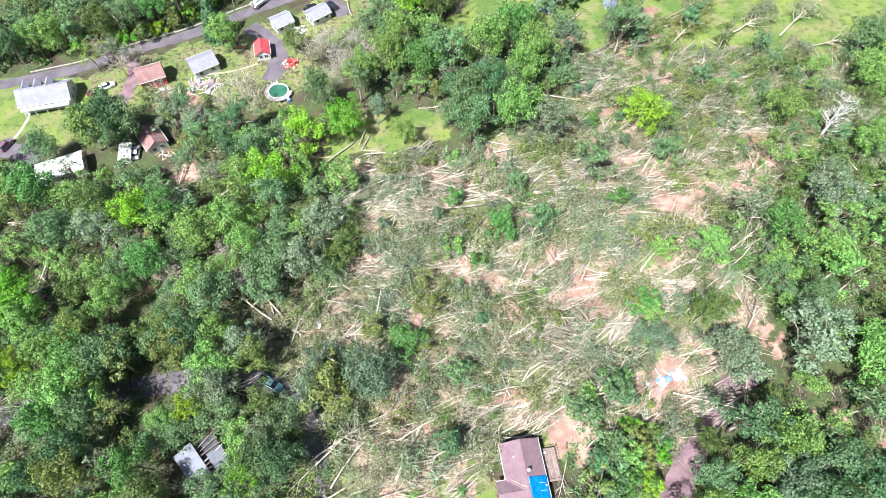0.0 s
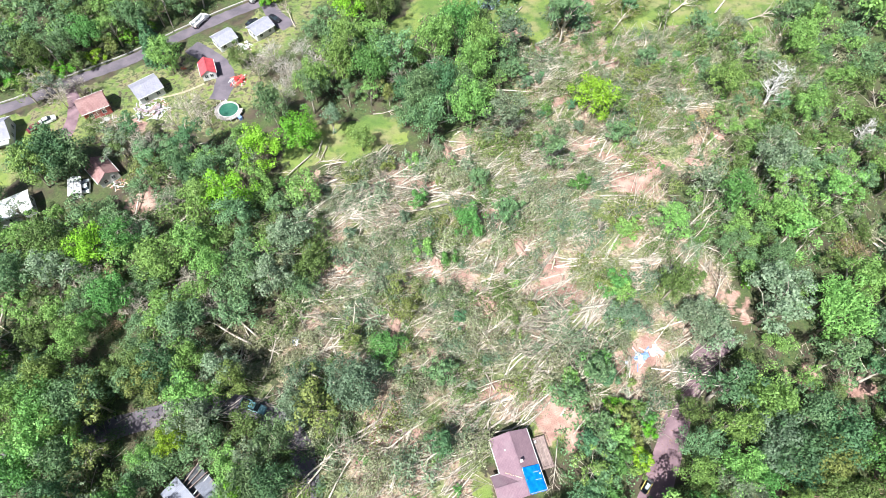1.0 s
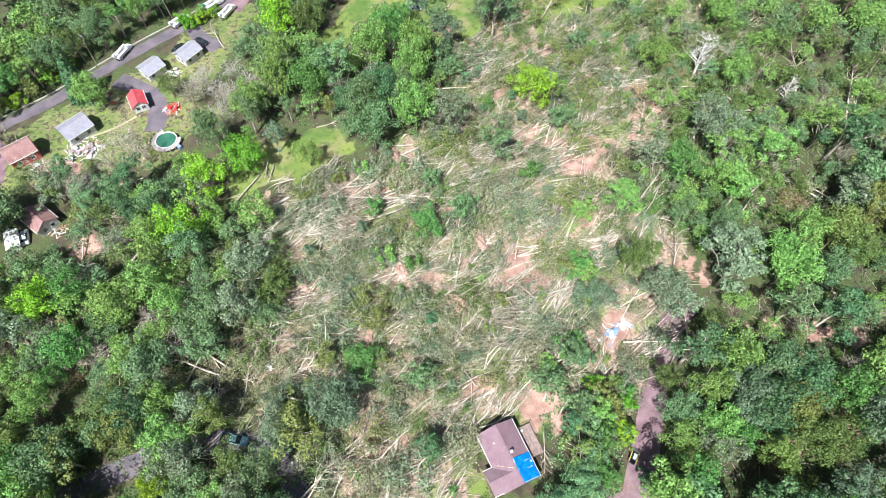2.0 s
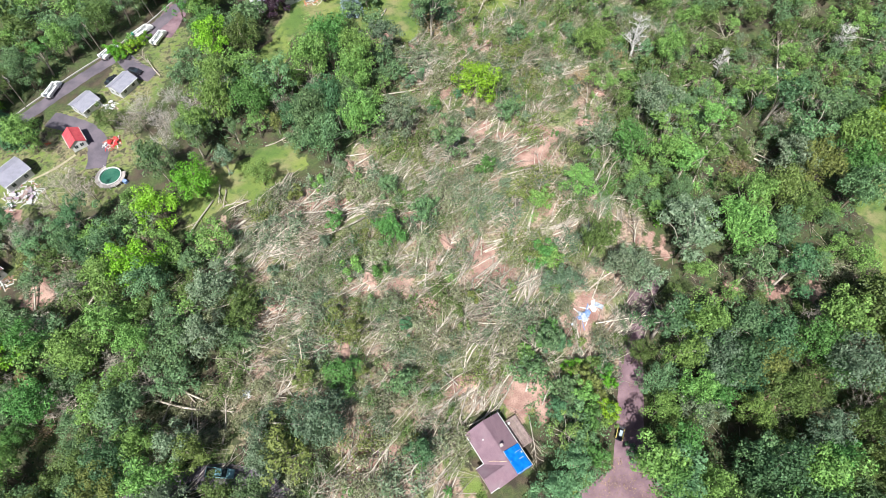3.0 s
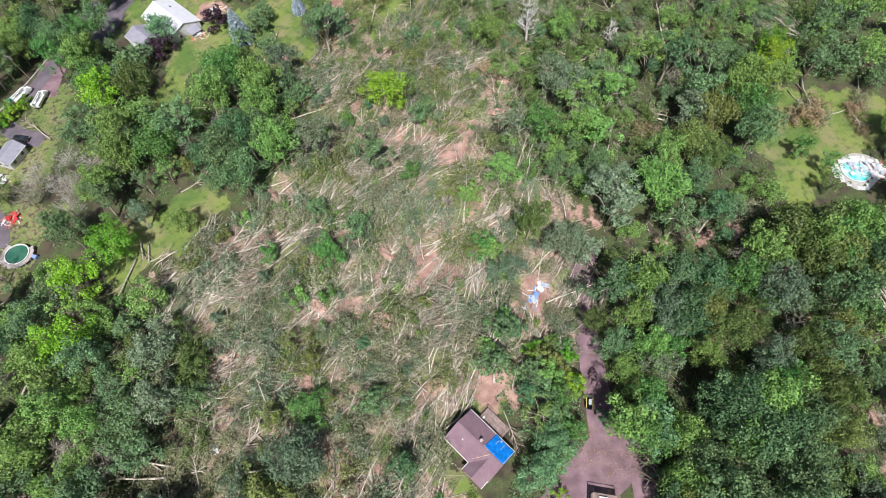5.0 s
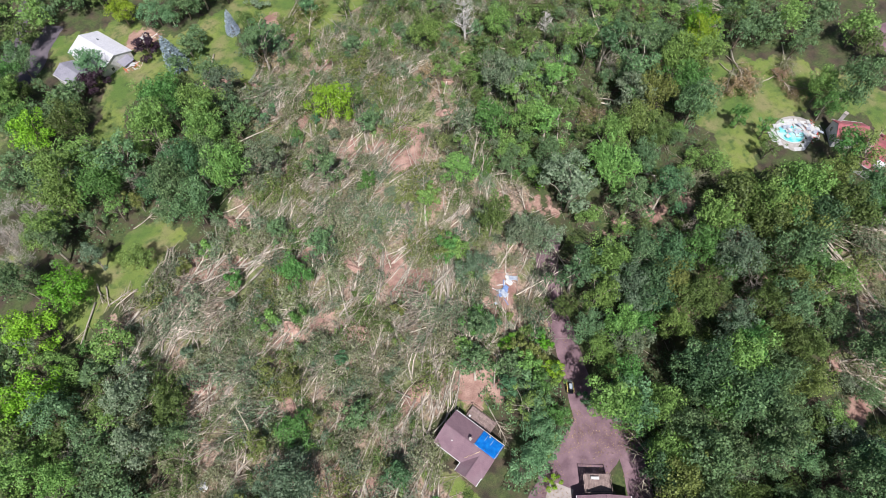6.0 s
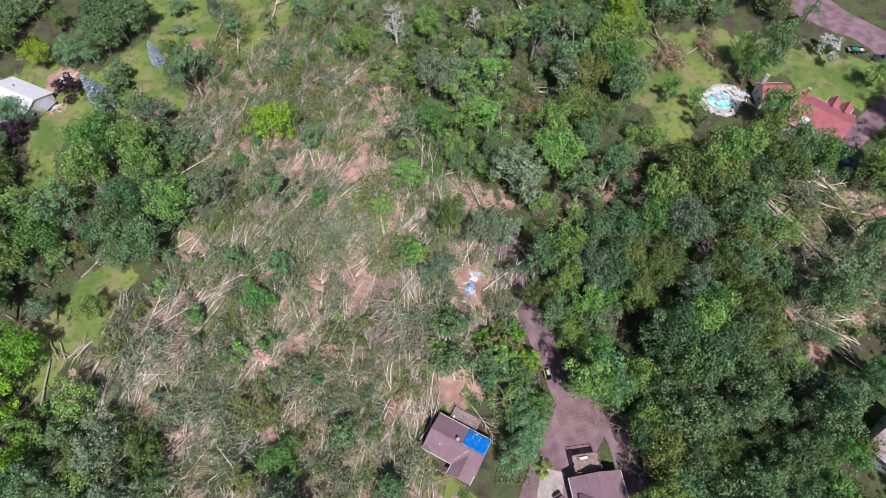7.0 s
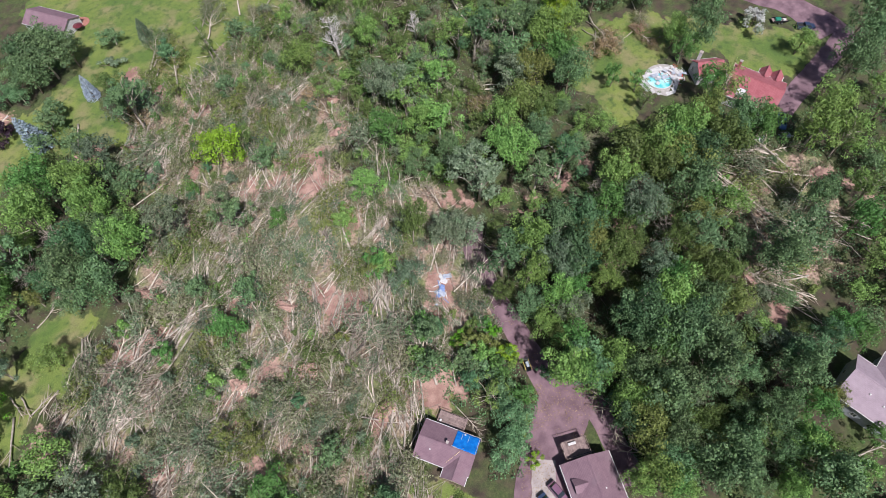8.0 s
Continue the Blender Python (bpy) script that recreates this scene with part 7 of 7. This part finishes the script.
log(50.8, 57.2, 60.8, 56.9, 0.22)
fell(-5.9, 52.4, -157, "silver", 15.4, False, True)
fell(-8.8, 62.2, -175, "wilt", 13.6, False, True)
fell(41.3, 47.6, -160, "wilt", 18.0, False, True)
fell(39.7, 47.7, -130, "silver", 16.6, False, True)
fell(42.8, 47.5, -178, "wilt", 18.0, False, True)
fell(105.5, -18.5, -149, "silver", 18.0, False, True)
fell(90.2, -21.3, -152, "wilt", 12.3, False, True)
fell(49.4, 90.4, -168, "silver", 14.3, False, True)
fell(48.0, 93.9, 140, "wilt", 9.0, False, True)
fell(55.0, 87.7, -160, "silver", 16.9, False, True)
fell(-38.0, 50.0, 114, "wilt", 9.3, False, True)
fell(-38.0, 50.0, -120, "silver", 9.0, False, True)
fell(112.4, 61.2, -150, "brown", 13.4, False, False)
fell(150.8, 40.8, -139, "brown", 17.5, False, False)
fell(147.8, 40.3, -109, "brown", 10.2, False, False)
fell(95.9, 1.7, -147, "wilt", 12.9, False, True)
fell(-36.1, 49.5, 132, "silver", 13.1, False, True)
fell(-37.1, 48.1, -27, "wilt", 9.0, False, True)
fell(15.2, 50.4, -173, "wilt", 14.4, False, True)
fell(0.0, 38.8, -174, "silver", 12.8, False, False)
fell(-18.9, 42.8, 107, "silver", 9.0, False, False)
fell(-19.9, 46.2, -80, "silver", 9.0, False, False)
fell(16.9, 36.5, 120, "wilt", 13.0, False, False)
fell(17.2, 39.3, 175, "silver", 12.5, False, False)
fell(22.8, 38.8, 21, "silver", 9.0, False, False)
fell(13.6, 31.3, 111, "wilt", 12.2, False, False)
fell(-1.9, 61.8, 166, "silver", 14.7, False, False)
fell(9.7, 79.4, -172, "wilt", 16.7, False, True)
fell(13.1, 83.1, -170, "silver", 13.8, False, True)
fell(11.2, 82.4, 171, "wilt", 18.0, False, True)
fell(29.4, 80.3, 98, "olive", 10.9, False, False)
fell(41.3, 26.5, -109, "silver", 12.1, False, False)
fell(34.1, 25.1, -110, "silver", 9.0, False, False)
fell(26.6, 11.6, 36, "silver", 9.7, False, False)
fell(-61.8, 63.0, -136, "brown", 9.0, False, False)
fell(-58.8, 57.2, 107, "wilt", 9.5, False, True)
fell(24.3, 19.9, -107, "wilt", 9.5, False, True)
fell(36.8, 15.3, 47, "silver", 12.8, False, False)
fell(30.1, 12.0, 58, "wilt", 9.0, False, False)


def scatter_fallen(poly, count, tones, seed, spread=17, roots=0.03, bare=0.25, free=True):
    rng = random.Random(seed)
    xs, ys = [p[0] for p in poly], [p[1] for p in poly]
    done = tries = 0
    while done < count and tries < 6000:
        tries += 1
        x, y = rng.uniform(min(xs), max(xs)), rng.uniform(min(ys), max(ys))
        if not inside(poly, x, y):
            continue
        if any(math.hypot(x - a, y - b) < r for a, b, r in CLEAR):
            continue
        a = fall_angle(x, y) + rng.gauss(0, spread) + (180 if rng.random() < 0.25 else 0)
        ln = rng.uniform(9, 17)
        ex, ey = x + ln * math.cos(radians(a)), y + ln * math.sin(radians(a))
        if any(math.hypot(ex - p, ey - q) < r * 0.85 for p, q, r in CLEAR[:20]) or any(math.hypot((x + ex) / 2 - p, (y + ey) / 2 - q) < r * 0.85 for p, q, r in CLEAR[:20]):
            continue
        if min(from_line(LANE, x, y), from_line(LANE, ex, ey), from_line(ROAD_SOUTH, ex, ey)) < 3.5:
            continue
        fell(x, y, a, rng.choice(tones), ln, rng.random() < roots, rng.random() < bare)
        done += 1


fell(-73, 113, -62, "olive", 11.0, False)
fell(-67, 110, -80, "silver", 11.0, False)
fell(-62, 108, -70, "wilt", 10.0, False)
fell(-58, 110, -95, "olive", 10.0, False, True)
fell(-78, 112, -40, "wilt", 10.0, False, True)
fell(-88, 134, -75, "olive", 9.0, False, True)
fell(-29, 153, 110, "olive", 10.0, False, True)
fell(141, 42, 205, "brown", 9.0)
fell(144, 40, 250, "wilt", 9.0)
fell(163, 31, 215, "wilt", 11.0)
fell(160, 27, 190, "brown", 10.0)
fell(150, 26, 170, "wilt", 9.0)
fell(145, 36, 200, "brown", 12.0, False)
fell(152, 28, 240, "brown", 11.0, False)
scatter_fallen(BLOWDOWN, 190, ["wilt", "silver", "silver", "olive", "wilt", "wilt", "olive"], 1, bare=0.16)
scatter_fallen(BLOWDOWN_EAST, 16, ["wilt", "olive", "silver"], 2, 40)
scatter_fallen(BLOWDOWN_WEST, 10, ["wilt", "silver", "olive"], 3, 50)
scatter_fallen(EAST_WOOD, 18, ["olive", "wilt"], 4, 60)
scatter_fallen(WEST_WOOD, 34, ["olive", "wilt", "silver"], 5, 60)
scatter_fallen(MID_WOOD, 26, ["olive", "wilt", "brown"], 6, 50)


def litter():
    """Broken sticks and stripped leaves strewn over the blow-down: too many to count."""
    rng = np.random.default_rng(77)

    def spots(poly, n, layer=3, bare=-0.15):
        xs, ys = [p[0] for p in poly], [p[1] for p in poly]
        q = np.c_[rng.uniform(min(xs), max(xs), 4 * n), rng.uniform(min(ys), max(ys), 4 * n)]
        q = q[inside(poly, q[:, 0], q[:, 1])]
        for a, b, r in CLEAR[:20]:
            q = q[np.hypot(q[:, 0] - a, q[:, 1] - b) > r * 0.9]
        for lawn in LAWNS:
            q = q[~inside(lawn, q[:, 0], q[:, 1])]
        for cx, cy, rx, ry in SOIL:
            q = q[((q[:, 0] - cx) / rx) ** 2 + ((q[:, 1] - cy) / ry) ** 2 > 0.75 * rng.random(len(q)) ** 0.3]
        patch = np.array([noise.noise(Vector((x / 6, y / 6, layer))) + 0.5 * noise.noise(Vector((x / 2.5, y / 2.5, layer + 9))) for x, y in q])
        q = q[1.5 * patch + rng.uniform(-0.35, 0.35, len(q)) > bare]
        return q[:n]

    def sticks(q, lo, hi, rad):
        n = len(q)
        ang = np.radians(np.array([fall_angle(x, y) for x, y in q]) + rng.normal(0, 48, n) + 25 * np.sin(q[:, 0] / 5) * np.cos(q[:, 1] / 6))
        ln, r = rng.uniform(lo, hi, n), rad * rng.uniform(0.5, 1.3, n)
        z = SLOPE[0] * q[:, 0] + SLOPE[1] * q[:, 1] + 0.25 * np.sin(q[:, 0] / 17 + 1.3) * np.cos(q[:, 1] / 21)
        up = np.abs(rng.normal(0.25, 0.25, n)) + 0.08
        a = np.c_[q, z + up]
        b = a + np.c_[ln * np.cos(ang), ln * np.sin(ang), rng.normal(0, 0.18, n) * ln * 0.4]
        b[:, 2] = np.maximum(b[:, 2], SLOPE[0] * b[:, 0] + SLOPE[1] * b[:, 1] - 0.1)
        u = np.c_[-np.sin(ang), np.cos(ang), np.zeros(n)]
        v = []
        for p, k in ((a, 1.0), (b, 0.4)):
            for du, dz in ((-1, -0.6), (1, -0.6), (0, 1.1)):
                v.append(p + u * (du * k * r)[:, None] + np.c_[np.zeros(n), np.zeros(n), dz * k * r])
        v = np.stack(v, 1).reshape(-1, 3)
        base = 6 * np.arange(n)[:, None]
        f = np.concatenate([base + [0, 1, 4, 3], base + [1, 2, 5, 4], base + [2, 0, 3, 5]])
        return v.tolist(), f.tolist()

    def sprays(q, size, high):
        z = SLOPE[0] * q[:, 0] + SLOPE[1] * q[:, 1] + 0.25 * np.sin(q[:, 0] / 17 + 1.3) * np.cos(q[:, 1] / 21)
        at = np.c_[q, z + np.abs(rng.normal(0, high, len(q))) + 0.1]
        v, f = leaves_mesh(rng, at, np.tile([0, 0, 0.6], (len(q), 1)), size)
        return v.tolist(), f.tolist()

    def heaps(q, n, big=1.0):
        """Torn crowns that lie in low mounds of leaves."""
        at, out = [], []
        for x, y in q:
            rx, ry, a, h = big * rng.uniform(1.2, 3.8), big * rng.uniform(0.7, 1.7), radians(fall_angle(x, y)) + rng.normal(0, 0.35), big * rng.uniform(0.8, 3.4)
            d = ball(rng, n, 0.9) * (rng.uniform(0.3, 1.05, n) ** 0.6)[:, None]
            dx, dy = d[:, 0] * rx, d[:, 1] * ry
            knob = 1 + 0.35 * np.sin(5 * np.arctan2(d[:, 1], d[:, 0]) + x) + 0.2 * np.sin(9 * d[:, 0] + y)
            dx, dy = dx * knob, dy * knob
            at.append(np.c_[x + dx * math.cos(a) - dy * math.sin(a), y + dx * math.sin(a) + dy * math.cos(a), land(x, y) + np.abs(d[:, 2]) * h])
            out.append(np.c_[d[:, 0] * math.cos(a) - d[:, 1] * math.sin(a), d[:, 0] * math.sin(a) + d[:, 1] * math.cos(a), np.abs(d[:, 2]) + 0.25])
        at = np.concatenate(at)
        v, f = leaves_mesh(rng, at, np.concatenate(out), 0.3, 0.45)
        return v.tolist(), f.tolist()

    def fans(q, n, rad):
        """Bare crowns: long branches that spread from the end of a fallen trunk."""
        at = np.repeat(q, n, 0)
        a = np.repeat(np.radians([fall_angle(x, y) for x, y in q]) + rng.normal(0, 0.35, len(q)) + np.pi * (rng.random(len(q)) < 0.2), n) + rng.normal(0, 0.38, len(at))
        z = SLOPE[0] * at[:, 0] + SLOPE[1] * at[:, 1] + 0.25 * np.sin(at[:, 0] / 17 + 1.3) * np.cos(at[:, 1] / 21)
        at = at + rng.normal(0, 0.5, at.shape)
        pieces = []
        for i in range(len(at)):
            ln, h = rng.uniform(2.5, 8.5), rng.uniform(0.3, 1.3)
            p = np.array([at[i, 0], at[i, 1], z[i] + h])
            d = np.array([math.cos(a[i]), math.sin(a[i]), rng.uniform(-0.04, 0.09)])
            side = np.array([-d[1], d[0], 0]) * rng.normal(0, 0.06) * ln
            pieces.append(tube([p, p + d * ln * 0.5 + side, p + d * ln], rad * np.array([1.0, 0.75, 0.3]) * rng.uniform(0.6, 1.4), 4))
        return joined(pieces)

    def bundles(q, seed):
        """Trunks thrown down side by side, propped on one another, with their broken branches and the leaves that are left."""
        rb = np.random.default_rng(seed)
        trunks, twigs, tips = [], [], []
        for x, y in q:
            turn = radians(fall_angle(x, y) + rb.normal(0, 20))
            for k in range(rb.integers(5, 13)):
                a = turn + rb.normal(0, 0.24)
                d, w = np.array([math.cos(a), math.sin(a)]), np.array([-math.sin(a), math.cos(a)])
                ln, r = rb.uniform(5, 16), rb.uniform(0.06, 0.17)
                s = np.array([x, y]) + w * rb.normal(0, 2.4) + d * rb.normal(-4, 2.0)
                h0, h1 = rb.uniform(0.2, 0.8), rb.uniform(0.5, 2.2)
                bend = w * rb.normal(0, 0.07) * ln
                pts = [np.append(s + d * ln * u + bend * 4 * u * (1 - u), land(*(s + d * ln * u)) + h0 + (h1 - h0) * u) for u in (0, 0.35, 0.7, 1.0)]
                trunks.append(tube(pts, r * np.array([1.0, 0.82, 0.6, 0.2]), 5))
                for i in range(5):
                    u = rb.uniform(0.5, 1.0)
                    p = np.array([np.interp(u, (0, 0.35, 0.7, 1.0), [z[j] for z in pts]) for j in range(3)])
                    b = a + rb.choice([-1, 1]) * rb.uniform(0.2, 0.9)
                    e = p + [2.6 * (1.3 - u) * math.cos(b) * rb.uniform(0.6, 1.6), 2.6 * (1.3 - u) * math.sin(b) * rb.uniform(0.6, 1.6), rb.uniform(-0.5, 0.7)]
                    e[2] = max(e[2], land(e[0], e[1]) + 0.1)
                    twigs.append(tube([p, e], [0.4 * r, 0.02], 3))
                    tips.append(e)
        at = np.repeat(np.array(tips)[rb.random(len(tips)) < 0.55], 16, 0)
        at = at + rb.normal(0, 0.5, at.shape) * [1, 1, 0.5]
        return joined(trunks), joined(twigs), leaves_mesh(rb, at, np.tile([0, 0, 0.6], (len(at), 1)), 0.3)

    s = tagged(new("broken_branches"), "dense litter of pale broken sticks strewn by the storm", "branches", kind="stuff")
    part("sticks", sticks(spots(BLOWDOWN, 13000), 0.7, 2.8, 0.034), M["twig"], s)
    part("poles", sticks(spots(BLOWDOWN, 2200), 2.5, 8.0, 0.07), M["bark_pale"], s)
    part("fans", fans(spots(BLOWDOWN, 75, 20, 0.0), 10, 0.07), M["bark_pale"], s)
    part("fans_east", fans(np.concatenate([spots(p, k) for p, k in ((BLOWDOWN_EAST, 7), (BLOWDOWN_WEST, 9), (WEST_WOOD, 30), (MID_WOOD, 30))]), 12, 0.06), M["bark_pale"], s)
    part("sticks_east", sticks(spots(BLOWDOWN_EAST, 700), 0.8, 2.6, 0.04), M["twig"], s)
    part("sticks_wood", sticks(np.concatenate([spots(p, 1500) for p in (WEST_WOOD, EAST_WOOD, MID_WOOD)]), 1.0, 3.5, 0.05), M["twig"], s)
    part("sticks_yard", sticks(spots([(-82, 112), (-70, 122), (-56, 122), (-52, 112), (-58, 104), (-76, 104)], 500), 0.8, 3.2, 0.05), M["twig"], s)
    t = tagged(new("stripped_leaves"), "layer of wilted torn leaves and grass over the ground", "leaves", kind="stuff")
    part("wilted", sprays(spots(BLOWDOWN, 9000, 8, 0.1), 0.36, 0.2), LEAF["wilt"], t)
    part("green", sprays(spots(BLOWDOWN, 9000, 5, 0.15), 0.36, 0.25), LEAF["olive"], t)
    for tone, count in (("wilt", 300), ("silver", 240), ("olive", 170), ("mid", 60)):
        part("heap", heaps(spots(BLOWDOWN, count, 8, 0.0), 240), LEAF[tone], t)
    upper = [(34, 108), (36, 131), (70, 150), (96, 150), (118, 132), (127, 110), (115, 93), (95, 97), (66, 92)]
    for tone, count in (("olive", 150), ("mid", 70), ("wilt", 60), ("lime", 16)):
        part("heap", heaps(spots(upper, count, 55, -0.2), 200, 1.25), LEAF[tone], t)
    torn_south = [(-34, 72), (-17, 74), (4, 76), (15, 56), (20, 40), (10, 30), (-4, 20), (-17, 14), (-32, 16), (-30, 36)]
    for tone, count in (("olive", 60), ("wilt", 55), ("silver", 30)):
        part("heap", heaps(spots(torn_south, count, 18, -0.1), 330, 1.45), LEAF[tone], t)
    for seed, (poly, count, tone) in enumerate(((BLOWDOWN, 85, "wilt"), (BLOWDOWN, 45, "silver"), (TORN_EDGE, 22, "olive"), (BLOWDOWN_EAST, 3, "wilt"))):
        wood, twigs, leaf = bundles(spots(poly, count, 31 + seed, 0.05), 60 + seed)
        part("thrown_trunks", wood, M["bark_pale"], s)
        part("snapped_branches", twigs, M["twig"], s)
        part("torn_leaves", (leaf[0].tolist(), leaf[1].tolist()), LEAF[tone], t)
    part("heap", heaps(np.concatenate([spots(p, 90) for p in (BLOWDOWN_EAST, BLOWDOWN_WEST)]), 190), LEAF["wilt"], t)
    yard = [(44, 4), (36, 6), (14, -1), (6, -8), (14, -12), (24, -6), (34, -10), (42, -6)]
    part("fallen_leaves", sprays(spots(yard, 2600), 0.24, 0.02), LEAF["brown"], t)
    part("fallen_leaves", sprays(spots([(55, 31), (59, 28), (40, 2), (36, 5)], 500), 0.22, 0.02), LEAF["brown"], t)
    u = tagged(new("undergrowth"), "low green undergrowth between the trees", "undergrowth", kind="stuff")
    for tone, poly, count in (("olive", TORN_EDGE, 70), ("mid", TORN_EDGE, 60), ("lime", TORN_EDGE, 20), ("olive", MID_WOOD, 80), ("mid", MID_WOOD, 60), ("dark", EAST_WOOD, 70), ("dark", WEST_WOOD, 90), ("olive", WEST_WOOD, 50)):
        part("bushes", heaps(spots(poly, count, 40), 180, 1.2), LEAF[tone], u)
    for poly, n in ((WEST_WOOD, 16000), (EAST_WOOD, 9000), (MID_WOOD, 12000), (SOUTH_EAST, 6000), (NORTH_WOOD, 6000), (BLOWDOWN_EAST, 4000), (GROVE, 4000), ([(40, 0), (60, 0), (60, -40), (20, -44), (10, -20), (30, -22)], 3500), ([(24, 22), (34, 26), (40, 14), (34, 4), (18, 0), (14, 6), (22, 9)], 2500)):
        part("plants", sprays(spots(poly, n), 0.45, 0.4), LEAF["dark"], u)


litter()
